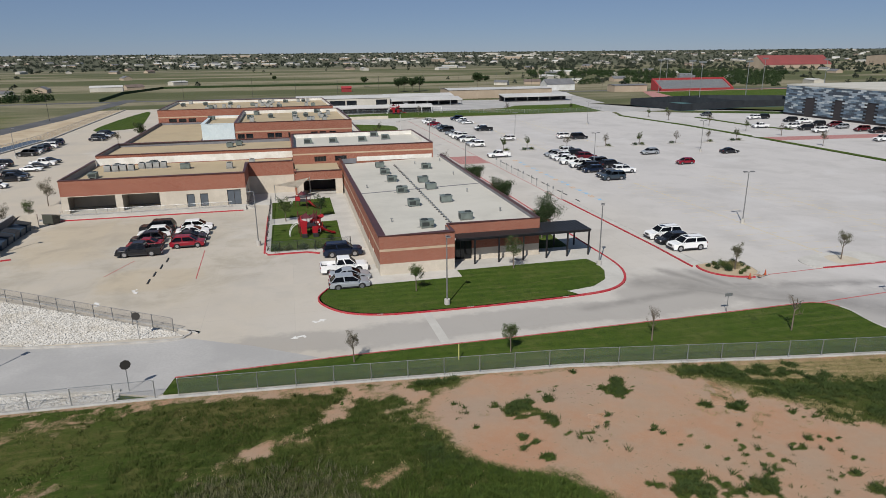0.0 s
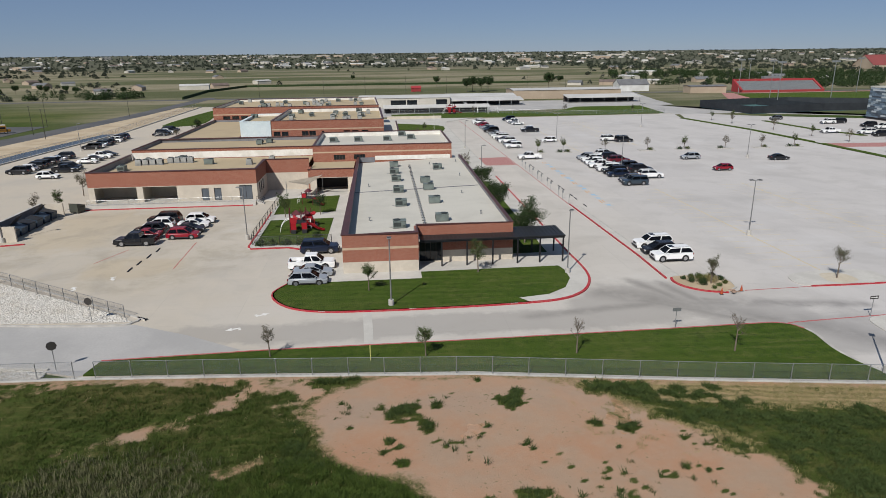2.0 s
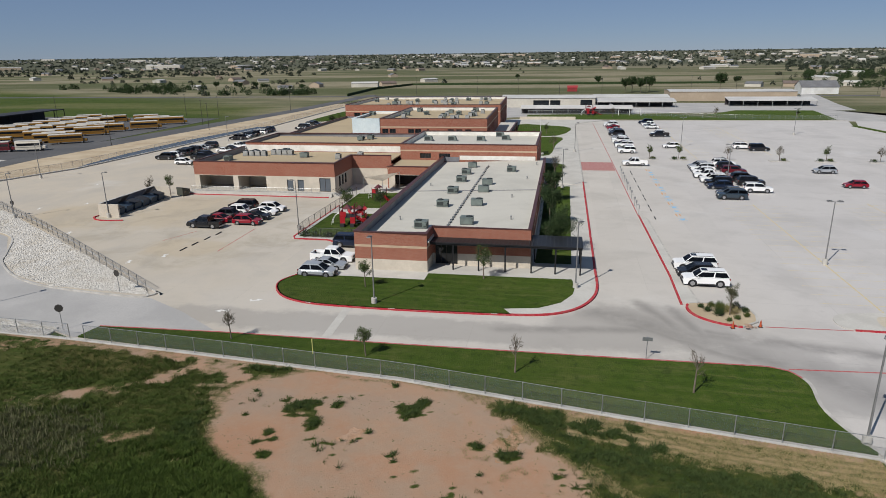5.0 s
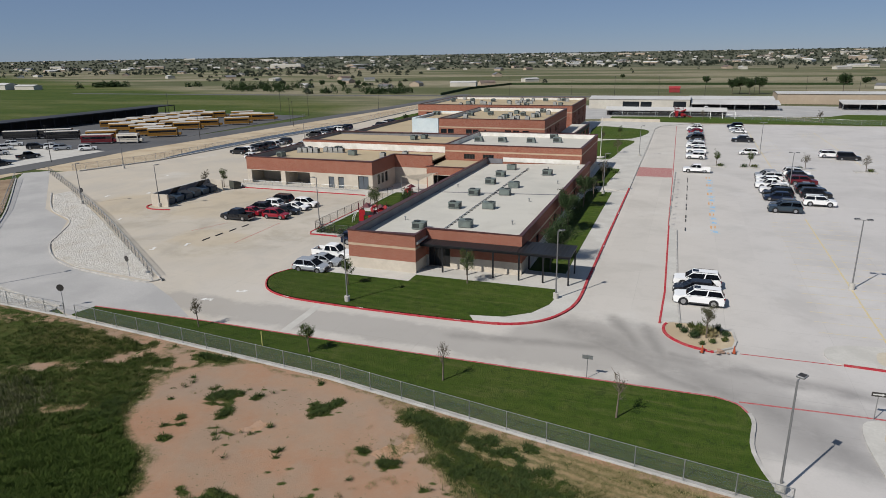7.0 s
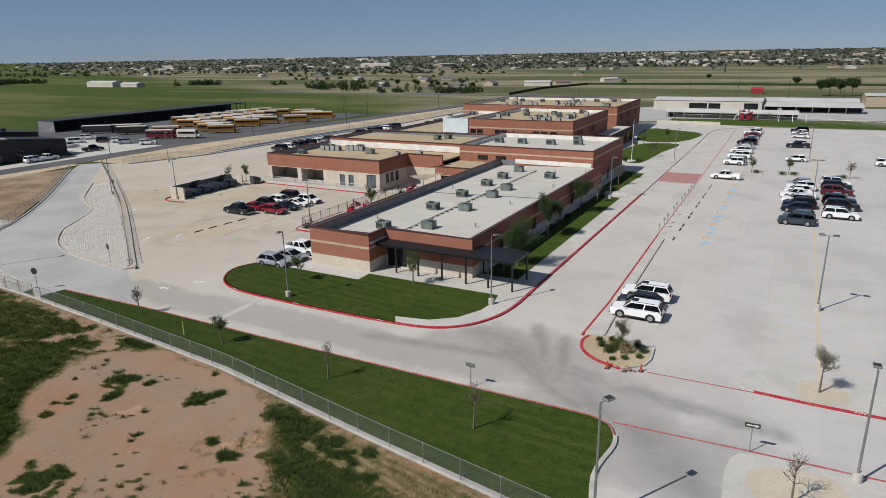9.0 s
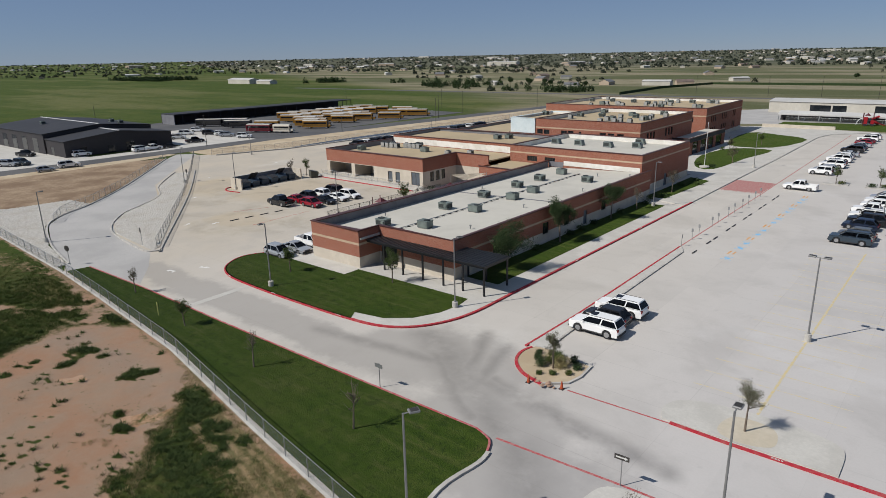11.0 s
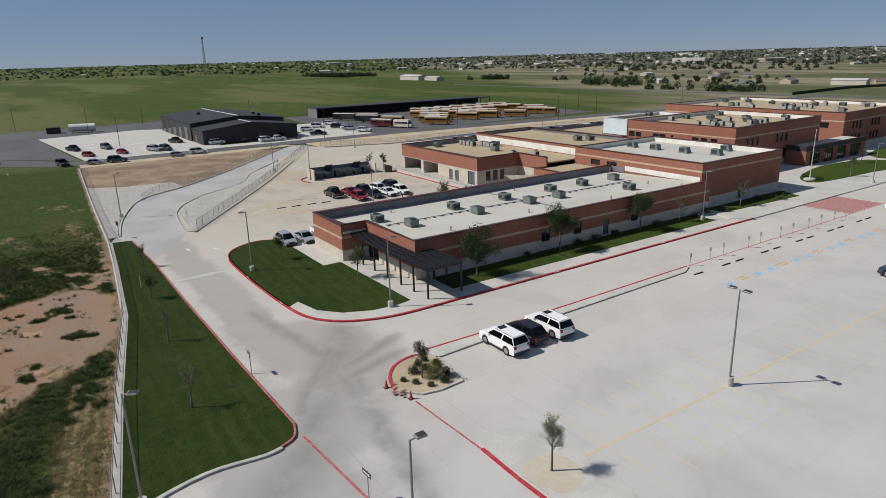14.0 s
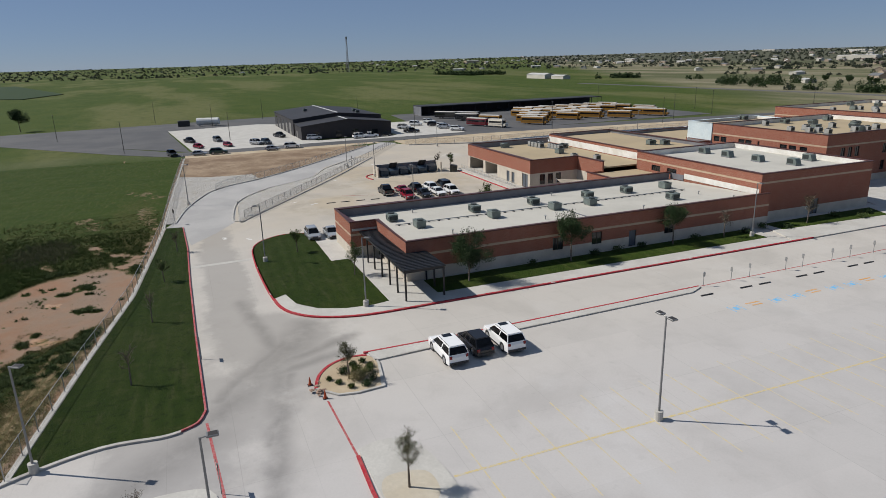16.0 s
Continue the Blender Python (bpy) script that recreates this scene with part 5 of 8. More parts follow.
row([("crossover", "white", 186.2), ("pickup", "black", 211.6), ("crossover", "white", 216), ("sedan", "white", 233.8), ("sedan", "silver", 238.0), ("crossover", "white", 242.4), ("suv", "navy", 249)], 65.3, 180, "cars in the big lot", "in the big lot")
row([("suv", "slate", 121.2), ("crossover", "grey", 124.4), ("crossover", "navy", 130.4), ("suv", "black", 133.6), ("suv", "white", 137.0), ("pickup", "white", 141.8), ("crossover", "white", 146.6), ("suv", "white", 149.8), ("crossover", "silver", 153.8)], 66.2, 180, "cars in the big lot", "in the big lot")
row([("suv", "white", 127.8), ("suv", "black", 134.6), ("suv", "black", 138.6), ("sedan", "silver", 142.2), ("suv", "maroon", 147.2), ("suv", "black", 152.2), ("suv", "white", 157)], 72.4, 0, "cars in the big lot", "in the big lot")
for k, c, x, y, f in (("crossover", "silver", 91.6, 150.0, 180), ("hatchback", "red", 91.6, 134.2, 180), ("sedan", "black", 112.2, 145.9, 0), ("van", "black", 86.9, 183.0, 0), ("suv", "white", 83.6, 186.0, 0)):
    park(k, c, x, y, f, "cars in the big lot", "alone in the big lot")
row([("suv", "black", 153.5), ("crossover", "white", 157.3), ("suv", "black", 160.2), ("suv", "black", 163.1), ("suv", "black", 166.3), ("crossover", "white", 169.4), ("sedan", "silver", 172.5), ("suv", "black", 175.6), ("suv", "black", 193.6), ("sedan", "white", 196.9), ("suv", "slate", 200), ("suv", "black", 203.2), ("suv", "white", 208.5), ("suv", "black", 212.4), ("suv", "navy", 216)], -68.3, 180, "cars in the west lot", "west of the school")
row([("crossover", "white", 146.6), ("pickup", "black", 154.6), ("suv", "black", 158.0), ("sedan", "white", 167), ("sedan", "black", 171), ("pickup", "white", 175.2), ("sedan", "black", 179), ("sedan", "black", 222.6), ("suv", "black", 226), ("crossover", "white", 229.8), ("suv", "black", 233), ("suv", "navy", 236.4)], -58.6, 0, "cars in the west lot", "west of the school")
for i, (x, y) in enumerate(((-106, 50), (-139.9, 55.5), (-121.4, 57.9), (-137.3, 64.6), (-120.6, 66.9), (-120.1, 75.9), (-119.4, 79), (-137.9, 85.9), (-102.8, 57.6), (-102.8, 63), (-101.8, 78.7), (-103.8, 85))):
    park(("suv", "pickup", "hatchback", "suv", "hatchback", "suv")[i % 6], ("black", "black", "red", "grey", "red", "silver", "slate", "black", "silver", "green", "silver", "white")[i], x, y, 15 + 8 * (i % 3) if i < 8 else 80, "cars at the depot", "at the depot")
for k, c, x, y, f in (("suv", "white", -122.5, 95.4, 90), ("suv", "white", -117.2, 110.4, 95), ("pickup", "white", -117, 113.9, 92), ("sedan", "black", -117.5, 119.5, 90), ("pickup", "black", -122.4, 131, 80), ("suv", "white", -137, 133, 60), ("suv", "white", -152, 149, 50), ("van", "white", -146, 141, 55), ("suv", "white", -133, 147.5, 45), ("suv", "silver", -127.7, 146.3, 50), ("suv", "white", -118.8, 147.5, 45), ("suv", "black", -138.5, 146, 45)):
    park(k, c, x, y, f, "cars at the depot", "at the depot")
NE = ((175.2, 217, "suv", "white"), (179.5, 217.3, "suv", "black"), (158.3, 192, "pickup", "white"), (181.5, 205, "suv", "black"), (182.7, 199.5, "pickup", "white"), (167.3, 187.6, "suv", "white"), (167.7, 182, "suv", "black"), (167.6, 175.8, "suv", "white"), (180.4, 190.6, "suv", "black"), (183.9, 187, "suv", "maroon"), (182.6, 182.3, "crossover", "silver"), (182.2, 174.0, "suv", "maroon"), (183, 169, "suv", "black"), (168.5, 153.2, "suv", "white"), (165.9, 233.6, "crossover", "grey"))
for x, y, k, c in NE:
    park(k, c, x, y, 180, "cars by the arts building", "by the arts building")


def make_bus(m, label, main, length):
    bus = thing("school_bus", label, "bus", m)
    W, H = 2.44, 3.05
    hood = 1.3
    pts = [(-W / 2, 0.55), (W / 2, 0.55), (W / 2, 2.5), (W / 2 - 0.12, 2.8), (W / 2 - 0.42, 2.98), (0, H), (-W / 2 + 0.42, 2.98), (-W / 2 + 0.12, 2.8), (-W / 2, 2.5)]
    bm = bmesh.new()
    a = [bm.verts.new((-length / 2, y, z)) for y, z in pts]
    b = [bm.verts.new((length / 2 - hood, y, z)) for y, z in pts]
    bm.faces.new(a)
    bm.faces.new(b[::-1])
    for i in range(len(pts)):
        bm.faces.new((a[i], b[i], b[(i + 1) % len(pts)], a[(i + 1) % len(pts)]))
    bmesh.ops.recalc_face_normals(bm, faces=bm.faces[:])
    part("body", bm, main, bus)
    bm = boxes((length / 2 - hood - 0.01, -0.95, 0.6, length / 2, 0.95, 1.5))
    bmesh.ops.bevel(bm, geom=bm.edges[:], offset=0.12, segments=1, affect="EDGES")
    part("bonnet", bm, main, bus)
    part("windscreen", boxes((length / 2 - hood - 0.02, -1.0, 1.6, length / 2 - hood + 0.03, 1.0, 2.45)), M["car_glass"], bus)
    for s in (-1, 1):
        part("window_band", boxes((-length / 2 + 0.45, s * W / 2 - 0.012, 1.65, length / 2 - hood - 0.25, s * W / 2 + 0.012, 2.35)), M["car_glass"], bus)
        part("rub_rail", boxes((-length / 2 + 0.05, s * W / 2 - 0.02, 1.2, length / 2 - hood - 0.05, s * W / 2 + 0.02, 1.28)), M["plastic"], bus)
    part("roof", boxes((-length / 2 + 0.04, -1.12, 2.78, length / 2 - hood - 0.04, 1.12, 3.1), bevel=0.09), PAINT["bus_white"], bus, "pale dusty roof")
    cache = {}
    for x in (length / 2 - 1.6, -length / 2 + 2.8):
        for s in (-1, 1):
            wheel(bus, x, s * 1.05, 0.48, 0.3, cache)
    return bus


first = None
spots = []
for rx, ys in ((-120.5, (181, 221.5, 239)), (-128, (183, 187, 201.5, 212, 235, 241)), (-137, (170.5, 189, 193, 204, 209, 214, 219, 247)), (-150, (192, 197, 203, 209, 215, 221, 228, 236, 244)), (-163, (200, 206, 213, 222, 230, 238, 246))):
    spots += [(rx, y) for y in ys]
for i, (x, y) in enumerate(spots):
    m = Matrix.Translation((x, y, 0)) @ Matrix.Rotation(radians(30 + jit.uniform(-3, 3)), 4, "Z")
    if first is None:
        first = tagged(make_bus(m, "yellow school bus with white roof in the bus yard", PAINT["yellow"], 11.0), group="buses in the yard")
    else:
        copy_thing(first, m)
tagged(make_bus(Matrix.Translation((-119.5, 164.8, 0)) @ Matrix.Rotation(radians(25), 4, "Z"), "short pale tan shuttle bus in the bus yard", PAINT["bus_white"], 8.0), group="buses in the yard")
b0 = tagged(make_bus(Matrix.Translation((-128.5, 161, 0)) @ Matrix.Rotation(radians(25), 4, "Z"), "dark maroon coach in the bus yard", PAINT["maroon"], 11.0), group="buses in the yard")
for x, y in ((-150, 166), (-158, 170), (-166, 163)):
    tagged(make_bus(Matrix.Translation((x, y, 0)) @ Matrix.Rotation(radians(35), 4, "Z"), "black coach in the bus yard", PAINT["black"], 12.0), group="buses in the yard")

# ---- rooftop plant ----


def ac_unit(m, label="grey-green packaged cooling unit on the flat roof", w=1.7, d=1.3, h=0.85):
    u = thing("rooftop_cooling_unit", label, "cooling unit", m, "rooftop units")
    for s in (-1, 1):
        part("skid", boxes((-w / 2, s * d * 0.35 - 0.06, 0, w / 2, s * d * 0.35 + 0.06, 0.14)), M["galv"], u)
    part("casing", boxes((-w / 2, -d / 2, 0.14, w / 2, d / 2, 0.14 + h), bevel=0.025), M["unit"], u)
    part("cap", boxes((-w / 2 - 0.03, -d / 2 - 0.03, 0.14 + h, w / 2 + 0.03, d / 2 + 0.03, 0.2 + h)), M["unit"], u)
    g = part("grille", boxes((-w / 2 + 0.1, -d / 2 - 0.012, 0.3, w * 0.12, -d / 2 + 0.01, h)), M["unit_dark"], u)
    part("grille", boxes((w / 2 - 0.01, -d / 2 + 0.1, 0.3, w / 2 + 0.012, d / 2 - 0.1, h)), M["unit_dark"], u)
    bm = bmesh.new()
    cyl(bm, -w * 0.2, 0, 0.2 + h, 0.3 + h, 0.45, n=14)
    part("fan_ring", bm, M["unit_dark"], u)
    part("hood", boxes((w * 0.2, -d / 2 - 0.2, 0.6 * h, w * 0.46, -d / 2, 0.95 * h)), M["unit"], u)
    part("pipe", boxes((-w / 2 - 0.5, 0.1, 0.05, -w / 2, 0.16, 0.11)), M["galv"], u)
    return u


def roof_a(x):
    return 3.75 + 0.75 * (x - 10.3) / 21.8


unit = None
for i, (x, y) in enumerate(((17.5, 79.6), (23.3, 81.6), (18.1, 92), (23.2, 92.6), (18.0, 101.8), (23.0, 102.5), (17.9, 111.5), (22.9, 108.6), (17.7, 119), (17.8, 126.6), (26.1, 121))):
    m = Matrix.Translation((x, y, roof_a(x))) @ Matrix.Rotation(radians(180 * (i % 2)), 4, "Z")
    unit = copy_thing(unit, m) if unit else ac_unit(m)
def small_unit(m):
    u = thing("rooftop_condenser", "small grey condenser on a low frame on the roof", "condenser", m, "rooftop condensers")
    part("casing", boxes((-0.55, -0.55, 0.2, 0.55, 0.55, 1.1), bevel=0.03), M["pale_unit"], u)
    part("grille", boxes((-0.56, -0.45, 0.3, 0.562, 0.45, 0.95)), M["unit_dark"], u)
    bm = bmesh.new()
    cyl(bm, 0, 0, 1.1, 1.2, 0.42, n=12)
    part("fan_ring", bm, M["unit_dark"], u)
    part("frame", boxes((-0.6, -0.6, 0, 0.6, 0.6, 0.19)), M["galv"], u)
    return u


cond = None
for x, y, z in [(-32.8 + 1.35 * i, 130 + 0.1 * i, 5.1) for i in range(4)] + [(-27.2 + 1.3 * i, 132, 5.1) for i in range(4)] + [(-31.5, 131.8, 5.1), (-6.8, 130.4, 5.1), (-10.8, 127.6, 5.1)]:
    cond = copy_thing(cond, Matrix.Translation((x, y, z))) if cond else small_unit(Matrix.Translation((x, y, z)))
rnd = random.Random(8)
for x, y, z in ((-25.5, 134.4, 5.1), (-19.0, 129.2, 5.1), (-33.6, 123.5, 5.1), (-10.4, 150.2, 6.35), (-12.2, 148.0, 6.35), (-19.0, 181, 9.2), (-9.3, 183.5, 8.9), (-8.3, 196, 8.9), (2.4, 179, 8.9), (2.4, 191, 8.9), (9.9, 182, 8.9), (9.0, 197, 8.9), (-4, 186, 8.9), (5.5, 186.5, 8.9), (-34, 238, 8.8), (-27, 240, 8.8), (-18.6, 239, 8.8), (-11, 233, 8.8), (-5.6, 239.5, 8.8), (0, 244, 8.8), (6.4, 245, 8.8), (9, 225, 8.8), (-2, 222, 8.8), (-24, 226, 8.8)):
    copy_thing(unit, Matrix.Translation((x, y, z)) @ Matrix.Rotation(radians(90 * rnd.randint(0, 3)), 4, "Z"))
for x, y, z in [(rnd.uniform(-10, 14), rnd.uniform(170, 199), 8.9) for _ in range(12)] + [(rnd.uniform(-34, 11), rnd.uniform(217, 249), 8.8) for _ in range(18)]:
    copy_thing(cond, Matrix.Translation((x, y, z)))


def roof_hood(m):
    u = thing("roof_hood", "grey intake hood with sloping face on the gym roof", "roof hood", m, "roof hoods")
    bm = bmesh.new()
    pts = [(-0.9, 0.15), (1.1, 0.15), (0.75, 1.15), (-0.9, 1.15)]
    a = [bm.verts.new((x, -0.6, z)) for x, z in pts]
    b = [bm.verts.new((x, 0.6, z)) for x, z in pts]
    bm.faces.new(a)
    bm.faces.new(b[::-1])
    for i in range(4):
        bm.faces.new((a[i], b[i], b[(i + 1) % 4], a[(i + 1) % 4]))
    bmesh.ops.recalc_face_normals(bm, faces=bm.faces[:])
    part("casing", bm, M["unit"], u)
    part("louvre", boxes((-0.8, -0.615, 0.3, 0.4, -0.59, 1.0)), M["unit_dark"], u)
    part("curb", boxes((-0.95, -0.65, 0, 1.0, 0.65, 0.15)), M["grey_wall"], u)
    return u


hd = None
for x, y in ((4.6, 147), (10.2, 147.2), (16.8, 147.6), (22.4, 149.6), (20.5, 155.5)):
    m = Matrix.Translation((x, y, 6.55))
    hd = copy_thing(hd, m) if hd else roof_hood(m)
conduit = thing("roof_conduit", "gas pipe on small blocks along the roof", "pipe")
bm = bmesh.new()
tube(bm, (20.9, 79, roof_a(20.9) + 0.16), (20.9, 128, roof_a(20.9) + 0.16), 0.06)
part("pipe", bm, M["galv"], conduit)
blk = part("block", boxes((-0.25, -0.1, 0, 0.25, 0.1, 0.1)), M["plastic"], conduit, m=Matrix.Translation((20.9, 79.5, roof_a(20.9))))
for i in range(1, 34):
    share(blk, "block", conduit, Matrix.Translation((20.9, 79.5 + 1.45 * i, roof_a(20.9))))
seam = tagged(part("roof_expansion_joint", boxes((10.8, 103.4, 0.0, 31.6, 103.65, 0.07)), M["grey_wall"], m=Matrix.Translation((0, 0, 3.77)) @ Matrix.Rotation(-math.atan2(0.75, 21.8), 4, "Y")), "dark expansion joint across the pale roof", "roof joint")
seam.matrix_basis = Matrix.Translation((10.8, 0, roof_a(10.8) + 0.005)) @ Matrix.Rotation(-math.atan2(0.75, 21.8), 4, "Y") @ Matrix.Translation((-10.8, 0, 0))
vents = None
for x, y in ((13.5, 84), (29, 84), (28, 98), (13, 108), (29.5, 113), (25, 127), (30.5, 128.5)):
    m = Matrix.Translation((x, y, roof_a(x)))
    if vents:
        copy_thing(vents, m)
    else:
        bm = bmesh.new()
        cyl(bm, 0, 0, 0, 0.45, 0.09)
        cyl(bm, 0, 0, 0.45, 0.53, 0.15)
        vents = part("roof_vent", bm, M["galv"], m=m)
        tagged(vents, "small grey vent pipe on the pale roof", "vent", "roof vents")

# ---- fences ----
mesh_mat = bpy.data.materials.new("chain_link_wire")
mesh_mat.use_nodes = True
b = mesh_mat.node_tree.nodes["Principled BSDF"]
b.inputs["Base Color"].default_value = (0.3, 0.32, 0.32, 1)
b.inputs["Roughness"].default_value = 0.5
b.inputs["Metallic"].default_value = 0.4
b.inputs["Alpha"].default_value = 0.095


def along(path, step):
    """Points at even steps along a plan path, with the heading there."""
    out, left = [], 0.0
    for a, c in zip(path, path[1:]):
        d = math.dist(a, c)
        h = math.atan2(c[1] - a[1], c[0] - a[0])
        s = left
        while s < d:
            out.append((a[0] + (c[0] - a[0]) * s / d, a[1] + (c[1] - a[1]) * s / d, h))
            s += step
        left = s - d
    return out


def fence(path, height, label, step=3.05, post_mat="galv", wire=None, r=0.038, bottom=False, base=0.0):
    f = thing("fence", label, "fence", kind="")
    pts = along(path, step)
    bm = bmesh.new()
    cyl(bm, 0, 0, -0.05, height, r, n=6)
    cyl(bm, 0, 0, height, height + 0.05, r * 1.3, 0.01, n=6)
    post = part("post", bm, M[post_mat], f, m=Matrix.Translation((pts[0][0], pts[0][1], base)))
    for p in pts[1:]:
        share(post, "post", f, Matrix.Translation((p[0], p[1], base)))
    for p, q in zip(pts, pts[1:]):
        d = math.dist(p[:2], q[:2])
        m = Matrix.Translation((p[0], p[1], base)) @ Matrix.Rotation(math.atan2(q[1] - p[1], q[0] - p[0]), 4, "Z")
        bm = bmesh.new()
        tube(bm, (0, 0, height), (d, 0, height), 0.025, n=5)
        if bottom:
            tube(bm, (0, 0, 0.15), (d, 0, 0.15), 0.02, n=5)
        part("rail", bm, M[post_mat], f, m=m)
        part("wire_panel", boxes((0.02, -0.004, 0.04, d - 0.02, 0.004, height - 0.02)), wire or mesh_mat, f, m=m)
    return f


fence(FENCE, 1.6, "galvanised chain-link fence along the lawn")
tagged(part("mow_strip", strip(FENCE + [(-40, 50.2), (-98, 53.2)], 0.45, -0.2, 0.04), M["kerb"]), "pale concrete strip under the fence", "kerb", kind="structure")
fence([(-11.0, 49.0), (-40, 50.2), (-64, 51.4), (-98, 53.2)], 1.6, "galvanised chain-link fence along the rock bed")
dark_wire = mesh_mat.copy()
dark_wire.name = "dark_chain_link_wire"
dark_wire.node_tree.nodes["Principled BSDF"].inputs["Base Color"].default_value = (0.12, 0.12, 0.125, 1)
fence([(-11.6, 62.0), (-44.2, 84.2), (-70, 100.2), (-96.5, 116)], 1.5, "dark steel and mesh fence above the rock bed", 2.6, "pole", dark_wire, 0.045, False, 0.03)
fence([(-41, 58.8), (-47.5, 62.5), (-52.6, 69.6), (-66.3, 82.6), (-96, 107.4)], 1.5, "galvanised chain-link fence beside the drive", 2.9, "galv", None, 0.04, False)
fence([(-90.5, 118), (-84, 137), (-80.4, 190), (-76.5, 231), (-78.5, 345)], 1.7, "galvanised chain-link fence beside the channel", 3.05)
fence([(-3.3, 116), (-3.5, 87.6), (-2.8, 86.1), (9.8, 86.1)], 1.5, "black steel picket fence round the play court", 2.4, "black_steel", dark_wire, 0.045, False, 0.12)
rail = fence([(-36.8, 113.75), (-9.5, 113.75)], 0.95, "grey steel handrail along the raised walk", 1.8, "galv", None, 0.025, False, 0.64)
steps = thing("entry_steps", "concrete entry steps with black handrail", "steps")
for i in range(4):
    part("step", boxes((-7.45 + 0.32 * i, 114.0, 0.0, -7.45 + 0.32 * (i + 1), 115.4, 0.64 - 0.16 * i)), M["walk"], steps)
for s in (114.05, 115.35):
    bm = bmesh.new()
    tube(bm, (-7.4, s, 1.5), (-6.2, s, 0.95), 0.025)
    tube(bm, (-7.4, s, 0.6), (-7.4, s, 1.5), 0.025)
    tube(bm, (-6.2, s, 0.0), (-6.2, s, 0.95), 0.025)
    part("handrail", bm, M["black_steel"], steps)

# ---- lamps, signs, poles ----


def lamp_post(m, heads, h=7.9, arm=1.0, base=True, label="grey lamp post with flat head on a concrete base"):
    l = thing("lamp_post", label, "lamp post", m, "lamp posts")
    if base:
        bm = bmesh.new()
        cyl(bm, 0, 0, 0, 0.75, 0.31, n=14)
        part("base", bm, M["walk"], l)
    bm = bmesh.new()
    cyl(bm, 0, 0, 0.7 if base else 0, h, 0.085, 0.06)
    part("pole", bm, M["pole"], l)
    for a in heads:
        r = Matrix.Rotation(radians(a), 4, "Z")
        bm = bmesh.new()
        tube(bm, r @ Vector((0, 0, h - 0.05)), r @ Vector((arm * 0.5, 0, h + 0.02)), 0.04)
        arm_ob = part("arm", bm, M["pole"], l)
        part("head", boxes((arm * 0.3, -0.24, h - 0.03, arm * 0.3 + 0.62, 0.24, h + 0.1), bevel=0.03), M["pole"], arm_ob, m=r)
        part("lens", boxes((arm * 0.3 + 0.1, -0.19, h + 0.095, arm * 0.3 + 0.57, 0.19, h + 0.108)), M["lamp_head"], arm_ob, m=r)
    return l


one = lamp_post(Matrix.Translation((15.95, 62.1, 0)), (270,), 7.8)
for x, y, a in ((37.6, 70.1, 60), (70.45, 53.0, 90), (56.85, 42.1, 60), (-28.5, 53.2, 60), (-40.3, 93.6, 0), (-56.5, 91.0, 0), (-81.4, 125, 0), (-4.6, 90.5, 180), (35.7, 127.2, 0), (38.7, 176.5, 0), (-70, 190, 0)):
    copy_thing(one, Matrix.Translation((x, y, 0)) @ Matrix.Rotation(radians(a + 90), 4, "Z"))
double = lamp_post(Matrix.Translation((68.6, 83.5, 0)) @ Matrix.Rotation(radians(0), 4, "Z"), (0, 180), 8.1, label="grey lamp post with two flat heads in the parking lot")
for x, y in ((68.2, 134.5), (67.9, 188), (106.5, 218.5), (106.5, 150), (106, 90)):
    copy_thing(double, Matrix.Translation((x, y, 0)))


def utility_pole(m, h=9.5):
    p = thing("light_pole", "slim dark light pole beside the street", "pole", m, "street poles")
    bm = bmesh.new()
    cyl(bm, 0, 0, 0, h, 0.1, 0.06)
    part("pole", bm, M["lamp_head"], p)
    part("head", boxes((-0.35, -0.12, h, 0.35, 0.12, h + 0.12)), M["lamp_head"], p)
    return p


up = utility_pole(Matrix.Translation((-122, 36, 0)))
for x, y in ((-175, 10), (-140.5, 69), (-103.4, 178.5), (-94, 220.4), (-136, 274), (-113, 262), (-105, 235), (-200, 66), (-195, 130), (-192, 260), (-110, 128), (-96, 300), (-222, 90), (-236, 42)):
    copy_thing(up, Matrix.Translation((x, y, 0)))
tall = utility_pole(Matrix.Translation((-60, 420, 0)), 11)
for k in range(14):
    copy_thing(tall, Matrix.Translation((-20 + 26 * k, 420 + 3 * math.sin(k), 0)))


def round_sign(m, plate, label):
    s = thing("road_sign", label, "road sign", m)
    bm = bmesh.new()
    cyl(bm, 0, 0, 0, 2.6, 0.035, n=6)
    part("post", bm, M["galv"], s)
    bm = bmesh.new()
    tube(bm, (0, 0.04, 2.35), (0, 0.07, 2.35), 0.42, n=8)
    part("plate", bm, plate, s)
    return s


sg = round_sign(Matrix.Translation((-13.3, 50.8, 0)) @ Matrix.Rotation(radians(200), 4, "Z"), M["lamp_head"], "dark octagonal road sign seen from behind")
copy_thing(sg, Matrix.Translation((-14.6, 61.3, 0)) @ Matrix.Rotation(radians(170), 4, "Z"))
copy_thing(sg, Matrix.Translation((-58, 92.5, 0)))


def plate_sign(x, y, face, rows, label, h=2.2):
    s = thing("road_sign", label, "road sign", Matrix.Translation((x, y, 0)) @ Matrix.Rotation(radians(face), 4, "Z"))
    bm = bmesh.new()
    cyl(bm, 0, 0, 0, h, 0.035, n=6)
    part("post", bm, M["galv"], s)
    for i, (w, z0, z1, mat, off) in enumerate(rows):
        part("plate", boxes((off - w / 2, -0.06, z0, off + w / 2, -0.04, z1)), mat, s)
    return s


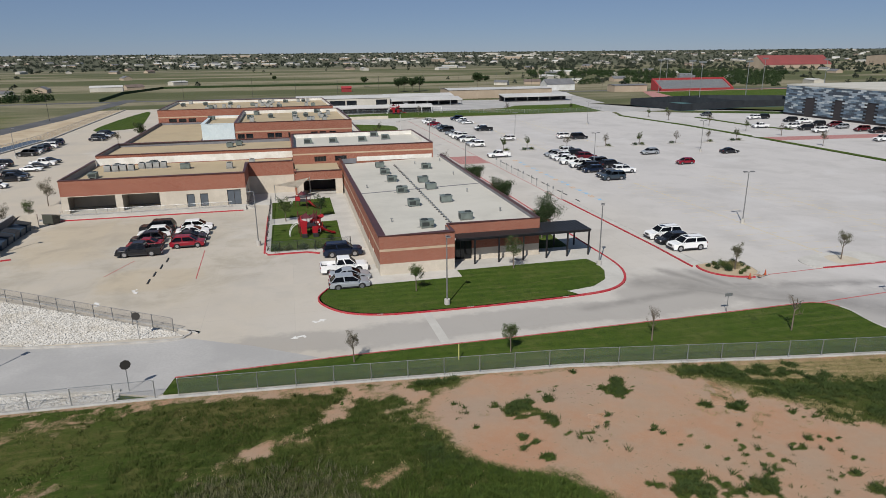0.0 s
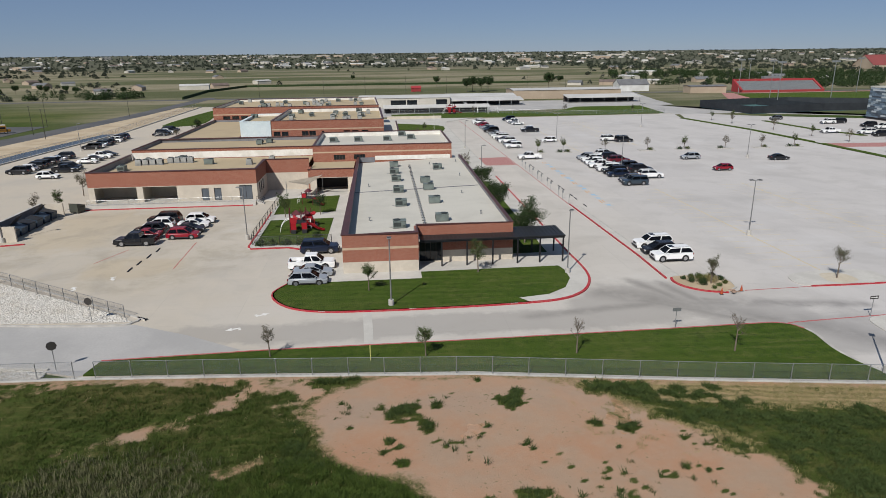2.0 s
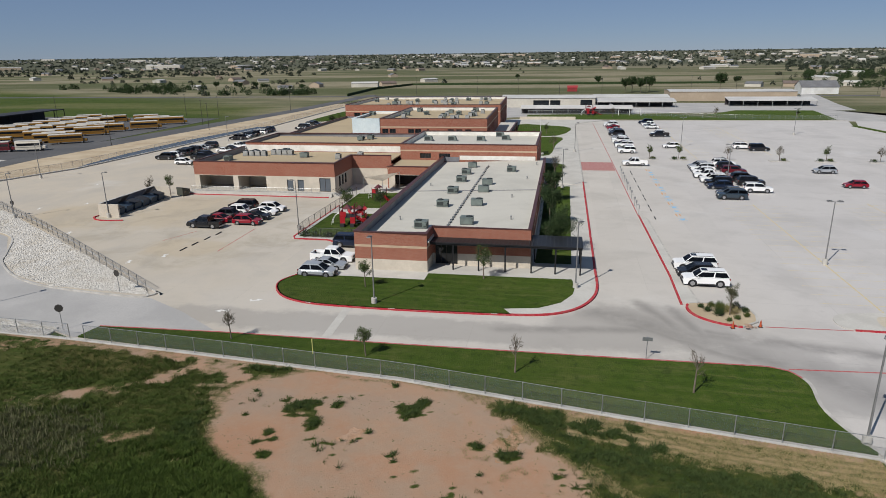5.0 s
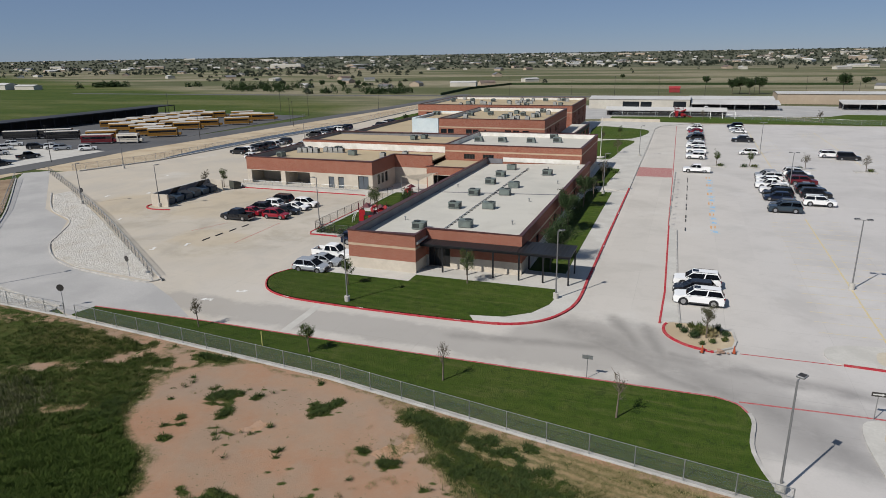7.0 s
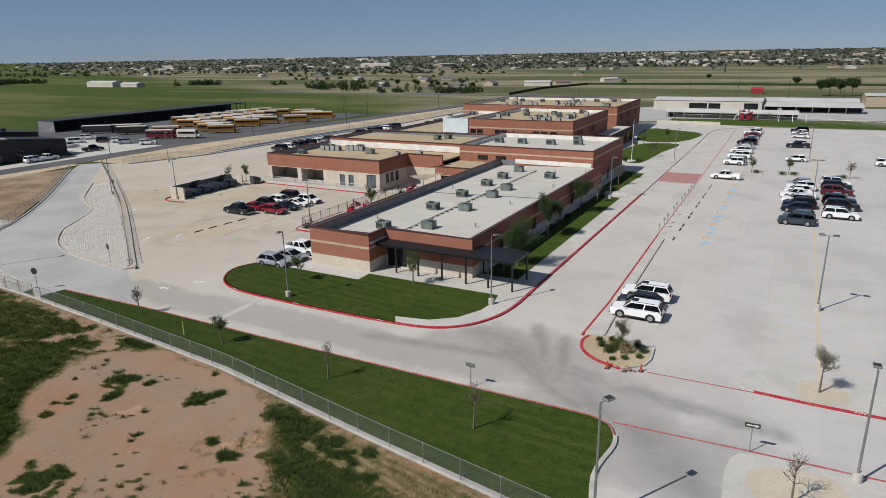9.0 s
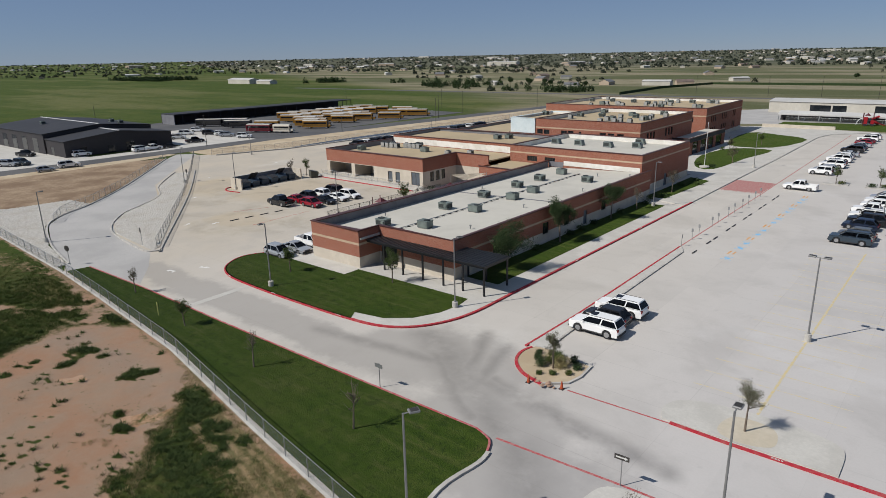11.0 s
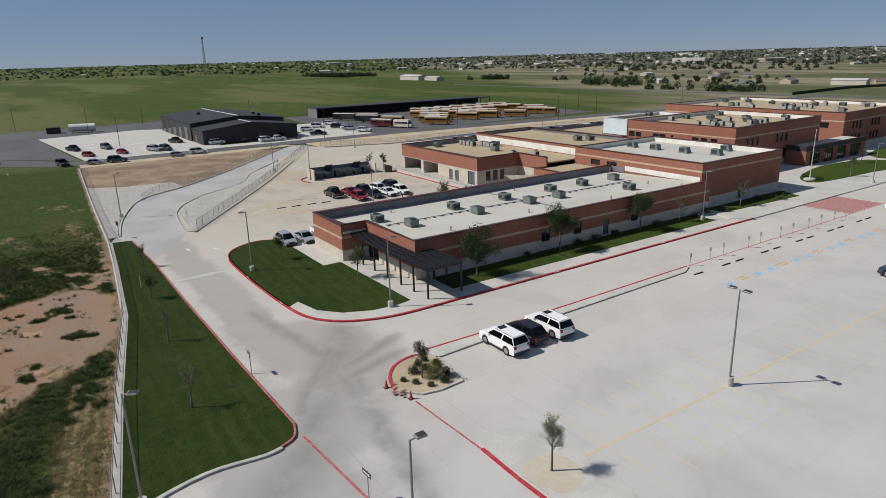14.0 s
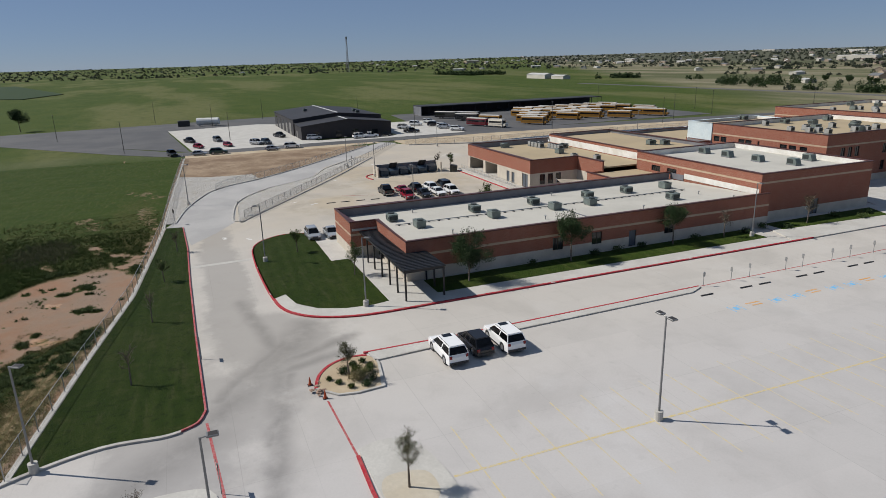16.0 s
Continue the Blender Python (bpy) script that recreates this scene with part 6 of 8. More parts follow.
plate_sign(43.5, 53.05, 0, [(0.42, 1.8, 2.15, M["galv"], -0.22), (0.42, 1.8, 2.15, M["galv"], 0.22)], "two small sign plates seen from behind on a post")
ow = plate_sign(64.3, 53.5, 4, [(0.95, 1.9, 2.25, M["lamp_head"], 0)], "black and white arrow sign on a steel post")
part("arrow", boxes((-0.38, -0.075, 2.03, 0.2, -0.062, 2.12)), M["white_metal"], ow, "white arrow bar")
bm = bmesh.new()
v = [bm.verts.new(p) for p in ((0.2, -0.07, 1.96), (0.4, -0.07, 2.075), (0.2, -0.07, 2.19), (0.2, -0.062, 1.96), (0.4, -0.062, 2.075), (0.2, -0.062, 2.19))]
for f in ((0, 1, 2), (5, 4, 3), (0, 3, 4, 1), (1, 4, 5, 2), (2, 5, 3, 0)):
    bm.faces.new([v[i] for i in f])
part("arrow_head", bm, M["white_metal"], ow)
marker = thing("marker_post", "yellow marker post in the lawn", "post", Matrix.Translation((13.9, 49.3, 0.1)))
bm = bmesh.new()
cyl(bm, 0, 0, 0, 1.5, 0.05)
part("post", bm, worn_paint("yellow_post_paint", (0.5, 0.48, 0.16), (0.45, 0.42, 0.22), 0.3), marker)
flag = thing("flagpole", "tall white flagpole on the entrance lawn", "flagpole", Matrix.Translation((29.6, 170.8, 0.1)))
bm = bmesh.new()
cyl(bm, 0, 0, 0, 10.2, 0.09, 0.05)
part("pole", bm, M["white_metal"], flag)
bm = bmesh.new()
cyl(bm, 0, 0, 0, 0.35, 1.1, n=16)
part("base", bm, M["walk"], flag)
dis = None
for i, y in enumerate((106.6, 110.7, 113.5, 119.2, 122, 127, 130.2, 134.5, 138, 142, 145.5)):
    m = Matrix.Translation((48.3 - 0.004 * i, y, 0))
    if dis:
        copy_thing(dis, m)
    else:
        dis = tagged(plate_sign(48.3, y, 90, [(0.3, 1.15, 1.65, M["galv"], 0)], "small reserved-parking sign on a slim post", 1.7), group="parking signs")
ws = None
STALLS = [104.9] + [110.5 + 8.5 * k + d for k in range(5) for d in (0, 2.8)]
for y in STALLS:
    m = Matrix.Translation((50.7, y, 0.003))
    if ws:
        copy_thing(ws, m)
    else:
        ws = part("wheel_stop", boxes((-0.08, -0.85, 0, 0.08, 0.85, 0.12), bevel=0.03), M["plastic"], m=m)
        tagged(ws, "dark rubber wheel stop in a reserved stall", "wheel stop", "wheel stops")
for x, y in ((-16.9, 78.2), (-16.7, 80.9), (-16.4, 83.8), (-16.1, 86.6)):
    copy_thing(ws, Matrix.Translation((x, y, 0.003)))
for y, blue in [(y - 0.1, True) for y in STALLS] + [(107.5 + 8.5 * k, False) for k in range(6)]:
    mat = M["blue_line"] if blue else M["orange_line"]
    bm = boxes((54.3, y - 0.75, 0.001, 55.6, y - 0.62, 0.006), (54.3, y + 0.55, 0.001, 55.6, y + 0.68, 0.006), (54.6, y - 0.35, 0.001, 55.3, y + 0.3, 0.0062)) if blue else boxes((54.3, y - 0.9, 0.001, 54.55, y + 0.9, 0.006), (54.9, y - 0.6, 0.001, 55.1, y + 0.8, 0.006))
    tagged(part("stall_marking", bm, mat), "faded paint mark of a reserved stall", "stall marking", kind="structure")
bm, spines = bmesh.new(), bmesh.new()
for spine, y0, y1 in ((68.6, 67.4, 117), (68.6, 160, 240), (88, 70, 120), (88, 175, 240)):
    strip([(spine, y0), (spine, y1)], 0.2, 0.001, 0.005, bm=spines)
    y = y0 + 2
    while y < y1:
        strip([(spine - 5.4, y), (spine + 5.4, y)], 0.11, 0.0012, 0.0045, bm=bm)
        y += 2.75
tagged(part("stall_lines", bm, M["faint_line"]), "faded yellow stall lines of the parking lot", "painted lines", kind="stuff")
tagged(part("spine_lines", spines, M["yellow_line"]), "worn yellow centre lines between the stall rows", "painted lines", kind="stuff")


def arrow_mark(x, y, face):
    bm = bmesh.new()
    for poly in ([(-0.7, -0.13), (0.1, -0.13), (0.1, 0.13), (-0.7, 0.13)], [(0.1, -0.36), (0.75, 0), (0.1, 0.36)], [(-0.7, 0.13), (-0.45, 0.13), (-0.45, 0.5), (-0.7, 0.5)]):
        prism(poly, 0.001, 0.012, bm)
    o = part("arrow_marking", bm, M["white_line"], m=Matrix.Translation((x, y, 0)) @ Matrix.Rotation(radians(face), 4, "Z"))
    tagged(o, "worn white direction arrow on the concrete", "arrow", "road arrows", "structure")


for a in ((0.2, 57.9, 200), (2.5, 61.3, 30), (-21, 72, 120), (-17.8, 75, 300), (-40, 84, 120), (-52, 103, 130), (-58, 98, 300), (-63, 120, 110)):
    arrow_mark(*a)
tagged(part("valley_gutter", strip([(13.4, 60.7), (13.7, 52.7)], 0.9, 0.001, 0.007), M["walk"]), "pale concrete valley gutter across the drive", "gutter", kind="structure")

# ---- planting ----


def leaves_mesh(name, centres, count, size, seed, spread, flat=1.0):
    """Many small bent leaves scattered about the given centres."""
    r = np.random.RandomState(seed)
    vs, fs = [], []
    cs = np.array(centres)
    pick = r.randint(0, len(cs), count)
    pos = cs[pick] + np.clip(r.normal(0, 1, (count, 3)), -1.5, 1.5) * spread * np.array([1, 1, flat])
    u = r.normal(0, 1, (count, 3))
    u /= np.linalg.norm(u, axis=1)[:, None]
    w = np.cross(u, r.normal(0, 1, (count, 3)))
    w /= np.linalg.norm(w, axis=1)[:, None]
    s = size * r.uniform(0.6, 1.3, count)[:, None]
    quad = np.stack([pos - u * s * 0.9, pos - w * s * 0.55, pos + u * s * 0.9, pos + w * s * 0.55], 1)
    me = bpy.data.meshes.new(name)
    me.from_pydata(quad.reshape(-1, 3).tolist(), [], [(4 * i, 4 * i + 1, 4 * i + 2, 4 * i + 3) for i in range(count)])
    return me


def tree(m, h, crown, leaf, label, count=900, size=0.11, seed=1, bare=0.0, trunk_h=0.35, r0=None):
    """A tapered trunk, limbs that fork, and a crown of small leaves with gaps."""
    t = thing("tree", label, "tree", m)
    rr = random.Random(seed)
    r0 = r0 or 0.018 * h + 0.02
    bm = bmesh.new()
    th = h * trunk_h
    top = Vector((rr.uniform(-0.05, 0.05) * h, rr.uniform(-0.05, 0.05) * h, h * 0.8))
    fork = top * (th / (h * 0.8))
    tube(bm, (0, 0, -0.05), fork, r0, r0 * 0.75, 7)
    tube(bm, fork, top, r0 * 0.75, r0 * 0.15, 6)
    tips = [top]
    n = 11
    for i in range(n):
        f = rr.uniform(0.0, 0.85)
        a = fork.lerp(top, f)
        ang = i * 2.4 + rr.uniform(-0.4, 0.4)
        reach = crown * rr.uniform(0.65, 1.05) * (1 - 0.55 * f)
        e = a + Vector((math.cos(ang) * reach, math.sin(ang) * reach, h * rr.uniform(0.14, 0.36)))
        tube(bm, a, e, r0 * 0.38, r0 * 0.1, 5)
        tips.append(e)
        for k in range(6):
            q = a.lerp(e, rr.uniform(0.3, 0.95))
            g = q + Vector((rr.uniform(-1, 1), rr.uniform(-1, 1), rr.uniform(-0.1, 1.2))) * crown * 0.42
            tube(bm, q, g, r0 * 0.16, r0 * 0.06, 4)
            tips += [g, q.lerp(g, 0.5), q.lerp(g, 0.75)]
    part("trunk", bm, M["bark"], t)
    keep = [tuple(p) for p in tips if rr.random() > bare]
    me = leaves_mesh("crown", keep, count, size, seed, crown * 0.12, 1.1)
    me.materials.append(leaf)
    c = new("crown", me)
    c.parent = t
    return t


def at(x, y, z=0.14, turn=0.0, s=1.0):
    return Matrix.Translation((x, y, z)) @ Matrix.Rotation(turn, 4, "Z") @ Matrix.Scale(s, 4)


T = Matrix.Translation
tree(at(4.9, 51.1), 3.0, 0.65, M["leaf_dry"], "young sparse brown-leaved tree on the lawn strip", 1800, 0.034, 3, 0.3)
tree(at(18.8, 49.6), 2.9, 0.8, M["leaf"], "young green tree on the lawn strip", 4500, 0.037, 4, 0.0)
tree(at(32.3, 48.6), 3.2, 0.75, M["leaf_dry"], "nearly bare young tree on the lawn strip", 304, 0.041, 5, 0.5)
tree(at(46.5, 47.4), 3.5, 0.9, M["leaf_dry"], "nearly bare young tree on the lawn strip", 285, 0.041, 6, 0.5)
tree(at(13.5, 66.8), 3.1, 0.95, M["leaf"], "young leafy tree on the front lawn", 4500, 0.042, 7)
tree(at(26.8, 71.6), 3.9, 1.2, M["leaf"], "slender leafy tree before the entrance canopy", 4600, 0.046, 8, 0.1)
tree(at(53.0, 64.4, 0.12), 3.5, 0.85, M["leaf_sage"], "small grey-green tree in the kerbed island", 4200, 0.036, 9, 0.12)
tree(at(68.55, 64.4, 0.12), 3.7, 1.05, M["leaf_sage"], "small thin-leaved tree in a concrete bed", 4200, 0.034, 10, 0.12)
tree(at(66.9, 48.9, 0.1), 3.2, 0.9, M["leaf_dry"], "nearly bare young tree in a sandy bed", 266, 0.041, 11, 0.5)
tree(at(35.2, 83.4), 5.7, 2.9, M["leaf_dark"], "broad dark-leaved tree beside the canopy", 8740, 0.095, 12, 0.0, 0.16)
tree(at(34.0, 98.3), 5.4, 2.2, M["leaf_dark"], "round dark-leaved tree beside the brick wing", 6460, 0.095, 14, 0.0, 0.45)
tree(at(33.8, 114.8), 5.2, 2.1, M["leaf_dark"], "round dark-leaved tree beside the brick wing", 5700, 0.095, 15, 0.0, 0.4)
tree(at(34.4, 123.3), 4.2, 1.2, M["leaf_dry"], "nearly bare tree beside the brick wing", 494, 0.061, 16, 0.4)
tree(at(34.0, 140.0), 4.2, 1.3, M["leaf_dry"], "thin-leaved tree beside the gymnasium", 950, 0.068, 17, 0.2)
tree(at(-0.8, 103.0), 3.6, 1.3, M["leaf"], "small leafy tree in the play court", 2470, 0.075, 18)
tree(at(4.8, 104.2), 3.4, 1.3, M["leaf_dark"], "small dark-leaved tree in the play court", 2470, 0.075, 19)
tree(at(-41.0, 112.6, 0), 3.8, 1.1, M["leaf"], "young tree beside the service wing", 1520, 0.075, 20, 0.1)
tree(at(-43.5, 110.2, 0), 3.6, 1.0, M["leaf_dry"], "thin brown-leaved tree beside the service wing", 798, 0.068, 21, 0.3)
tree(at(-42.5, 126, 0), 4.8, 1.5, M["leaf_dry"], "thin brown-leaved tree beside the service wing", 1330, 0.082, 22, 0.2)
tree(at(-44, 215, 0), 5.5, 1.8, M["leaf_dark"], "leafy tree beside the rear block", 2660, 0.109, 23)
lot_a = tree(at(64.0, 166.8, 0.1), 3.3, 1.0, M["leaf"], "small green tree in a planted bed of the lot", 1330, 0.075, 24)
lot_b = tree(at(75.2, 165.4, 0.1), 3.4, 1.1, M["leaf_dry"], "thin brown tree in a planted bed of the lot", 798, 0.068, 25, 0.3)
for i, x in enumerate((56.8, 87, 97.4, 109, 119.5, 129)):
    copy_thing(lot_b if i in (1, 3, 4) else lot_a, at(x, 165.6, 0.1, i * 1.3, 1.0))
for i, (x, y) in enumerate(((141.5, 236), (143, 224), (146, 203), (148, 186), (150, 172), (145, 150), (152, 240), (26.5, 199), (33, 180), (30, 216), (55, 275), (95, 275), (125, 274), (-50, 212), (-47, 228), (-52, 246))):
    copy_thing(lot_b if i % 3 else lot_a, at(x, y, 0.05, i * 1.7, 0.95 + 0.1 * (i % 3)))


def shrub(m, r, h, leaf, count, size, label, seed):
    me = leaves_mesh("shrub", [(0, 0, h * 0.45), (r * 0.4, 0, h * 0.4), (-r * 0.4, r * 0.2, h * 0.4), (0, -r * 0.4, h * 0.35), (0.1, r * 0.3, h * 0.6)], count, size, seed, r * 0.33, h / r * 0.75)
    for v in me.vertices:
        v.co.z = max(v.co.z, 0.0)
    me.materials.append(leaf)
    o = new("shrub", me)
    o.matrix_basis = m
    return tagged(o, label, "shrub")


M["tan_rock"] = material("tan_reddish_rock", (0.36, 0.25, 0.18), 0.9, second=(0.28, 0.18, 0.13), scale=1.5)

# kerbed island with shrubs, rocks and cones
ISLE = smooth([(53.6, 61.5), (51.4, 62.2), (49.7, 63.7), (49.1, 65.6), (49.6, 67.2), (51.2, 67.5)], steps=4) + [(55.4, 66.7), (55.6, 64.5), (55.3, 63.0)]
ground_piece("planted_island", ISLE, -0.1, 0.1, M["sand"], "sandy planted island in the parking lot", "island")
kerb(ISLE[:16], M["red_kerb"], "red-painted kerb of the planted island", 0.26, 0.15)
kerb(ISLE[16:21] + ISLE[21:] + [ISLE[0]], M["kerb"], "pale kerb of the planted island", 0.22, 0.14)
for i, (x, y, r, h, k) in enumerate(((51.9, 64.2, 0.6, 0.75, "leaf_dark"), (51.0, 65.2, 0.45, 0.55, "leaf_dark"), (53.1, 65.4, 0.8, 0.8, "straw_green"), (52.4, 66.3, 0.6, 0.7, "leaf"), (54.0, 66.2, 0.5, 0.8, "leaf_dark"), (54.7, 65.5, 0.5, 0.5, "leaf_dark"), (50.5, 66.2, 0.35, 0.4, "leaf_dark"), (53.5, 63.4, 0.35, 0.4, "leaf"), (54.6, 64.2, 0.35, 0.4, "weed"), (52.6, 62.8, 0.3, 0.35, "leaf"), (53.4, 64.9, 0.8, 0.8, "straw"), (52.2, 65.2, 0.7, 0.8, "weed"), (51.6, 66.6, 0.4, 0.5, "weed"))):
    shrub(at(x, y, 0.1), r, h, M[k], int(1500 * r), 0.055, "low green shrub in the sandy island", 40 + i)


def stones(name, spots, label, seed, mat="rock"):
    """Loose stones, each an uneven block of its own shape."""
    r = np.random.RandomState(seed)
    base = np.array([(1, 0, 0), (-1, 0, 0), (0, 1, 0), (0, -1, 0), (0, 0, 1), (0, 0, -1), (.7, .7, .5), (-.7, .7, .5), (-.7, -.7, .5), (.7, -.7, .5)])
    faces = [(4, 6, 7), (4, 7, 8), (4, 8, 9), (4, 9, 6), (6, 0, 2), (6, 2, 7), (7, 2, 1), (7, 1, 8), (8, 1, 3), (8, 3, 9), (9, 3, 0), (9, 0, 6)]
    vs, fs = [], []
    for x, y, z, s in spots:
        p = base * r.uniform(0.6, 1.15, base.shape) * s * np.array([1, 1, 0.65])
        a = r.uniform(0, 6.28)
        c, d = math.cos(a), math.sin(a)
        p = p @ np.array([[c, d, 0], [-d, c, 0], [0, 0, 1]]) + np.array([x, y, z])
        o = len(vs)
        vs += p.tolist()
        fs += [tuple(o + i for i in f) for f in faces]
    me = bpy.data.meshes.new(name)
    me.from_pydata(vs, [], fs)
    me.materials.append(M[mat])
    return tagged(new(name, me), label, "rocks", kind="stuff")


def inside(x, y, poly):
    hit = False
    j = len(poly) - 1
    for i in range(len(poly)):
        (xi, yi), (xj, yj) = poly[i], poly[j]
        if (yi > y) != (yj > y) and x < (xj - xi) * (y - yi) / (yj - yi) + xi:
            hit = not hit
        j = i
    return hit


def fill(poly, n, lo, hi, seed, z):
    r = random.Random(seed)
    xs, ys = [p[0] for p in poly], [p[1] for p in poly]
    out = []
    while len(out) < n:
        x, y = r.uniform(min(xs), max(xs)), r.uniform(min(ys), max(ys))
        if inside(x, y, poly):
            out.append((x, y, z, r.uniform(lo, hi)))
    return out


stones("limestone_rocks", fill(ROCK_A, 19000, 0.06, 0.16, 1, 0.04), "pale limestone rocks covering the bed", 1)
stones("limestone_rocks", fill(ROCK_B, 15000, 0.06, 0.17, 2, 0.03), "pale limestone rocks covering the bed", 2)
pile = random.Random(5)
for i in range(14):
    s = stones("rock", [(0, 0, 0.08, pile.uniform(0.12, 0.26))], "loose tan rock at the island's edge", 60 + i, "tan_rock")
    s.matrix_basis = T((54.0 + pile.gauss(0, 0.55), 61.75 + pile.gauss(0, 0.3), 0.02 + (0.1 if i < 4 else 0)))
    s["kind"] = "thing"
    s["group"] = "rocks at the island"
cone_mat = worn_paint("orange_cone_plastic", (0.4, 0.075, 0.03), (0.26, 0.08, 0.045), 0.5)
for x, y in ((52.6, 61.2), (55.3, 61.9)):
    c = thing("traffic_cone", "faded orange traffic cone beside the island", "traffic cone", T((x, y, 0.002)), "traffic cones")
    part("foot", boxes((-0.2, -0.2, 0, 0.2, 0.2, 0.04)), M["plastic"], c)
    bm = bmesh.new()
    cyl(bm, 0, 0, 0.04, 0.72, 0.15, 0.03, 12)
    part("cone", bm, cone_mat, c)
PAD = smooth([(63.3, 62.5), (62.8, 64.0), (63.3, 65.7), (65.1, 66.7), (68.1, 67.2), (71.4, 67.2), (73.7, 66.6), (74.5, 65.6), (74.6, 62.7)], steps=4)
ground_piece("pavement", PAD, -0.1, 0.1, M["walk"], "pale concrete bed corner of the lot", "pavement")
ground_piece("sand_bed", smooth([(67.1, 63.2), (68.7, 62.7), (70.5, 63.4), (70.6, 64.8), (70.0, 65.9), (68.6, 66.2), (67.4, 65.9), (66.9, 64.6)], True, 4), 0.0, 0.105, M["pale_sand"], "sandy tree bed in the concrete", "bed")
ground_piece("pavement", smooth([(63.3, 46), (63.1, 51), (64.4, 53.2), (70, 53.4), (78, 53.8), (78, 46)], False, 4), -0.1, 0.1, M["walk"], "pale concrete corner of the lot", "pavement")
ground_piece("sand_bed", smooth([(64.3, 50.4), (65.2, 52.0), (67.6, 52.6), (69.6, 52.2), (70, 49.8), (69.4, 47.6), (67, 47.0), (65.2, 48.0)], True, 4), 0.0, 0.105, M["pale_sand"], "sandy tree bed in the concrete", "bed")
for i, x in enumerate((56.8, 64, 75.2, 87, 97.4, 109, 119.5, 129)):
    ground_piece("planting_bed", [(x - 2.2, 164.6), (x + 2.2, 164.6), (x + 2.2, 166.8), (x - 2.2, 166.8)], -0.1, 0.14, M["kerb"], "small kerbed planting bed in the lot", "bed")
    for k, d in enumerate((-1.2, 0.9)):
        if (i + k) % 3:
            shrub(at(x + d, 165.7, 0.14), 0.9, 0.7, M["weed" if k else "leaf_dark"], 350, 0.1, "low clipped hedge in a bed of the lot", 70 + 2 * i + k)
for i, (x, y) in enumerate(((33.4, 93), (33.2, 102.5), (33.3, 106), (33.2, 110), (33.4, 119), (34, 127.8), (33, 132), (34.6, 135), (35.5, 150), (34, 153), (33, 147), (-2.2, 86.9), (-0.5, 86.8), (1.5, 86.8), (3.5, 86.9), (5.5, 90.5), (27.5, 173), (31, 171.6), (24, 201))):
    shrub(at(x, y, 0.15), 0.7 + 0.2 * (i % 3), 0.8, M["leaf_dark" if i % 2 else "leaf"], 420, 0.1, "rounded shrub planted against the building", 100 + i)

# ---- rough field before the fence ----
BARE = [(10.2, 36.9), (9.8, 40.7), (10.6, 43.4), (12.9, 45.6), (15.5, 46.6), (22, 45.9), (31, 44.4), (33, 41.2), (35.6, 38.6), (38.5, 36), (41, 32.8), (43, 28), (44, 20), (36, 12), (27, 16), (21.5, 24), (18.6, 29.4), (18.1, 30.8), (16.6, 32.6), (13.3, 34)]
CLUMPS = [(16.3, 40.5, 1.5), (17.2, 41.2, 0.6), (18.1, 38.6, 0.85), (24.9, 41.5, 1.25), (25.6, 42.8, 0.5), (15.3, 36.9, 0.5), (16.1, 36.2, 0.42), (14.9, 35.6, 0.38), (16.2, 34.3, 0.45), (30.4, 37.7, 0.6), (32.8, 37.0, 0.75), (32.5, 38.1, 0.3),
          (22.8, 44.9, 0.3), (31.5, 43.7, 0.45), (34.7, 32.0, 0.35), (24.0, 29.5, 1.9), (22.6, 29.1, 1.0), (28.4, 28.2, 1.0), (34.6, 28.1, 0.5), (34.7, 26.4, 0.85), (19.0, 41.4, 0.4)]
BANDS = [((32.0, 42.7), (35.8, 41.0), 1.05), ((35.7, 38.6), (37.3, 37.6), 0.85), ((37.5, 37.9), (43.3, 36.9), 1.25), ((43.3, 36.6), (51, 35.4), 1.9), ((51, 35.4), (57, 33.5), 1.5), ((39, 33.8), (43, 33.2), 0.95), ((45.5, 33.0), (57, 30), 2.0), ((44, 29), (58, 25), 2.4), ((9.5, 45.7), (12.5, 46.1), 0.6)]
# worn, thin-grown tracks and hollows: from, to, half width, how bare
WORN = [((-7, 37.6), (-3, 39.6), 0.5, 0.3), ((-3, 39.6), (2.6, 42.8), 0.5, 0.32), ((2.6, 42.8), (4.2, 45.2), 0.6, 0.45), ((4, 45.6), (8.8, 45.2), 0.8, 0.6), ((-12, 48.2), (2, 47.2), 0.4, 0.6), ((8.5, 41.5), (10.5, 43.5), 1.2, 0.4), ((-30, 46), (-14, 46.6), 0.8, 0.35),
        ((-24, 36), (-16, 38), 0.8, 0.4), ((4, 34.5), (6.5, 35.5), 0.35, 0.45), ((-46, 44), (-40, 47), 1.2, 0.35), ((44, 40.4), (56, 38.2), 1.6, 0.5)]
SPECKLED = [(20.2, 36.6, 1.7, 34), (24.5, 34.9, 0.8, 8), (30.5, 28.8, 3.4, 60), (20.8, 34.6, 1.2, 14), (34.5, 30, 3.0, 44), (37.5, 35, 2.2, 40), (27, 29.2, 1.3, 16), (12.5, 40.6, 1.6, 26), (34.5, 40.5, 1.2, 14), (20.2, 42.6, 1.2, 10), (26, 32, 4.0, 12), (29, 22, 6.0, 40)]


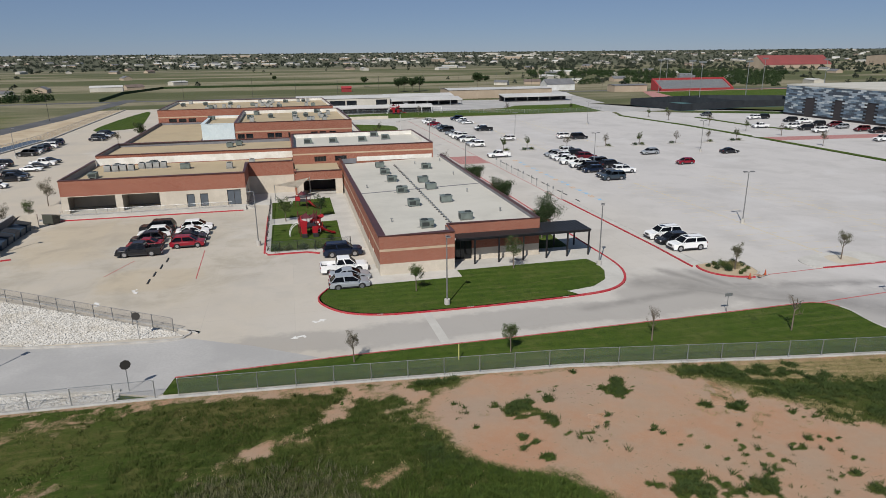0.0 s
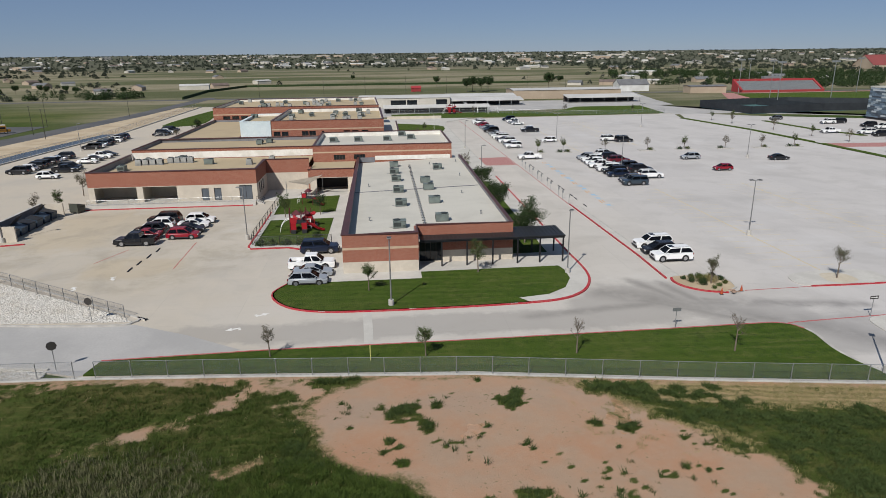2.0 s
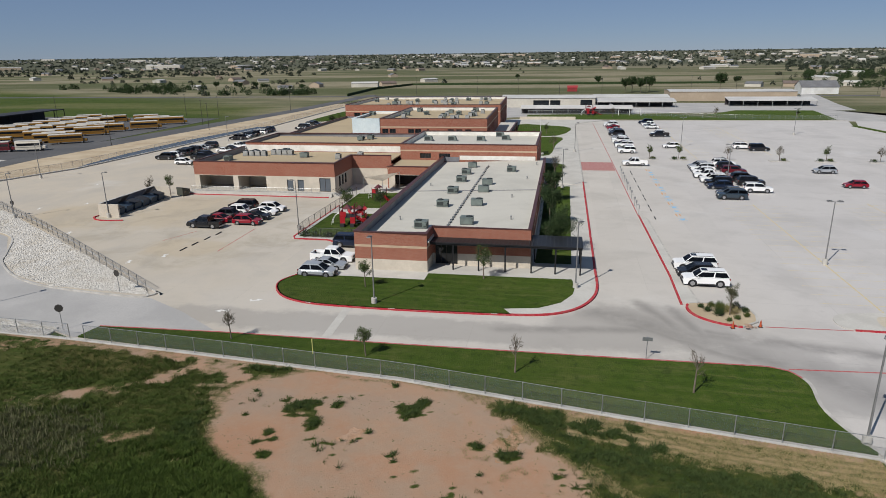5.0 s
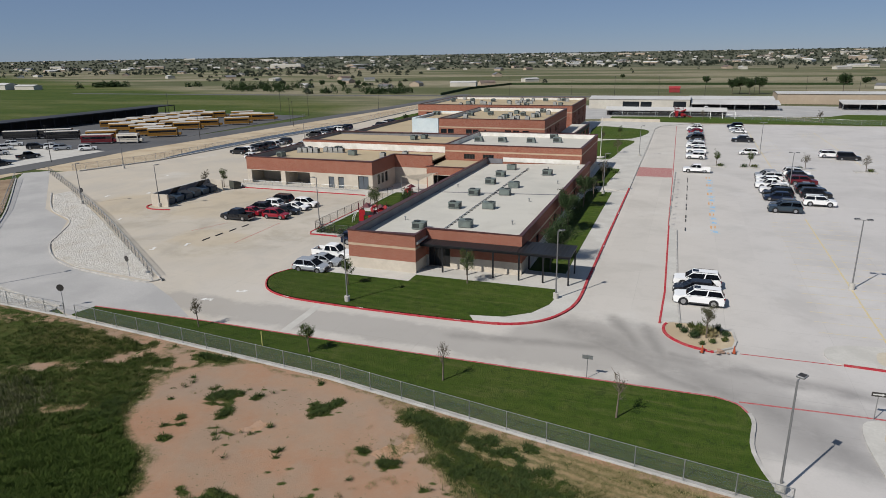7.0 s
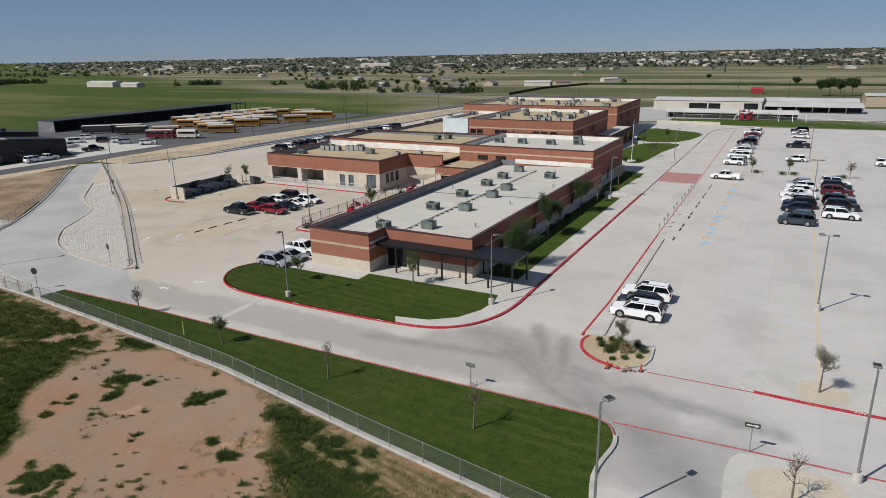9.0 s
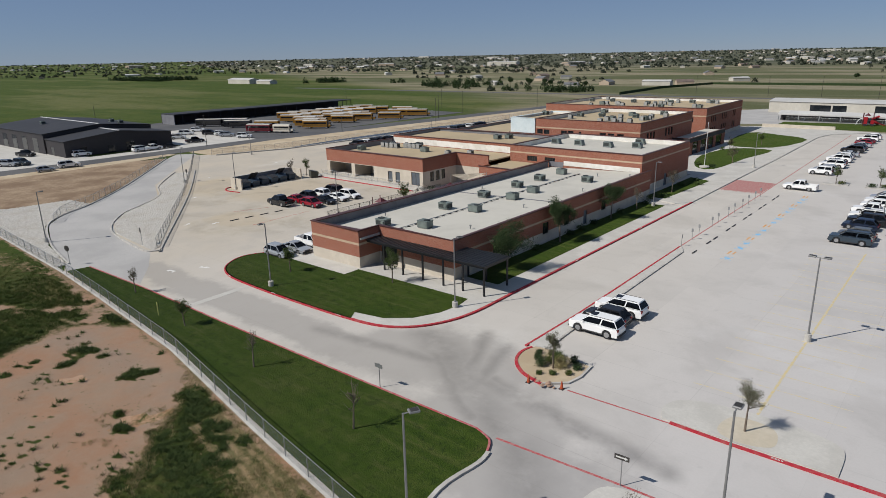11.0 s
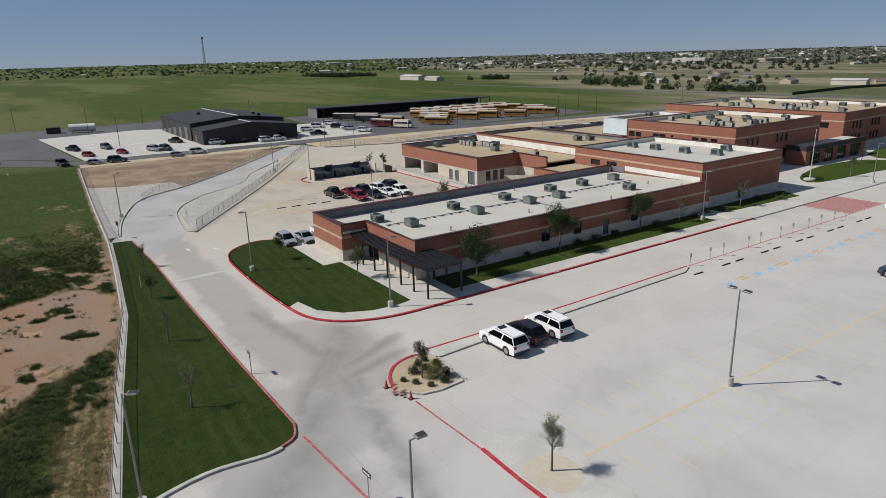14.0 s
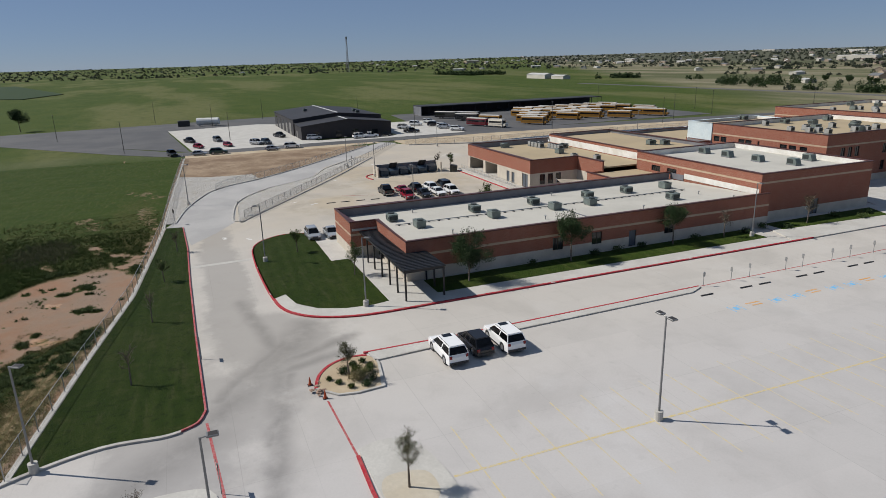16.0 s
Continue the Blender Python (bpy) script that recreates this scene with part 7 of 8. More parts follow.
weed_rnd = random.Random(12)
for cx, cy, r, n in SPECKLED:
    CLUMPS += [(cx + weed_rnd.gauss(0, 0.55) * r, cy + weed_rnd.gauss(0, 0.55) * r, weed_rnd.uniform(0.07, 0.17)) for _ in range(int(0.8 * n))]
NEARBY = {}
for cx, cy, r in CLUMPS:
    for gx in range(int((cx - 1.6 * r) // 2), int((cx + 1.6 * r) // 2) + 1):
        for gy in range(int((cy - 1.6 * r) // 2), int((cy + 1.6 * r) // 2) + 1):
            NEARBY.setdefault((gx, gy), []).append((cx, cy, r))


def edge_distance(x, y, poly):
    best = 1e9
    for (ax, ay), (bx, by) in zip(poly, poly[1:] + poly[:1]):
        dx, dy = bx - ax, by - ay
        t = max(0, min(1, ((x - ax) * dx + (y - ay) * dy) / (dx * dx + dy * dy)))
        best = min(best, math.hypot(x - ax - t * dx, y - ay - t * dy))
    return best if inside(x, y, poly) else -best


def off_line(x, y, a, c):
    dx, dy = c[0] - a[0], c[1] - a[1]
    t = max(0, min(1, ((x - a[0]) * dx + (y - a[1]) * dy) / (dx * dx + dy * dy)))
    return math.hypot(x - a[0] - t * dx, y - a[1] - t * dy)


def growth(x, y):
    """1 where weeds are thick, 0 on bare earth."""
    n = noise.fractal((x * 0.28, y * 0.34, 3.1), 1.0, 2.1, 5)
    n2 = noise.fractal((x * 1.1, y * 1.2, 7.7), 1.0, 2.1, 4)
    d = edge_distance(x, y, BARE) if 0 < x < 60 and y > 5 else -20
    g = 0.92 + 0.3 * n2 + 0.12 * n - max(0.0, min(1.0, (d + 0.8 + 1.1 * n + 0.5 * n2) / 1.9))
    for a, c, r, deep in WORN:
        q = off_line(x, y, a, c) / r + 1.5 * n + 1.1 * n2
        if q < 2.0:
            g -= deep * min(1.0, 2.0 - q)
    for cx, cy, r in NEARBY.get((int(x // 2), int(y // 2)), ()):
        q = math.hypot(x - cx, (y - cy)) / (0.85 * r) + 1.0 * n2 + 0.3 * n
        if q < 1:
            g = max(g, 1.15 - 0.4 * q)
    for a, c, r in BANDS:
        if min(a[0], c[0]) - 4 < x < max(a[0], c[0]) + 4:
            q = off_line(x, y, a, c) / r + 0.7 * n2 + 0.4 * n
            if q < 1:
                g = max(g, 1.1 - 0.5 * q)
    gap = fence_y(x) - y
    if gap < 0.7 + 0.4 * n2:
        g = min(g, 0.25 + 0.3 * n)
    if x > 36.5 and gap < 3.6 + 0.6 * n and g < 0.95:
        g = min(g, 0.3 + 0.3 * n2)
    return max(0.0, min(1.2, g))


def fence_y(x):
    f = sorted(FENCE + [(-40, 50.2), (-98, 53.2), (75, 37.8)])
    for a, c in zip(f, f[1:]):
        if a[0] <= x <= c[0]:
            return a[1] + (c[1] - a[1]) * (x - a[0]) / (c[0] - a[0])
    return 37.8


NX, NY = 400, 130
gv, gf, gg = [], [], []
for i in range(NX + 1):
    x = -102 + 159 * i / NX
    top = fence_y(x) - 0.22
    for j in range(NY + 1):
        y = 2 + (top - 2) * (j / NY) ** 0.8
        g = growth(x, y)
        lump = 0.10 * noise.fractal((x * 0.2, y * 0.2, 1.0), 1.0, 2.0, 4) + 0.05 * max(0.0, g - 0.5)
        edge = min(1.0, (top - y) / 2, (y - 2) / 3, (x + 102) / 4, (57.001 - x) / 2)
        gv.append((x, y, -0.02 + lump * edge))
        gg.append(g)
for i in range(NX):
    for j in range(NY):
        a = i * (NY + 1) + j
        gf.append((a, a + NY + 1, a + NY + 2, a + 1))
me = bpy.data.meshes.new("near_field")
me.from_pydata(gv, [], gf)
me.attributes.new("growth", "FLOAT", "POINT").data.foreach_set("value", gg)
me.polygons.foreach_set("use_smooth", [True] * len(gf))


def near_field_material():
    mat, nt, b, pos = fresh("weedy_red_earth", 0.95)
    at_ = nt.nodes.new("ShaderNodeAttribute")
    at_.attribute_name = "growth"
    n1 = noise_node(nt, pos, 0.35, 6, 0.65)
    n2 = noise_node(nt, pos, 1.6, 8, 0.72)
    n3 = noise_node(nt, pos, 9.0, 5, 0.7)
    fac = math_node(nt, "ADD", at_.outputs["Fac"], math_node(nt, "MULTIPLY", math_node(nt, "SUBTRACT", n2, 0.5), 1.5))
    fac = ramp_node(nt, fac, 0.22, 0.68)
    earth = mix_node(nt, ramp_node(nt, n1, 0.35, 0.65), (0.315, 0.2, 0.132, 1), (0.29, 0.206, 0.145, 1))
    red = math_node(nt, "MAXIMUM", ramp_node(nt, noise_node(nt, pos, 0.16, 4, 0.55), 0.5, 0.7), blob(nt, pos, 14, 35.6, 3.5, 2.2, 0.3, 0.3, 0.8))
    earth = mix_node(nt, math_node(nt, "MULTIPLY", red, 0.7), earth, (0.32, 0.175, 0.105, 1))
    grey = max_of(nt, [blob(nt, pos, 12.5, 41.2, 3.2, 2.0, 0.4, 0.3, 0.9), blob(nt, pos, 22, 41.8, 6, 1.8, 0.4, 0.3, 0.9), math_node(nt, "MULTIPLY", ramp_node(nt, noise_node(nt, pos, 0.11, 5, 0.62, 0.5), 0.54, 0.68), 0.7)])
    earth = mix_node(nt, math_node(nt, "MULTIPLY", grey, 0.28), earth, (0.255, 0.22, 0.185, 1))
    earth = mix_node(nt, math_node(nt, "MULTIPLY", ramp_node(nt, n2, 0.42, 0.7), 0.35), earth, (0.33, 0.245, 0.175, 1))
    earth = mix_node(nt, math_node(nt, "MULTIPLY", ramp_node(nt, n3, 0.55, 0.78), 0.45), earth, (0.17, 0.118, 0.075, 1))
    speck = math_node(nt, "MULTIPLY", ramp_node(nt, noise_node(nt, pos, 3.2, 4, 0.6), 0.6, 0.68), ramp_node(nt, noise_node(nt, pos, 0.3, 4, 0.6), 0.48, 0.62))
    earth = mix_node(nt, math_node(nt, "MULTIPLY", speck, 0.75), earth, (0.075, 0.08, 0.03, 1))
    sep = nt.nodes.new("ShaderNodeSeparateXYZ")
    nt.links.new(pos, sep.inputs[0])
    # mown stubble in rows along the fence
    off = math_node(nt, "ADD", math_node(nt, "ADD", sep.outputs[1], math_node(nt, "MULTIPLY", sep.outputs[0], 0.1515)), math_node(nt, "MULTIPLY", n1, 0.6))
    strip_ = math_node(nt, "MULTIPLY", ramp_node(nt, off, 45.0, 46.0), math_node(nt, "MULTIPLY", ramp_node(nt, math_node(nt, "MULTIPLY", off, -1.0), -48.9, -48.5), ramp_node(nt, sep.outputs[0], 34, 38)))
    row_ = math_node(nt, "ADD", math_node(nt, "MULTIPLY", math_node(nt, "SINE", math_node(nt, "MULTIPLY", off, 9.0)), 0.12), n2)
    tan = mix_node(nt, ramp_node(nt, row_, 0.4, 0.62), (0.29, 0.215, 0.12, 1), (0.115, 0.11, 0.045, 1))
    earth = mix_node(nt, math_node(nt, "MULTIPLY", strip_, 0.85), earth, tan)
    thin = math_node(nt, "MULTIPLY", ramp_node(nt, at_.outputs["Fac"], 0.1, 0.35), ramp_node(nt, noise_node(nt, pos, 2.6, 6, 0.7), 0.4, 0.62))
    earth = mix_node(nt, math_node(nt, "MULTIPLY", thin, 0.75), earth, (0.125, 0.108, 0.048, 1))
    grass = mix_node(nt, ramp_node(nt, n2, 0.35, 0.65), (0.031, 0.053, 0.008, 1), (0.058, 0.072, 0.016, 1))
    grass = mix_node(nt, math_node(nt, "MULTIPLY", ramp_node(nt, n1, 0.48, 0.68), 0.6), grass, (0.095, 0.085, 0.03, 1))
    grass = mix_node(nt, math_node(nt, "MULTIPLY", ramp_node(nt, noise_node(nt, pos, 0.13, 5, 0.6), 0.5, 0.68), 0.7), grass, (0.022, 0.04, 0.007, 1))
    brown = math_node(nt, "MAXIMUM", blob(nt, pos, -4, 45.3, 9, 2.6, 0.4, 0.25, 0.9), blob(nt, pos, -26, 44, 12, 3.5, 0.4, 0.2, 0.9))
    grass = mix_node(nt, math_node(nt, "MULTIPLY", brown, 0.55), grass, (0.115, 0.085, 0.035, 1))
    weedy = blob(nt, pos, -3, 33.3, 6.5, 3.4, 0.4, 0.25, 0.9)
    grass = mix_node(nt, math_node(nt, "MULTIPLY", weedy, 0.6), grass, (0.085, 0.08, 0.045, 1))
    grass = mix_node(nt, ramp_node(nt, n3, 0.42, 0.7), grass, (0.024, 0.037, 0.009, 1))
    lay = nt.nodes.new("ShaderNodeMapping")
    lay.inputs["Rotation"].default_value = (0, 0, 0.5)
    lay.inputs["Scale"].default_value = (0.35, 1.5, 1)
    nt.links.new(pos, lay.inputs["Vector"])
    streak = noise_node(nt, lay.outputs[0], 1.0, 7, 0.68, 0.4)
    grass = mix_node(nt, math_node(nt, "MULTIPLY", ramp_node(nt, streak, 0.5, 0.68), 0.65), grass, (0.12, 0.105, 0.04, 1))
    grass = mix_node(nt, math_node(nt, "MULTIPLY", ramp_node(nt, streak, 0.48, 0.34), 0.6), grass, (0.016, 0.029, 0.006, 1))
    lush = math_node(nt, "MULTIPLY", ramp_node(nt, math_node(nt, "MULTIPLY", sep.outputs[0], -1.0), 0, 30), 0.7)
    grass = mix_node(nt, math_node(nt, "MULTIPLY", lush, ramp_node(nt, n2, 0.75, 0.35)), grass, (0.042, 0.076, 0.008, 1))
    nt.links.new(mix_node(nt, fac, earth, grass), b.inputs["Base Color"])
    b.inputs["Diffuse Roughness"].default_value = 0.3
    add_bump(nt, b, n3, 0.6, 0.07)
    return mat


me.materials.append(near_field_material())
tagged(new("rough_field", me), "rough field of weeds and bare red earth", "field", kind="structure")


def tufts(name, label, mat, count, seed, lo, hi, h0, h1, blades, width, region, lean=0.5, oval=None):
    """Grass and weeds rooted where the field grows thick enough."""
    r = random.Random(seed)
    vs, fs = [], []
    made = tries = 0
    while made < count and tries < count * 12:
        tries += 1
        x, y = r.uniform(region[0], region[1]), r.uniform(region[2], region[3])
        if y > fence_y(x) - 0.3:
            continue
        if oval and math.hypot((x - oval[0]) / oval[2], (y - oval[1]) / oval[3]) > r.uniform(0.3, 1.0) + 0.4 * noise.noise((x * 0.4, y * 0.4, 2.0)):
            continue
        g = growth(x, y)
        if not lo <= g <= hi or r.random() > 0.25 + g or (x < 0 and r.random() > (x + 30) / 30):
            continue
        made += 1
        h = r.uniform(h0, h1) * (0.6 + 0.5 * g)
        for k in range(blades):
            a = r.uniform(0, 6.283)
            bx, by = x + r.gauss(0, 0.09), y + r.gauss(0, 0.09)
            tx, ty = bx + math.cos(a) * h * lean * r.random(), by + math.sin(a) * h * lean * r.random()
            px, py = -math.sin(a) * width, math.cos(a) * width
            o = len(vs)
            vs += [(bx - px, by - py, -0.03), (bx + px, by + py, -0.03), (tx + px * 0.7, ty + py * 0.7, h * 0.75), (tx * 1.3 - bx * 0.3, ty * 1.3 - by * 0.3, h)]
            fs += [(o, o + 1, o + 2), (o, o + 2, o + 3)]
    me = bpy.data.meshes.new(name)
    me.from_pydata(vs, [], fs)
    me.materials.append(mat)
    return tagged(new(name, me), label, "grass", kind="stuff")


tufts("field_grass", "green grass and weeds in the rough field", M["weed"], 22000, 1, 0.5, 0.99, 0.07, 0.24, 8, 0.014, (-26, 57, 14, 50), 1.2)
tufts("dry_grass", "dry straw-coloured stems in the rough field", M["straw"], 3800, 2, 0.2, 0.7, 0.06, 0.2, 5, 0.014, (-30, 57, 12, 50), 0.9)
tufts("stubble", "dry tan stubble beside the fence", M["straw"], 6000, 5, 0.05, 0.75, 0.04, 0.13, 5, 0.016, (28, 57, 33, 47), 1.0)
tufts("broad_weeds", "thick dark green weeds in the rough field", M["leaf_bush"], 8000, 3, 0.94, 2, 0.08, 0.25, 16, 0.022, (8, 57, 14, 48), 1.9)
tufts("lush_weeds", "tall lush green weeds at the edge of the bare earth", M["lush"], 5000, 6, 0.8, 2, 0.1, 0.34, 14, 0.022, (3, 22, 18, 36.5), 1.1, (12.5, 29.5, 9, 7))
tufts("grey_weeds", "tall grey-green and brown weeds in the rough field", M["grey_weed"], 900, 7, 0.6, 2, 0.2, 0.55, 9, 0.02, (-11, 5, 27, 38), 0.7, (-3, 33, 8, 5))
tufts("tall_grass", "darker taller grass in the rough field", M["weed_dark"], 6000, 8, 0.9, 2, 0.1, 0.3, 11, 0.014, (-12, 12, 20, 47), 1.1)

# ---- service yard, play court ----
pen = thing("bin_enclosure", "grey block wall enclosure with white end wall", "bin enclosure")
part("back_wall", boxes((-42.2, 94.2, 0, -41.9, 109.0, 2.3)), M["grey_wall"], pen)
part("end_wall", boxes((-42.2, 93.7, 0, -38.4, 94.0, 2.3)), M["stone"], pen, "cream end wall")
part("end_wall", boxes((-42.2, 109.1, 0, -38.6, 109.4, 2.3)), M["stone"], pen, "cream end wall")
part("coping", boxes((-42.3, 94.1, 2.3, -41.8, 109.1, 2.38)), M["kerb"], pen)
bin_blue = material("dark_blue_painted_steel", (0.04, 0.065, 0.1), 0.5, 0.2, second=(0.05, 0.075, 0.105), scale=0.8)


def dumpster(m, mat, label, lift=0.25):
    d = thing("dumpster", label, "dumpster", m, "dumpsters")
    bm = bmesh.new()
    pts = [(-0.85, 0.15), (0.7, 0.15), (0.9, 1.2), (-0.85, 1.65)]
    a = [bm.verts.new((x, -0.9, z)) for x, z in pts]
    b = [bm.verts.new((x, 0.9, z)) for x, z in pts]
    bm.faces.new(a)
    bm.faces.new(b[::-1])
    for i in range(4):
        bm.faces.new((a[i], b[i], b[(i + 1) % 4], a[(i + 1) % 4]))
    bmesh.ops.recalc_face_normals(bm, faces=bm.faces[:])
    part("body", bm, mat, d)
    part("lid", boxes((-0.9, -0.92, 0.0, 0.95, -0.02, 0.05)), M["plastic"], d, m=T((-0.85, 0, 1.68)) @ Matrix.Rotation(lift, 4, "Y") @ T((0.85, 0, 0)))
    part("lid", boxes((-0.9, 0.02, 0.0, 0.95, 0.92, 0.05)), M["plastic"], d, m=T((-0.85, 0, 1.68)) @ Matrix.Rotation(lift, 4, "Y") @ T((0.85, 0, 0)))
    for s in (-1, 1):
        part("fork_pocket", boxes((-0.5, s * 0.98 - 0.08, 0.75, 0.5, s * 0.98 + 0.08, 0.95)), mat, d)
    for x in (-0.7, 0.6):
        for s in (-0.75, 0.75):
            part("caster", boxes((x - 0.08, s - 0.05, 0, x + 0.08, s + 0.05, 0.15)), M["plastic"], d)
    return d


shut = aloft = None
for i in range(6):
    m = T((-40.1, 95.6 + 2.35 * i, 0.002))
    if i in (0, 2, 3, 5):
        shut = copy_thing(shut, m) if shut else dumpster(m, bin_blue, "dark blue steel dumpster with shut lids")
    else:
        aloft = copy_thing(aloft, m) if aloft else dumpster(m, bin_blue, "dark blue steel dumpster with its lids thrown up", -0.75)
crate = material("olive_steel", (0.07, 0.075, 0.06), 0.6, 0.2, second=(0.09, 0.09, 0.07), scale=0.6)
dumpster(T((-37.6, 112.0, 0.002)) @ Matrix.Rotation(1.2, 4, "Z"), crate, "olive steel dumpster beside the service wing")
plat_red = paint("red_play_plastic", (0.34, 0.014, 0.02), 0.4)
plat_dark = paint("dark_maroon_play_metal", (0.09, 0.012, 0.016), 0.5)
plat_white = paint("white_play_plastic", (0.72, 0.72, 0.7), 0.4)


def climbing_frame(m, label, big=True):
    p = thing("climbing_frame", label, "play structure", m)
    xs, ys = ((-1.2, 1.2), (-1.0, 1.0))
    for x in xs:
        for y in ys:
            bm = bmesh.new()
            cyl(bm, x, y, 0, 3.4 if big else 2.6, 0.07)
            part("post", bm, plat_dark, p)
    part("platform", boxes((-1.2, -1.0, 1.3, 1.2, 1.0, 1.4)), M["plastic"], p)
    bm = bmesh.new()
    v = [bm.verts.new(q) for q in ((-0.9, -0.8, 2.6), (0.5, -0.8, 2.6), (0.5, 0.8, 2.6), (-0.9, 0.8, 2.6), (-0.2, 0, 3.3))]
    for f in ((0, 1, 4), (1, 2, 4), (2, 3, 4), (3, 0, 4), (3, 2, 1, 0)):
        bm.faces.new([v[i] for i in f])
    part("roof", bm, plat_dark, p)
    part("panel", boxes((-1.15, -1.06, 1.45, -0.2, -1.0, 2.3)), plat_red, p)
    part("panel", boxes((0.0, -1.06, 1.45, 0.7, -1.0, 1.95)), M["plastic"], p)
    part("panel", boxes((-1.26, -0.9, 1.45, -1.2, 0.9, 2.2)), plat_red, p)
    bm = bmesh.new()
    prev = None
    for k in range(9):
        t = k / 8
        c = Vector((1.3 + 2.6 * t, -0.6 - 0.6 * t, 1.4 - 1.25 * math.sin(t * math.pi / 2)))
        rowv = [bm.verts.new(c + Vector((0, w, h))) for w, h in ((-0.32, 0.22), (-0.28, 0), (0.28, 0), (0.32, 0.22))]
        if prev:
            for i in range(3):
                bm.faces.new((prev[i], prev[i + 1], rowv[i + 1], rowv[i]))
        prev = rowv
    bmesh.ops.solidify(bm, geom=bm.faces[:], thickness=0.05)
    part("slide", bm, plat_red, p)
    for s in (-0.5, 0.5):
        bm = bmesh.new()
        sweep(bm, [(-1.2 - 1.5 * math.sin(math.pi * k / 16), s, 1.9 * math.cos(math.pi * k / 16)) for k in range(9)], 0.045, 6)
        part("climber_rail", bm, plat_white, p)
    for k in range(6):
        a0 = math.pi * 0.5 * (k + 0.5) / 6
        bm = bmesh.new()
        tube(bm, (-1.2 - 1.5 * math.sin(a0), -0.5, 1.9 * math.cos(a0)), (-1.2 - 1.5 * math.sin(a0), 0.5, 1.9 * math.cos(a0)), 0.035)
        part("rung", bm, plat_white, p)
    if big:
        bm = bmesh.new()
        sweep(bm, [(1.6 + 0.8 * math.cos(0.4 * k), 1.4 + 0.8 * math.sin(0.4 * k), 2.3 - 0.13 * k) for k in range(17)], 0.3)
        part("spiral_tube", bm, plat_red, p)
        for x in (-0.7, 0.9):
            part("step", boxes((x - 0.35, -2.0, 0, x + 0.35, -1.1, 0.5)), M["plastic"], p)
            part("panel", boxes((x - 0.4, -1.4, 0.5, x + 0.4, -1.3, 1.5)), plat_red, p)
    return p


climbing_frame(at(2.4, 94.2, 0.16, 0.1), "red and white climbing frame with slides and tube")
climbing_frame(at(3.4, 96.6, 0.16, 1.8, 0.8), "red and white play tower beside the climbing frame")
climbing_frame(at(2.2, 112.6, 0.16, -0.4, 0.85), "small red and white climbing frame between the wings", False)
sail = thing("shade_sail", "cream shade sail on steel posts", "shade sail")
bm = bmesh.new()
v = [bm.verts.new(p) for p in ((-2.6, 118.5, 3.1), (3.8, 121.8, 3.6), (1.5, 117.5, 2.6), (0.8, 119.3, 2.85))]
for f in ((0, 3, 1), (1, 3, 2), (2, 3, 0)):
    bm.faces.new([v[i] for i in f])
bmesh.ops.solidify(bm, geom=bm.faces[:], thickness=0.02)
part("sail", bm, M["stone"], sail)
for x, y, h in ((-2.6, 118.5, 3.2), (3.8, 121.8, 3.7), (1.5, 117.5, 2.7)):
    bm = bmesh.new()
    cyl(bm, x, y, 0.1, h, 0.06)
    part("post", bm, M["galv"], sail)

# ---- depot and bus yard ----


def shed(name, label, x0, y0, x1, y1, eaves, ridge, wall, roof, doors=(), category="building", turn=0.0, axis="x"):
    """A gabled metal building; doors: (side, from, to, height)."""
    s = thing(name, label, category, T((x0, y0, 0)) @ Matrix.Rotation(turn, 4, "Z"))
    w, d = x1 - x0, y1 - y0
    bm = bmesh.new()
    if axis == "x":
        prof = [(0, 0), (d, 0), (d, eaves), (d / 2, ridge - 0.15), (0, eaves)]
        a, b = [bm.verts.new((0, p, z)) for p, z in prof], [bm.verts.new((w, p, z)) for p, z in prof]
    else:
        prof = [(0, 0), (w, 0), (w, eaves), (w / 2, ridge - 0.15), (0, eaves)]
        a, b = [bm.verts.new((p, d, z)) for p, z in prof], [bm.verts.new((p, 0, z)) for p, z in prof]
    bm.faces.new(a)
    bm.faces.new(b[::-1])
    for i in range(5):
        bm.faces.new((a[i], b[i], b[(i + 1) % 5], a[(i + 1) % 5]))
    bmesh.ops.recalc_face_normals(bm, faces=bm.faces[:])
    part("wall", bm, wall, s)
    o = 0.3
    for side in (0, 1):
        bm = bmesh.new()
        if axis == "x":
            ys = (-o, d / 2) if side == 0 else (d + o, d / 2)
            q = [(-o, ys[0], eaves - 0.02), (w + o, ys[0], eaves - 0.02), (w + o, ys[1], ridge), (-o, ys[1], ridge)]
        else:
            xs = (-o, w / 2) if side == 0 else (w + o, w / 2)
            q = [(xs[0], -o, eaves - 0.02), (xs[0], d + o, eaves - 0.02), (xs[1], d + o, ridge), (xs[1], -o, ridge)]
        hi = [bm.verts.new(p) for p in q]
        lo = [bm.verts.new((p[0], p[1], p[2] - 0.14)) for p in q]
        bm.faces.new(hi)
        bm.faces.new(lo[::-1])
        for i in range(4):
            bm.faces.new((hi[i], hi[(i + 1) % 4], lo[(i + 1) % 4], lo[i]))
        bmesh.ops.recalc_face_normals(bm, faces=bm.faces[:])
        part("roof", bm, roof, s)
    for side, u0, u1, h in doors:
        if side == "s":
            part("door", boxes((u0, -0.05, 0, u1, 0.02, h)), M["glass"], s)
        elif side == "e":
            part("door", boxes((w - 0.02, u0, 0, w + 0.05, u1, h)), M["glass"], s)
    return s


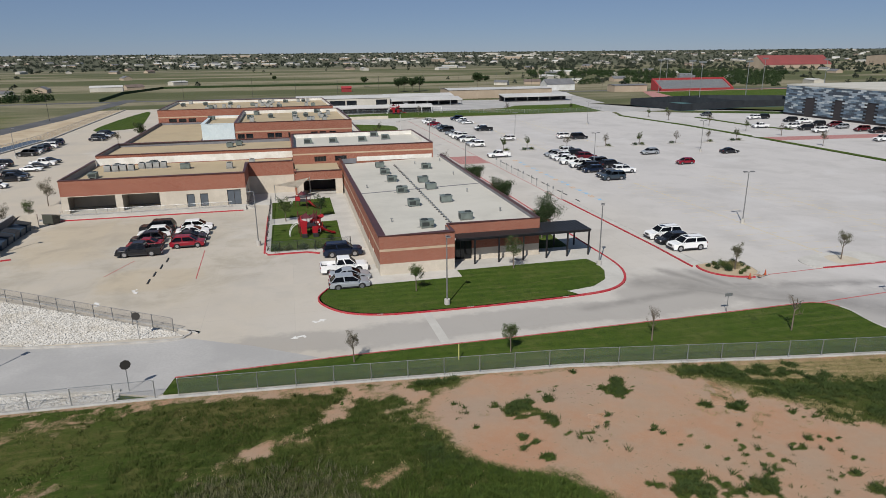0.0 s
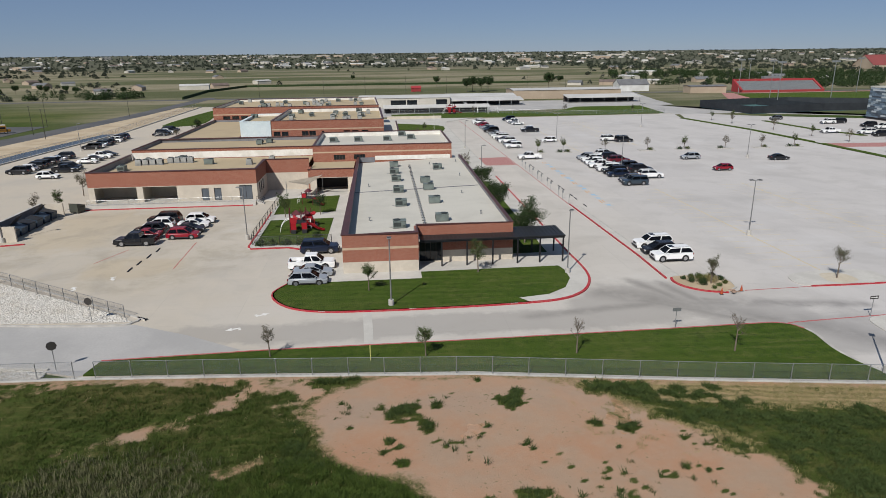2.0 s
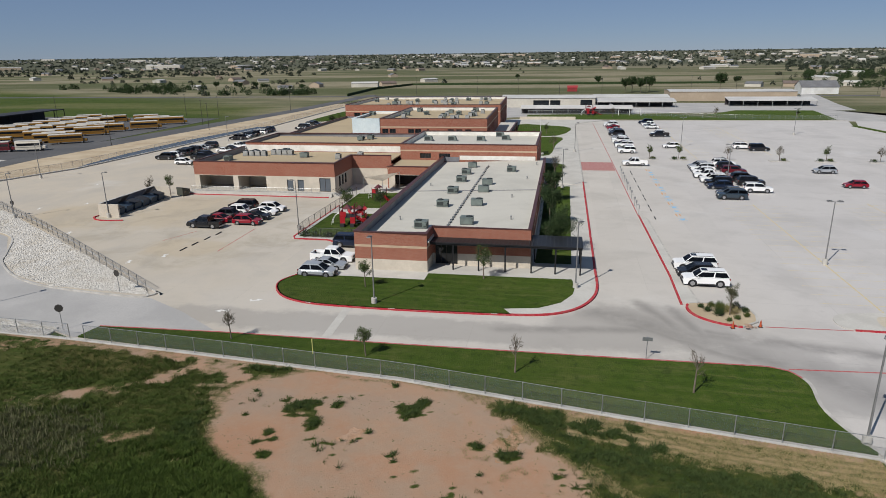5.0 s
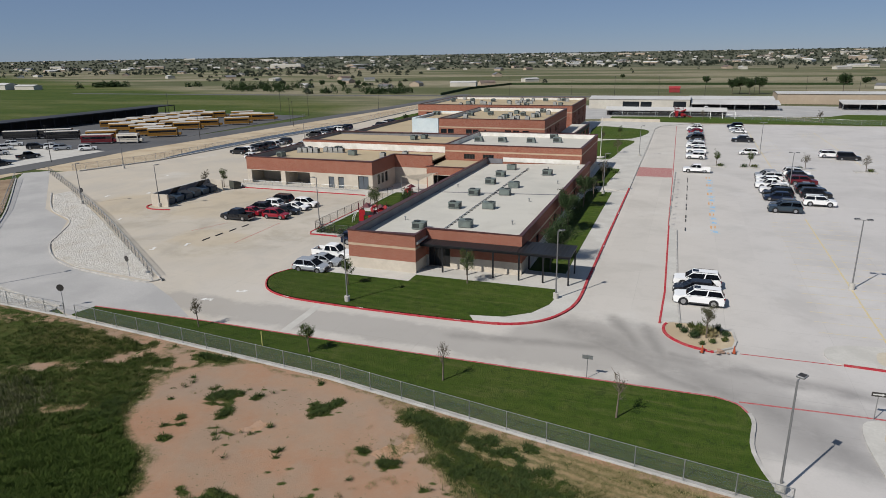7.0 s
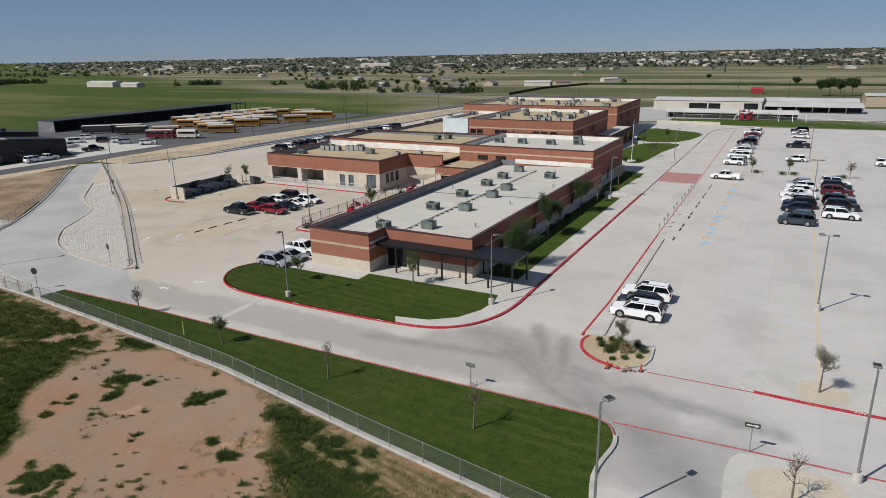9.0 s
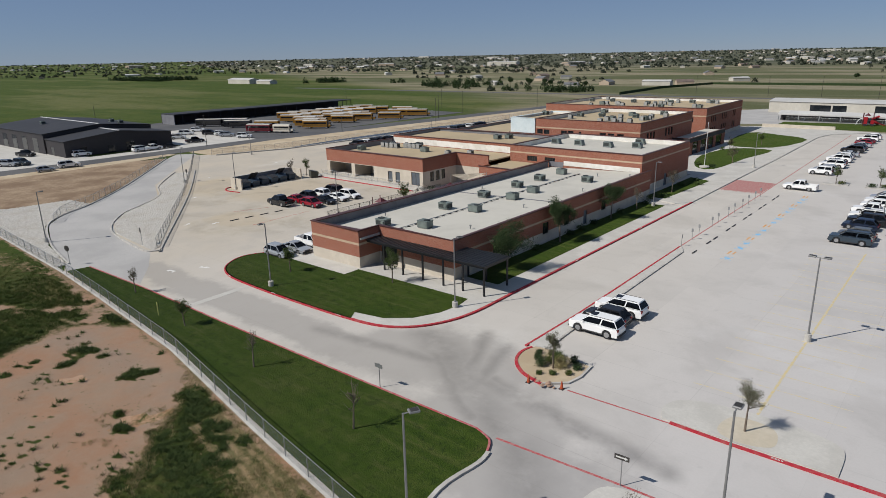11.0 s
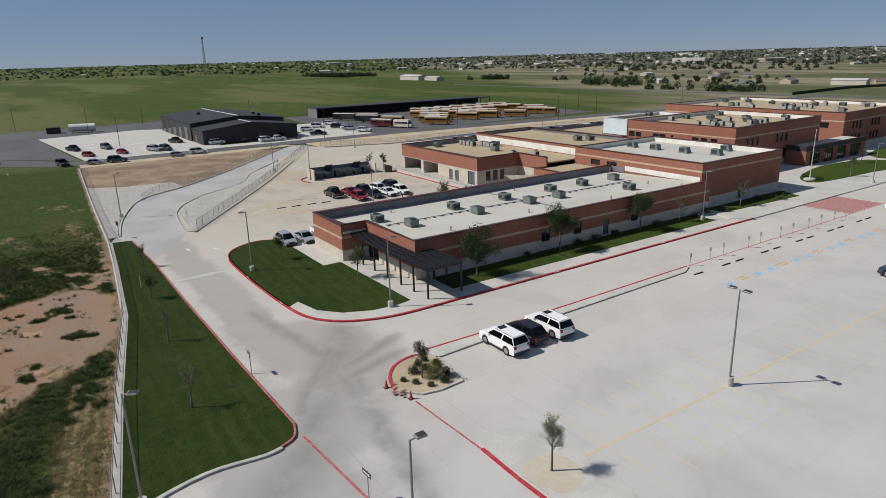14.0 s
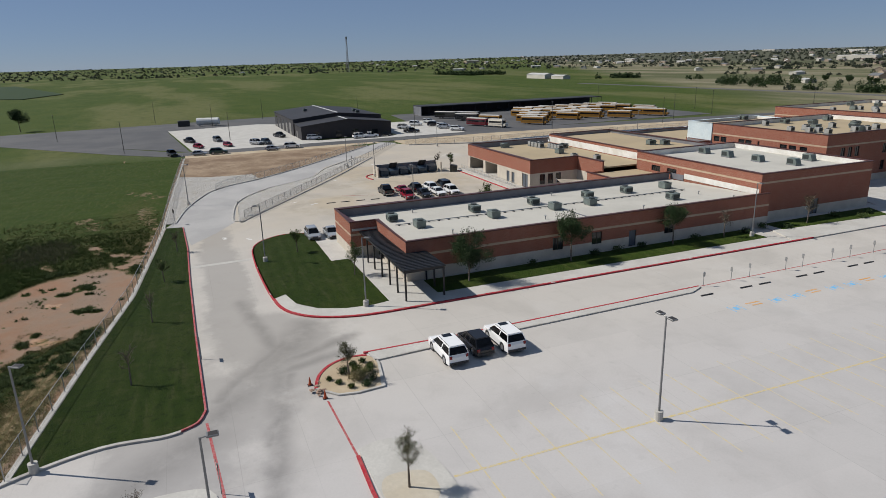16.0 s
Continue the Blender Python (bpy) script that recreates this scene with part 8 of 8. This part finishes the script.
shed("depot_building", "charcoal metal depot building with low gabled roof", -185, 91, -137, 124, 6.0, 7.6, M["dark_metal"], M["dark_roof"], [("s", 3 + 9 * i, 7 + 9 * i, 4.4) for i in range(5)])
shed("depot_building", "charcoal metal depot office with low gabled front", -136.9, 91.4, -123, 123.5, 4.6, 6.3, M["dark_metal"], M["dark_roof"], [("e", 4, 6, 2.4), ("e", 12, 14, 2.2), ("e", 17.5, 20, 2.6), ("e", 25, 27, 2.2), ("s", 4, 6, 2.4)])
for x, y in ((-162, 100), (-150, 117), (-141, 116)):
    copy_thing(unit, T((x, y, 7.6 - 1.6 * abs(y - 107.5) / 16.5 - 0.05)))
tagged(part("ridge_strip", boxes((-185.2, 107.2, 7.58, -137, 107.8, 7.68), (-136.8, 107.15, 6.28, -123, 107.75, 6.38)), M["white_metal"]), "pale metal ridge strip on the depot roof", "ridge strip")
carport = thing("bus_shelter", "long black open-fronted bus shelter", "shelter")
part("roof", boxes((-197, 158, 4.0, -186, 258, 4.35)), M["dark_roof"], carport)
part("back_wall", boxes((-197, 158, 0, -196.6, 258, 4.0)), M["dark_metal"], carport)
part("end_wall", boxes((-196.6, 158, 0, -186.2, 158.3, 4.0)), M["grey_wall"], carport, "grey end wall")
pst = part("post", boxes((-0.12, -0.12, 0, 0.12, 0.12, 4.0)), M["dark_metal"], carport, m=T((-186.3, 162, 0)))
for i in range(1, 17):
    share(pst, "post", carport, T((-186.3, 162 + 6 * i, 0)))
tank = thing("storage_tank", "white horizontal storage tank on saddles", "tank", T((-205, 60, 0)))
bm = bmesh.new()
tube(bm, (0, 0, 2.0), (3, 9, 2.0), 1.5, n=14)
part("shell", bm, M["white_metal"], tank)
part("saddle", boxes((-0.5, 0.5, 0, 1.5, 1.2, 1.2)), M["walk"], tank)
part("saddle", boxes((1.6, 7.2, 0, 3.4, 8, 1.2)), M["walk"], tank)
tagged(part("steel_container", boxes((-211, 52, 0, -207, 57, 2.4), bevel=0.05), M["plastic"]), "dark steel container in the asphalt yard", "container")
tower = thing("radio_tower", "tall lattice radio tower beyond the fields", "radio tower", T((-1474, 440, 0)) @ Matrix.Scale(0.91, 4))
for k in range(3):
    a = 2.094 * k
    bm = bmesh.new()
    tube(bm, (4 * math.cos(a), 4 * math.sin(a), 0), (1.2 * math.cos(a), 1.2 * math.sin(a), 88), 0.5, 0.4, 5)
    part("leg", bm, M["pole"], tower)
for k in range(14):
    z = 3 + 6 * k
    w = 4 - 2.8 * z / 88
    bm = bmesh.new()
    for j in range(3):
        tube(bm, (w * math.cos(2.094 * j), w * math.sin(2.094 * j), z), ((w - 0.2) * math.cos(2.094 * (j + 1)), (w - 0.2) * math.sin(2.094 * (j + 1)), z + 6), 0.25, n=4)
    part("brace", bm, M["pole"], tower)
part("antenna", boxes((-2.2, -2.2, 84, 2.2, 2.2, 89)), M["pole"], tower)

# ---- north of the school ----
cream = material("cream_metal_siding", (0.55, 0.52, 0.45), 0.7, second=(0.46, 0.43, 0.37), scale=0.1, fine=1)
pale_roof = material("pale_grey_metal_roof", (0.55, 0.54, 0.51), 0.6, second=(0.45, 0.44, 0.42), scale=0.08, fine=0.8)
tan_wall = material("tan_block_wall", (0.45, 0.36, 0.27), 0.8, second=(0.38, 0.30, 0.22), scale=0.1, fine=1)
brown_roof = material("brown_shingle_roof", (0.12, 0.09, 0.075), 0.85, second=(0.17, 0.13, 0.11), scale=0.3)
grey_roof = material("grey_shingle_roof", (0.16, 0.165, 0.17), 0.85, second=(0.12, 0.12, 0.125), scale=0.3)
dull_red = material("dull_red_roof", (0.24, 0.055, 0.05), 0.7, second=(0.2, 0.05, 0.045), scale=0.1)
red_roof = material("red_metal_roof", (0.34, 0.03, 0.035), 0.6, second=(0.32, 0.05, 0.045), scale=0.1)
# dark sheets on the south wall stand in for the shade inside the bays
shed("storage_building", "cream metal storage building with dark open bays", 5, 322, 50, 342, 4.6, 5.4, cream, pale_roof, [("s", 15.5, 23, 3.4), ("s", 23.6, 28.5, 3.4), ("s", 38, 43.5, 3.6)])


def open_shed(label, x0, y0, x1, y1, h):
    s = thing("carport", label, "carport", T((x0, y0, 0)))
    w, d = x1 - x0, y1 - y0
    bm = bmesh.new()
    v = [bm.verts.new(p) for p in ((-0.3, -0.3, h - 0.4), (w + 0.3, -0.3, h - 0.4), (w + 0.3, d, h + 0.6), (-0.3, d, h + 0.6), (-0.3, -0.3, h - 0.8), (w + 0.3, -0.3, h - 0.8), (w + 0.3, d, h + 0.2), (-0.3, d, h + 0.2))]
    for f in ((0, 1, 2, 3), (7, 6, 5, 4), (0, 4, 5, 1), (1, 5, 6, 2), (2, 6, 7, 3), (3, 7, 4, 0)):
        bm.faces.new([v[i] for i in f])
    bmesh.ops.recalc_face_normals(bm, faces=bm.faces[:])
    part("roof", bm, pale_roof, s)
    part("back_wall", boxes((0, d - 0.4, 0, w, d - 0.2, h)), M["dark_metal"], s)
    p = None
    for i in range(int(w / 6) + 1):
        m = T((i * w / int(w / 6), 0, 0))
        p = share(p, "post", s, m) if p else part("post", boxes((-0.12, -0.12, 0, 0.12, 0.12, h - 0.5)), M["galv"], s, m=m)
    return s


open_shed("white-roofed open carport behind the lawn", 51, 323, 87, 332, 3.2)
open_shed("white-roofed open carport behind the lawn", 112.5, 331, 151, 340, 3.2)
open_shed("white-roofed open carport behind the lawn", 50, 336, 86, 345, 4.2)
walkway = open_shed("long white-roofed covered walk", 17, 288, 64, 291.5, 2.9)
for i, (x, y, k, c) in enumerate(((19, 300, "suv", "black"), (27, 301, "suv", "silver"), (32, 301, "suv", "black"), (36, 302, "sedan", "grey"), (46, 303, "suv", "grey"), (57, 318, "van", "white"))):
    park(k, c, x, y, 90, "cars behind the school", "behind the covered walk")
shed("long_building", "long tan block building with flat pale roof", 90, 362, 152, 384, 5.0, 5.6, tan_wall, pale_roof)
shed("house", "large grey-roofed house behind the tan building", 172, 418, 192, 431, 4.2, 7.5, M["white_metal"], grey_roof, category="house")
shed("barn", "small red barn in the pasture", 37, 452, 43.5, 457, 2.6, 3.8, material("red_barn_siding", (0.3, 0.03, 0.03), 0.8, second=(0.22, 0.03, 0.03), scale=0.3), red_roof, category="barn")
climbing_frame(at(46, 284, 0, 0.2, 1.25), "large red climbing frame on the north lawn")
swing = thing("swing_set", "white steel swing set on the north lawn", "swing set", T((58, 283, 0)))
for x in (0, 4.5, 9):
    for s in (-1.2, 1.2):
        bm = bmesh.new()
        tube(bm, (x, s, 0), (x, 0, 2.6), 0.08)
        part("leg", bm, plat_white, swing)
bm = bmesh.new()
tube(bm, (0, 0, 2.6), (9, 0, 2.6), 0.08)
part("top_bar", bm, plat_white, swing)
fence([(20, 286), (55, 286), (105, 268), (139, 268)], 1.6, "galvanised fence round the north lawn", 6.0)
low_wall = tagged(part("retaining_wall", boxes((18, 262.5, 0, 40, 263, 1.2)), M["stone"]), "low cream retaining wall north of the school", "wall", kind="structure")

# ---- north-east: courts, stadium, arts building ----
screen_mat = material("black_windscreen_fabric", (0.018, 0.022, 0.028), 0.85, second=(0.028, 0.034, 0.04), scale=0.3)


def court_fence(a, b):
    d = math.dist(a, b)
    f = thing("court_fence", "tall court fence with black windscreen", "fence", T((*a, 0)) @ Matrix.Rotation(math.atan2(b[1] - a[1], b[0] - a[0]), 4, "Z"), "tennis court fences")
    part("windscreen", boxes((0, -0.03, 0.1, d, 0.03, 3.1)), screen_mat, f)
    p = None
    for i in range(int(d / 6) + 1):
        m = T((min(d, i * 6), 0, 0))
        p = share(p, "post", f, m) if p else part("post", boxes((-0.05, -0.05, 0, 0.05, 0.05, 3.3)), M["black_steel"], f, m=m)


COURT = [(165, 293), (169, 256), (206, 263.5), (232, 263.5), (247, 287), (214, 302), (190, 300)]
for a, c in zip(COURT, COURT[1:] + COURT[:1]):
    court_fence(a, c)
court_fence((197, 300), (206, 264))
ground_piece("planting_strip", [(158, 230), (160, 230), (160.6, 204), (165, 184), (163, 184), (158.8, 203)], -0.3, 0.12, M["lawn"], "narrow dark green planting strip with kerb", "planting strip")
ground_piece("crossing", [(141.5, 163), (141.5, 170.5), (198, 166), (198, 158)], -0.3, -0.02, M["red_crossing"], "faded red paved walk to the arts building", "crossing")
ground_piece("court", COURT, -0.3, 0.01, material("blue_green_court", (0.05, 0.12, 0.14), 0.85, second=(0.06, 0.14, 0.13), scale=0.1), "blue-green tennis courts", "court")
stand = thing("grandstand", "silver grandstand with red end walls and press box", "grandstand", T((239, 388, 0)) @ Matrix.Scale(0.86, 4))
for i in range(12):
    part("tier", boxes((1.5, 1.1 * i, 0.6 + 0.55 * i, 62, 1.1 * (i + 1), 1.15 + 0.55 * i)), M["galv"], stand)
part("front_wall", boxes((0, -0.4, 0, 63.5, -0.02, 1.4)), red_roof, stand, "red front wall")
for x in (0, 62.1):
    bm = bmesh.new()
    a = [bm.verts.new((x, y, z)) for y, z in ((0, 0), (14, 0), (14, 8.4), (13, 8.4), (0, 1.6))]
    c = [bm.verts.new((x + 1.4, v.co.y, v.co.z)) for v in a]
    bm.faces.new(a)
    bm.faces.new(c[::-1])
    for i in range(5):
        bm.faces.new((a[i], c[i], c[(i + 1) % 5], a[(i + 1) % 5]))
    bmesh.ops.recalc_face_normals(bm, faces=bm.faces[:])
    part("end_wall", bm, red_roof, stand, "red end wall")
part("back_rail", boxes((0, 13.3, 7.2, 63.5, 13.6, 8.8)), red_roof, stand, "red back rail")
part("press_box", boxes((24, 13.7, 7.2, 38, 17, 10.5)), M["galv"], stand)
shed("field_house", "flat-roofed field house by the running track", 205, 386, 228, 396, 4.2, 4.8, tan_wall, grey_roof)
mast = None
for x, y in ((228, 372), (303, 372), (222, 330), (300, 318), (250, 400), (205, 296), (232, 296)):
    m = T((x, y, 0))
    if mast:
        copy_thing(mast, m)
    else:
        mast = thing("floodlight_mast", "tall steel floodlight mast at the stadium", "mast", m, "floodlight masts")
        bm = bmesh.new()
        cyl(bm, 0, 0, 0, 20, 0.22, 0.12)
        part("pole", bm, M["galv"], mast)
        part("lamp_bar", boxes((-2, -0.3, 19.4, 2, 0.3, 20.2)), M["galv"], mast)
arts = thing("arts_building", "modern arts building clad in blue, grey and white panels", "building")
part("wall", boxes((200.6, 140, 0, 262, 231, 11.6)), M["dark_metal"], arts)
part("roof", boxes((200.4, 139.8, 11.6, 262.2, 231.2, 12.1)), M["membrane"], arts)


def panel_material():
    mat, nt, b, pos = fresh("mixed_metal_panel", 0.5)
    info = nt.nodes.new("ShaderNodeNewGeometry")
    r = nt.nodes.new("ShaderNodeValToRGB")
    r.color_ramp.interpolation = "CONSTANT"
    e = r.color_ramp.elements
    e[0].color = (0.07, 0.095, 0.12, 1)
    for p, c in ((0.25, (0.12, 0.17, 0.22)), (0.5, (0.26, 0.31, 0.35)), (0.7, (0.05, 0.062, 0.08)), (0.88, (0.42, 0.46, 0.48))):
        n = e.new(p)
        n.color = (*c, 1)
    nt.links.new(info.outputs["Random Per Island"], r.inputs["Fac"])
    nt.links.new(r.outputs["Color"], b.inputs["Base Color"])
    return mat


pm = panel_material()
bm = bmesh.new()
for j in range(18):
    y = 160.0 - (1.2 if j % 2 else 0.0)
    while y < 230.5:
        if not (j < 11 and any(a < y < a + 5 for a in (186, 200, 214))):
            box(bm, 200.35, max(y, 160), 0.8 + 0.6 * j, 200.58, min(y + 2.34, 231), 1.36 + 0.6 * j)
        y += 2.4
    x = 200.6
    while x < 240:
        box(bm, x, 231.02, 0.8 + 0.6 * j, x + 2.34, 231.2, 1.36 + 0.6 * j)
        x += 2.4
tagged(part("panel_cladding", bm, pm, arts), kind="stuff")
part("lower_wall", boxes((196.5, 140, 0, 200.5, 176, 6.0)), M["stone"], arts, "tan lower wall")
for y in (148, 155, 162):
    part("wall_panel", boxes((196.4, y, 1.2, 196.47, y + 4, 4.8)), M["dark_metal"], arts)
shed("sports_hall", "far red-roofed sports hall", 622, 766, 728, 802, 5, 17, tan_wall, dull_red)
shed("sports_hall", "far tan campus building", 880, 800, 1010, 860, 14, 16, tan_wall, grey_roof)

# ---- far houses, woods and hedgerows ----
rf = random.Random(21)
kinds = [
    shed("house", "low pale-walled house with grey roof", 0, 0, 15, 10, 3.0, 5.0, cream, grey_roof, category="house"),
    shed("house", "low tan house with brown roof", 0, 0, 18, 11, 3.2, 5.6, tan_wall, brown_roof, category="house"),
    shed("house", "pale metal-roofed farm building", 0, 0, 20, 11, 3.8, 5.0, cream, pale_roof, category="house"),
    shed("house", "brown house with dark shingle roof", 0, 0, 17, 12, 3.4, 6.2, tan_wall, grey_roof, category="house"),
    shed("house", "long pale storage barn", 0, 0, 30, 12, 4.5, 6.0, cream, pale_roof, category="house"),
]
for k in kinds:
    k["group"] = "far houses"
places = []


def polar(az, d):
    return 30 + d * math.sin(radians(az)), 60 + d * math.cos(radians(az))


while len(places) < 70:
    az = rf.uniform(-75, 50)
    d = 430 + 1100 * rf.random()
    if az < -38 and d < 900 + 14 * (-38 - az):
        continue
    if -12 < az < 22 and d < 900:
        continue
    if az <= -12 and d < 950 and rf.random() < 0.75:
        continue
    if 5 < az < 45 and d < 520:
        continue
    places.append((az, d))
places += [(-27, 470), (-25.5, 475), (-33, 520), (-23, 500), (-20, 490), (-28, 640), (-30, 690), (-36, 700), (-40, 820), (-44, 900), (18, 470), (21, 480), (25, 500), (28, 520), (23, 560), (-64, 1400), (-72, 1350), (-85, 1900), (-9, 1250), (12, 900), (14, 1000)]
for i, (az, d) in enumerate(places):
    x, y = polar(az, d)
    k = kinds[i % 5]
    m = T((x, y, -0.1 + rise(x, y))) @ Matrix.Rotation(rf.uniform(0, 3.1), 4, "Z") @ Matrix.Scale(0.85, 4)
    if i < 5:
        k.matrix_basis = m
    else:
        copy_thing(k, m)


shed("barn", "long pale metal barn among trees beyond the crop", -594, 440, -552, 453, 4.6, 6.2, cream, pale_roof, category="barn")
shed("barn", "low pale metal barn beside the long one", -545, 444, -520, 453, 3.4, 4.6, cream, pale_roof, category="barn")


def settlement(count, seed):
    """The far town: small gabled blocks, each with its own wall and roof colour."""
    r = random.Random(seed)
    vs, fs, mi = [], [], []
    n = 0
    while n < count:
        az = r.uniform(-80, 52)
        d = 1350 + 3300 * r.random() ** 1.15
        if az < -45 and d < 1500 + 22 * (-45 - az):
            continue
        x, y = polar(az, d)
        if noise.fractal((x * 0.0022, y * 0.0022, 4.0), 1.0, 2.0, 4) + r.uniform(-0.5, 0.35) < 0:
            continue
        n += 1
        big = r.random() < 0.07
        w, l, h = (r.uniform(14, 24), r.uniform(35, 80), r.uniform(5, 9)) if big else (r.uniform(7, 11), r.uniform(10, 20), r.uniform(2.6, 3.6))
        a = r.uniform(0, 3.14)
        c, q = math.cos(a), math.sin(a)
        z = rise(x, y) - 0.3
        ridge = h + (0.8 if big else r.uniform(1.2, 2.6))
        o = len(vs)
        for u, v, t in ((-l, -w, 0), (l, -w, 0), (l, w, 0), (-l, w, 0), (-l, -w, h), (l, -w, h), (l, w, h), (-l, w, h), (-l, 0, ridge), (l, 0, ridge)):
            vs.append((x + (u * c - v * q) / 2, y + (u * q + v * c) / 2, z + t))
        fs += [tuple(o + k for k in f) for f in ((0, 1, 5, 4), (2, 3, 7, 6), (1, 2, 6, 9, 5), (3, 0, 4, 8, 7), (4, 5, 9, 8), (6, 7, 8, 9))]
        wall, top = r.choice((0, 0, 1)), r.choice((2, 2, 3, 4, 4)) if not big else 2
        mi += [wall] * 4 + [top] * 2
    me = bpy.data.meshes.new("far_town")
    me.from_pydata(vs, [], fs)
    for m in (cream, tan_wall, pale_roof, brown_roof, grey_roof):
        me.materials.append(m)
    me.polygons.foreach_set("material_index", mi)
    return tagged(new("far_town", me), "far town of low pale houses and sheds", "houses", kind="stuff")


settlement(560, 51)


def woods(name, label, count, seed, rule, mat, quads=34, near=330, span=4300, bend=1.5, tall=1.0):
    """Low bushy domes of many small leaf clumps, standing on the plain."""
    r = random.Random(seed)
    nr = np.random.RandomState(seed)
    cs, n = [], 0
    while n < count:
        az = r.uniform(-108, 55)
        d = near + span * r.random() ** bend
        clump = noise.fractal((math.sin(radians(az)) * d * 0.006, math.cos(radians(az)) * d * 0.006, seed), 1.0, 2.0, 4)
        s = rule(az, d, clump)
        if s <= 0 or r.random() > s:
            continue
        x, y = polar(az, d)
        w = r.uniform(1.3, 3.2) * (1 + d / 5000)
        cs.append((x, y, w, tall * r.uniform(2.2, 5.2) * (1 + d / 6000)))
        n += 1
    pts = []
    for x, y, w, h in cs:
        p = nr.normal(0, 1, (quads, 3))
        p /= np.linalg.norm(p, axis=1)[:, None] + 1e-6
        p[:, 2] = np.abs(p[:, 2])
        p *= nr.uniform(0.4, 1.0, (quads, 1)) ** 0.6 * nr.uniform(0.8, 1.15, (quads, 1))
        u = nr.normal(0, 1, (quads, 3))
        u /= np.linalg.norm(u, axis=1)[:, None]
        v = np.cross(u, nr.normal(0, 1, (quads, 3)))
        v /= np.linalg.norm(v, axis=1)[:, None]
        c = p * np.array([w, w, h * 0.95]) + np.array([x, y, h * 0.06 + rise(x, y)])
        s = w * 1.9 / quads ** 0.5
        pts.append(np.stack([c - u * s, c - v * s * 0.8, c + u * s, c + v * s * 0.8], 1).reshape(-1, 3))
    pts = np.concatenate(pts)
    me = bpy.data.meshes.new(name)
    k = len(pts) // 4
    me.from_pydata(pts.tolist(), [], [(4 * i, 4 * i + 1, 4 * i + 2, 4 * i + 3) for i in range(k)])
    me.materials.append(mat)
    return tagged(new(name, me), label, "trees", kind="stuff")


def far_rule(az, d, c):
    if az < -42 and d < 1100 + 9 * (-42 - az):
        return 0
    if d < 1100 and az < 18:
        return 0.012 if az > -23 else 0.1 + max(0, c) * 0.9
    if az >= 18 and d < 480:
        return 0
    return 0.3 + max(0, c) * 1.2 if d < 1500 else 0.25 + max(0, c)


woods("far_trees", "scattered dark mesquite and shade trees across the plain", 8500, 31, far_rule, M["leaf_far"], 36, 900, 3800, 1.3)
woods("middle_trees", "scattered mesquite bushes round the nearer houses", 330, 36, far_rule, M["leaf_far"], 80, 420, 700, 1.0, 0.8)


def copse(az, d, c):
    x, y = polar(az, d)
    if -250 < x < -128 and 416 < y < 440:
        return 1.0 if x > -228 else 0.5
    if -400 < x < -250 and 425 < y < 500 and c > 0:
        return 0.8
    if -650 < x < -380 and 425 < y < 475 and c > -0.1:
        return 0.5
    return 1.0 if 20 < az < 42 and 470 < d < 760 and c > -0.2 else 0


woods("hedgerow_trees", "dense dark trees round the nearer houses", 620, 33, copse, M["leaf_dark"], 130, 380, 460, 1.0, 1.25)


def crop_edge(az, d, c):
    x, y = polar(az, d)
    return 1.0 if -1000 < x < -380 and 462 + 0.05 * (x + 600) < y < 510 + 30 * c and c > -0.25 else 0


woods("crop_edge_trees", "line of dark trees beyond the green crop", 230, 37, crop_edge, M["leaf_dark"], 90, 500, 650, 1.0, 1.2)
tree(at(-230, -12, 0), 9, 4, M["leaf_dark"], "broad dark tree beside the asphalt yard", 4500, 0.22, 77)
big = None
for i, (x, y, s) in enumerate(((73.5, 438, 0.9), (78, 442, 1.1), (83, 436, 0.95), (89, 443, 1.05), (138, 470, 1.1), (60, 520, 0.7), (160, 520, 0.9), (-10, 640, 0.8), (-215, 480, 1.1), (-205, 486, 1.0), (-195, 478, 0.9), (-225, 492, 1.2), (-240, 488, 1.0), (-160, 470, 0.8), (-172, 476, 0.7))):
    m = at(x, y, 0, i * 1.1, s)
    big = copy_thing(big, m) if big else tree(m, 9.5, 4.2, M["leaf_dark"], "broad dark shade tree beyond the school", 5500, 0.24, 78)
tagged(part("windbreak", strip([(-104, 410), (-108, 483), (-93, 550), (-13, 553), (160, 556)], 0.7, -0.1, 1.5), M["leaf_dark"]), "dark overgrown fence line across the pasture", "hedge", kind="stuff")
ground_piece("dark_crop", [(-1100, -330), (-640, -120), (-600, -80), (-700, -60), (-1200, -200)], -0.5, 0.6, M["leaf_dark"], "dark standing crop strip in the far field", "crop")
# street trees row and traffic on the far road
ground_piece("road", [(-420, 395), (150, 405), (420, 380), (420, 388), (150, 413), (-420, 403)], -0.4, -0.05, M["asphalt"], "far asphalt road across the plain", "road")
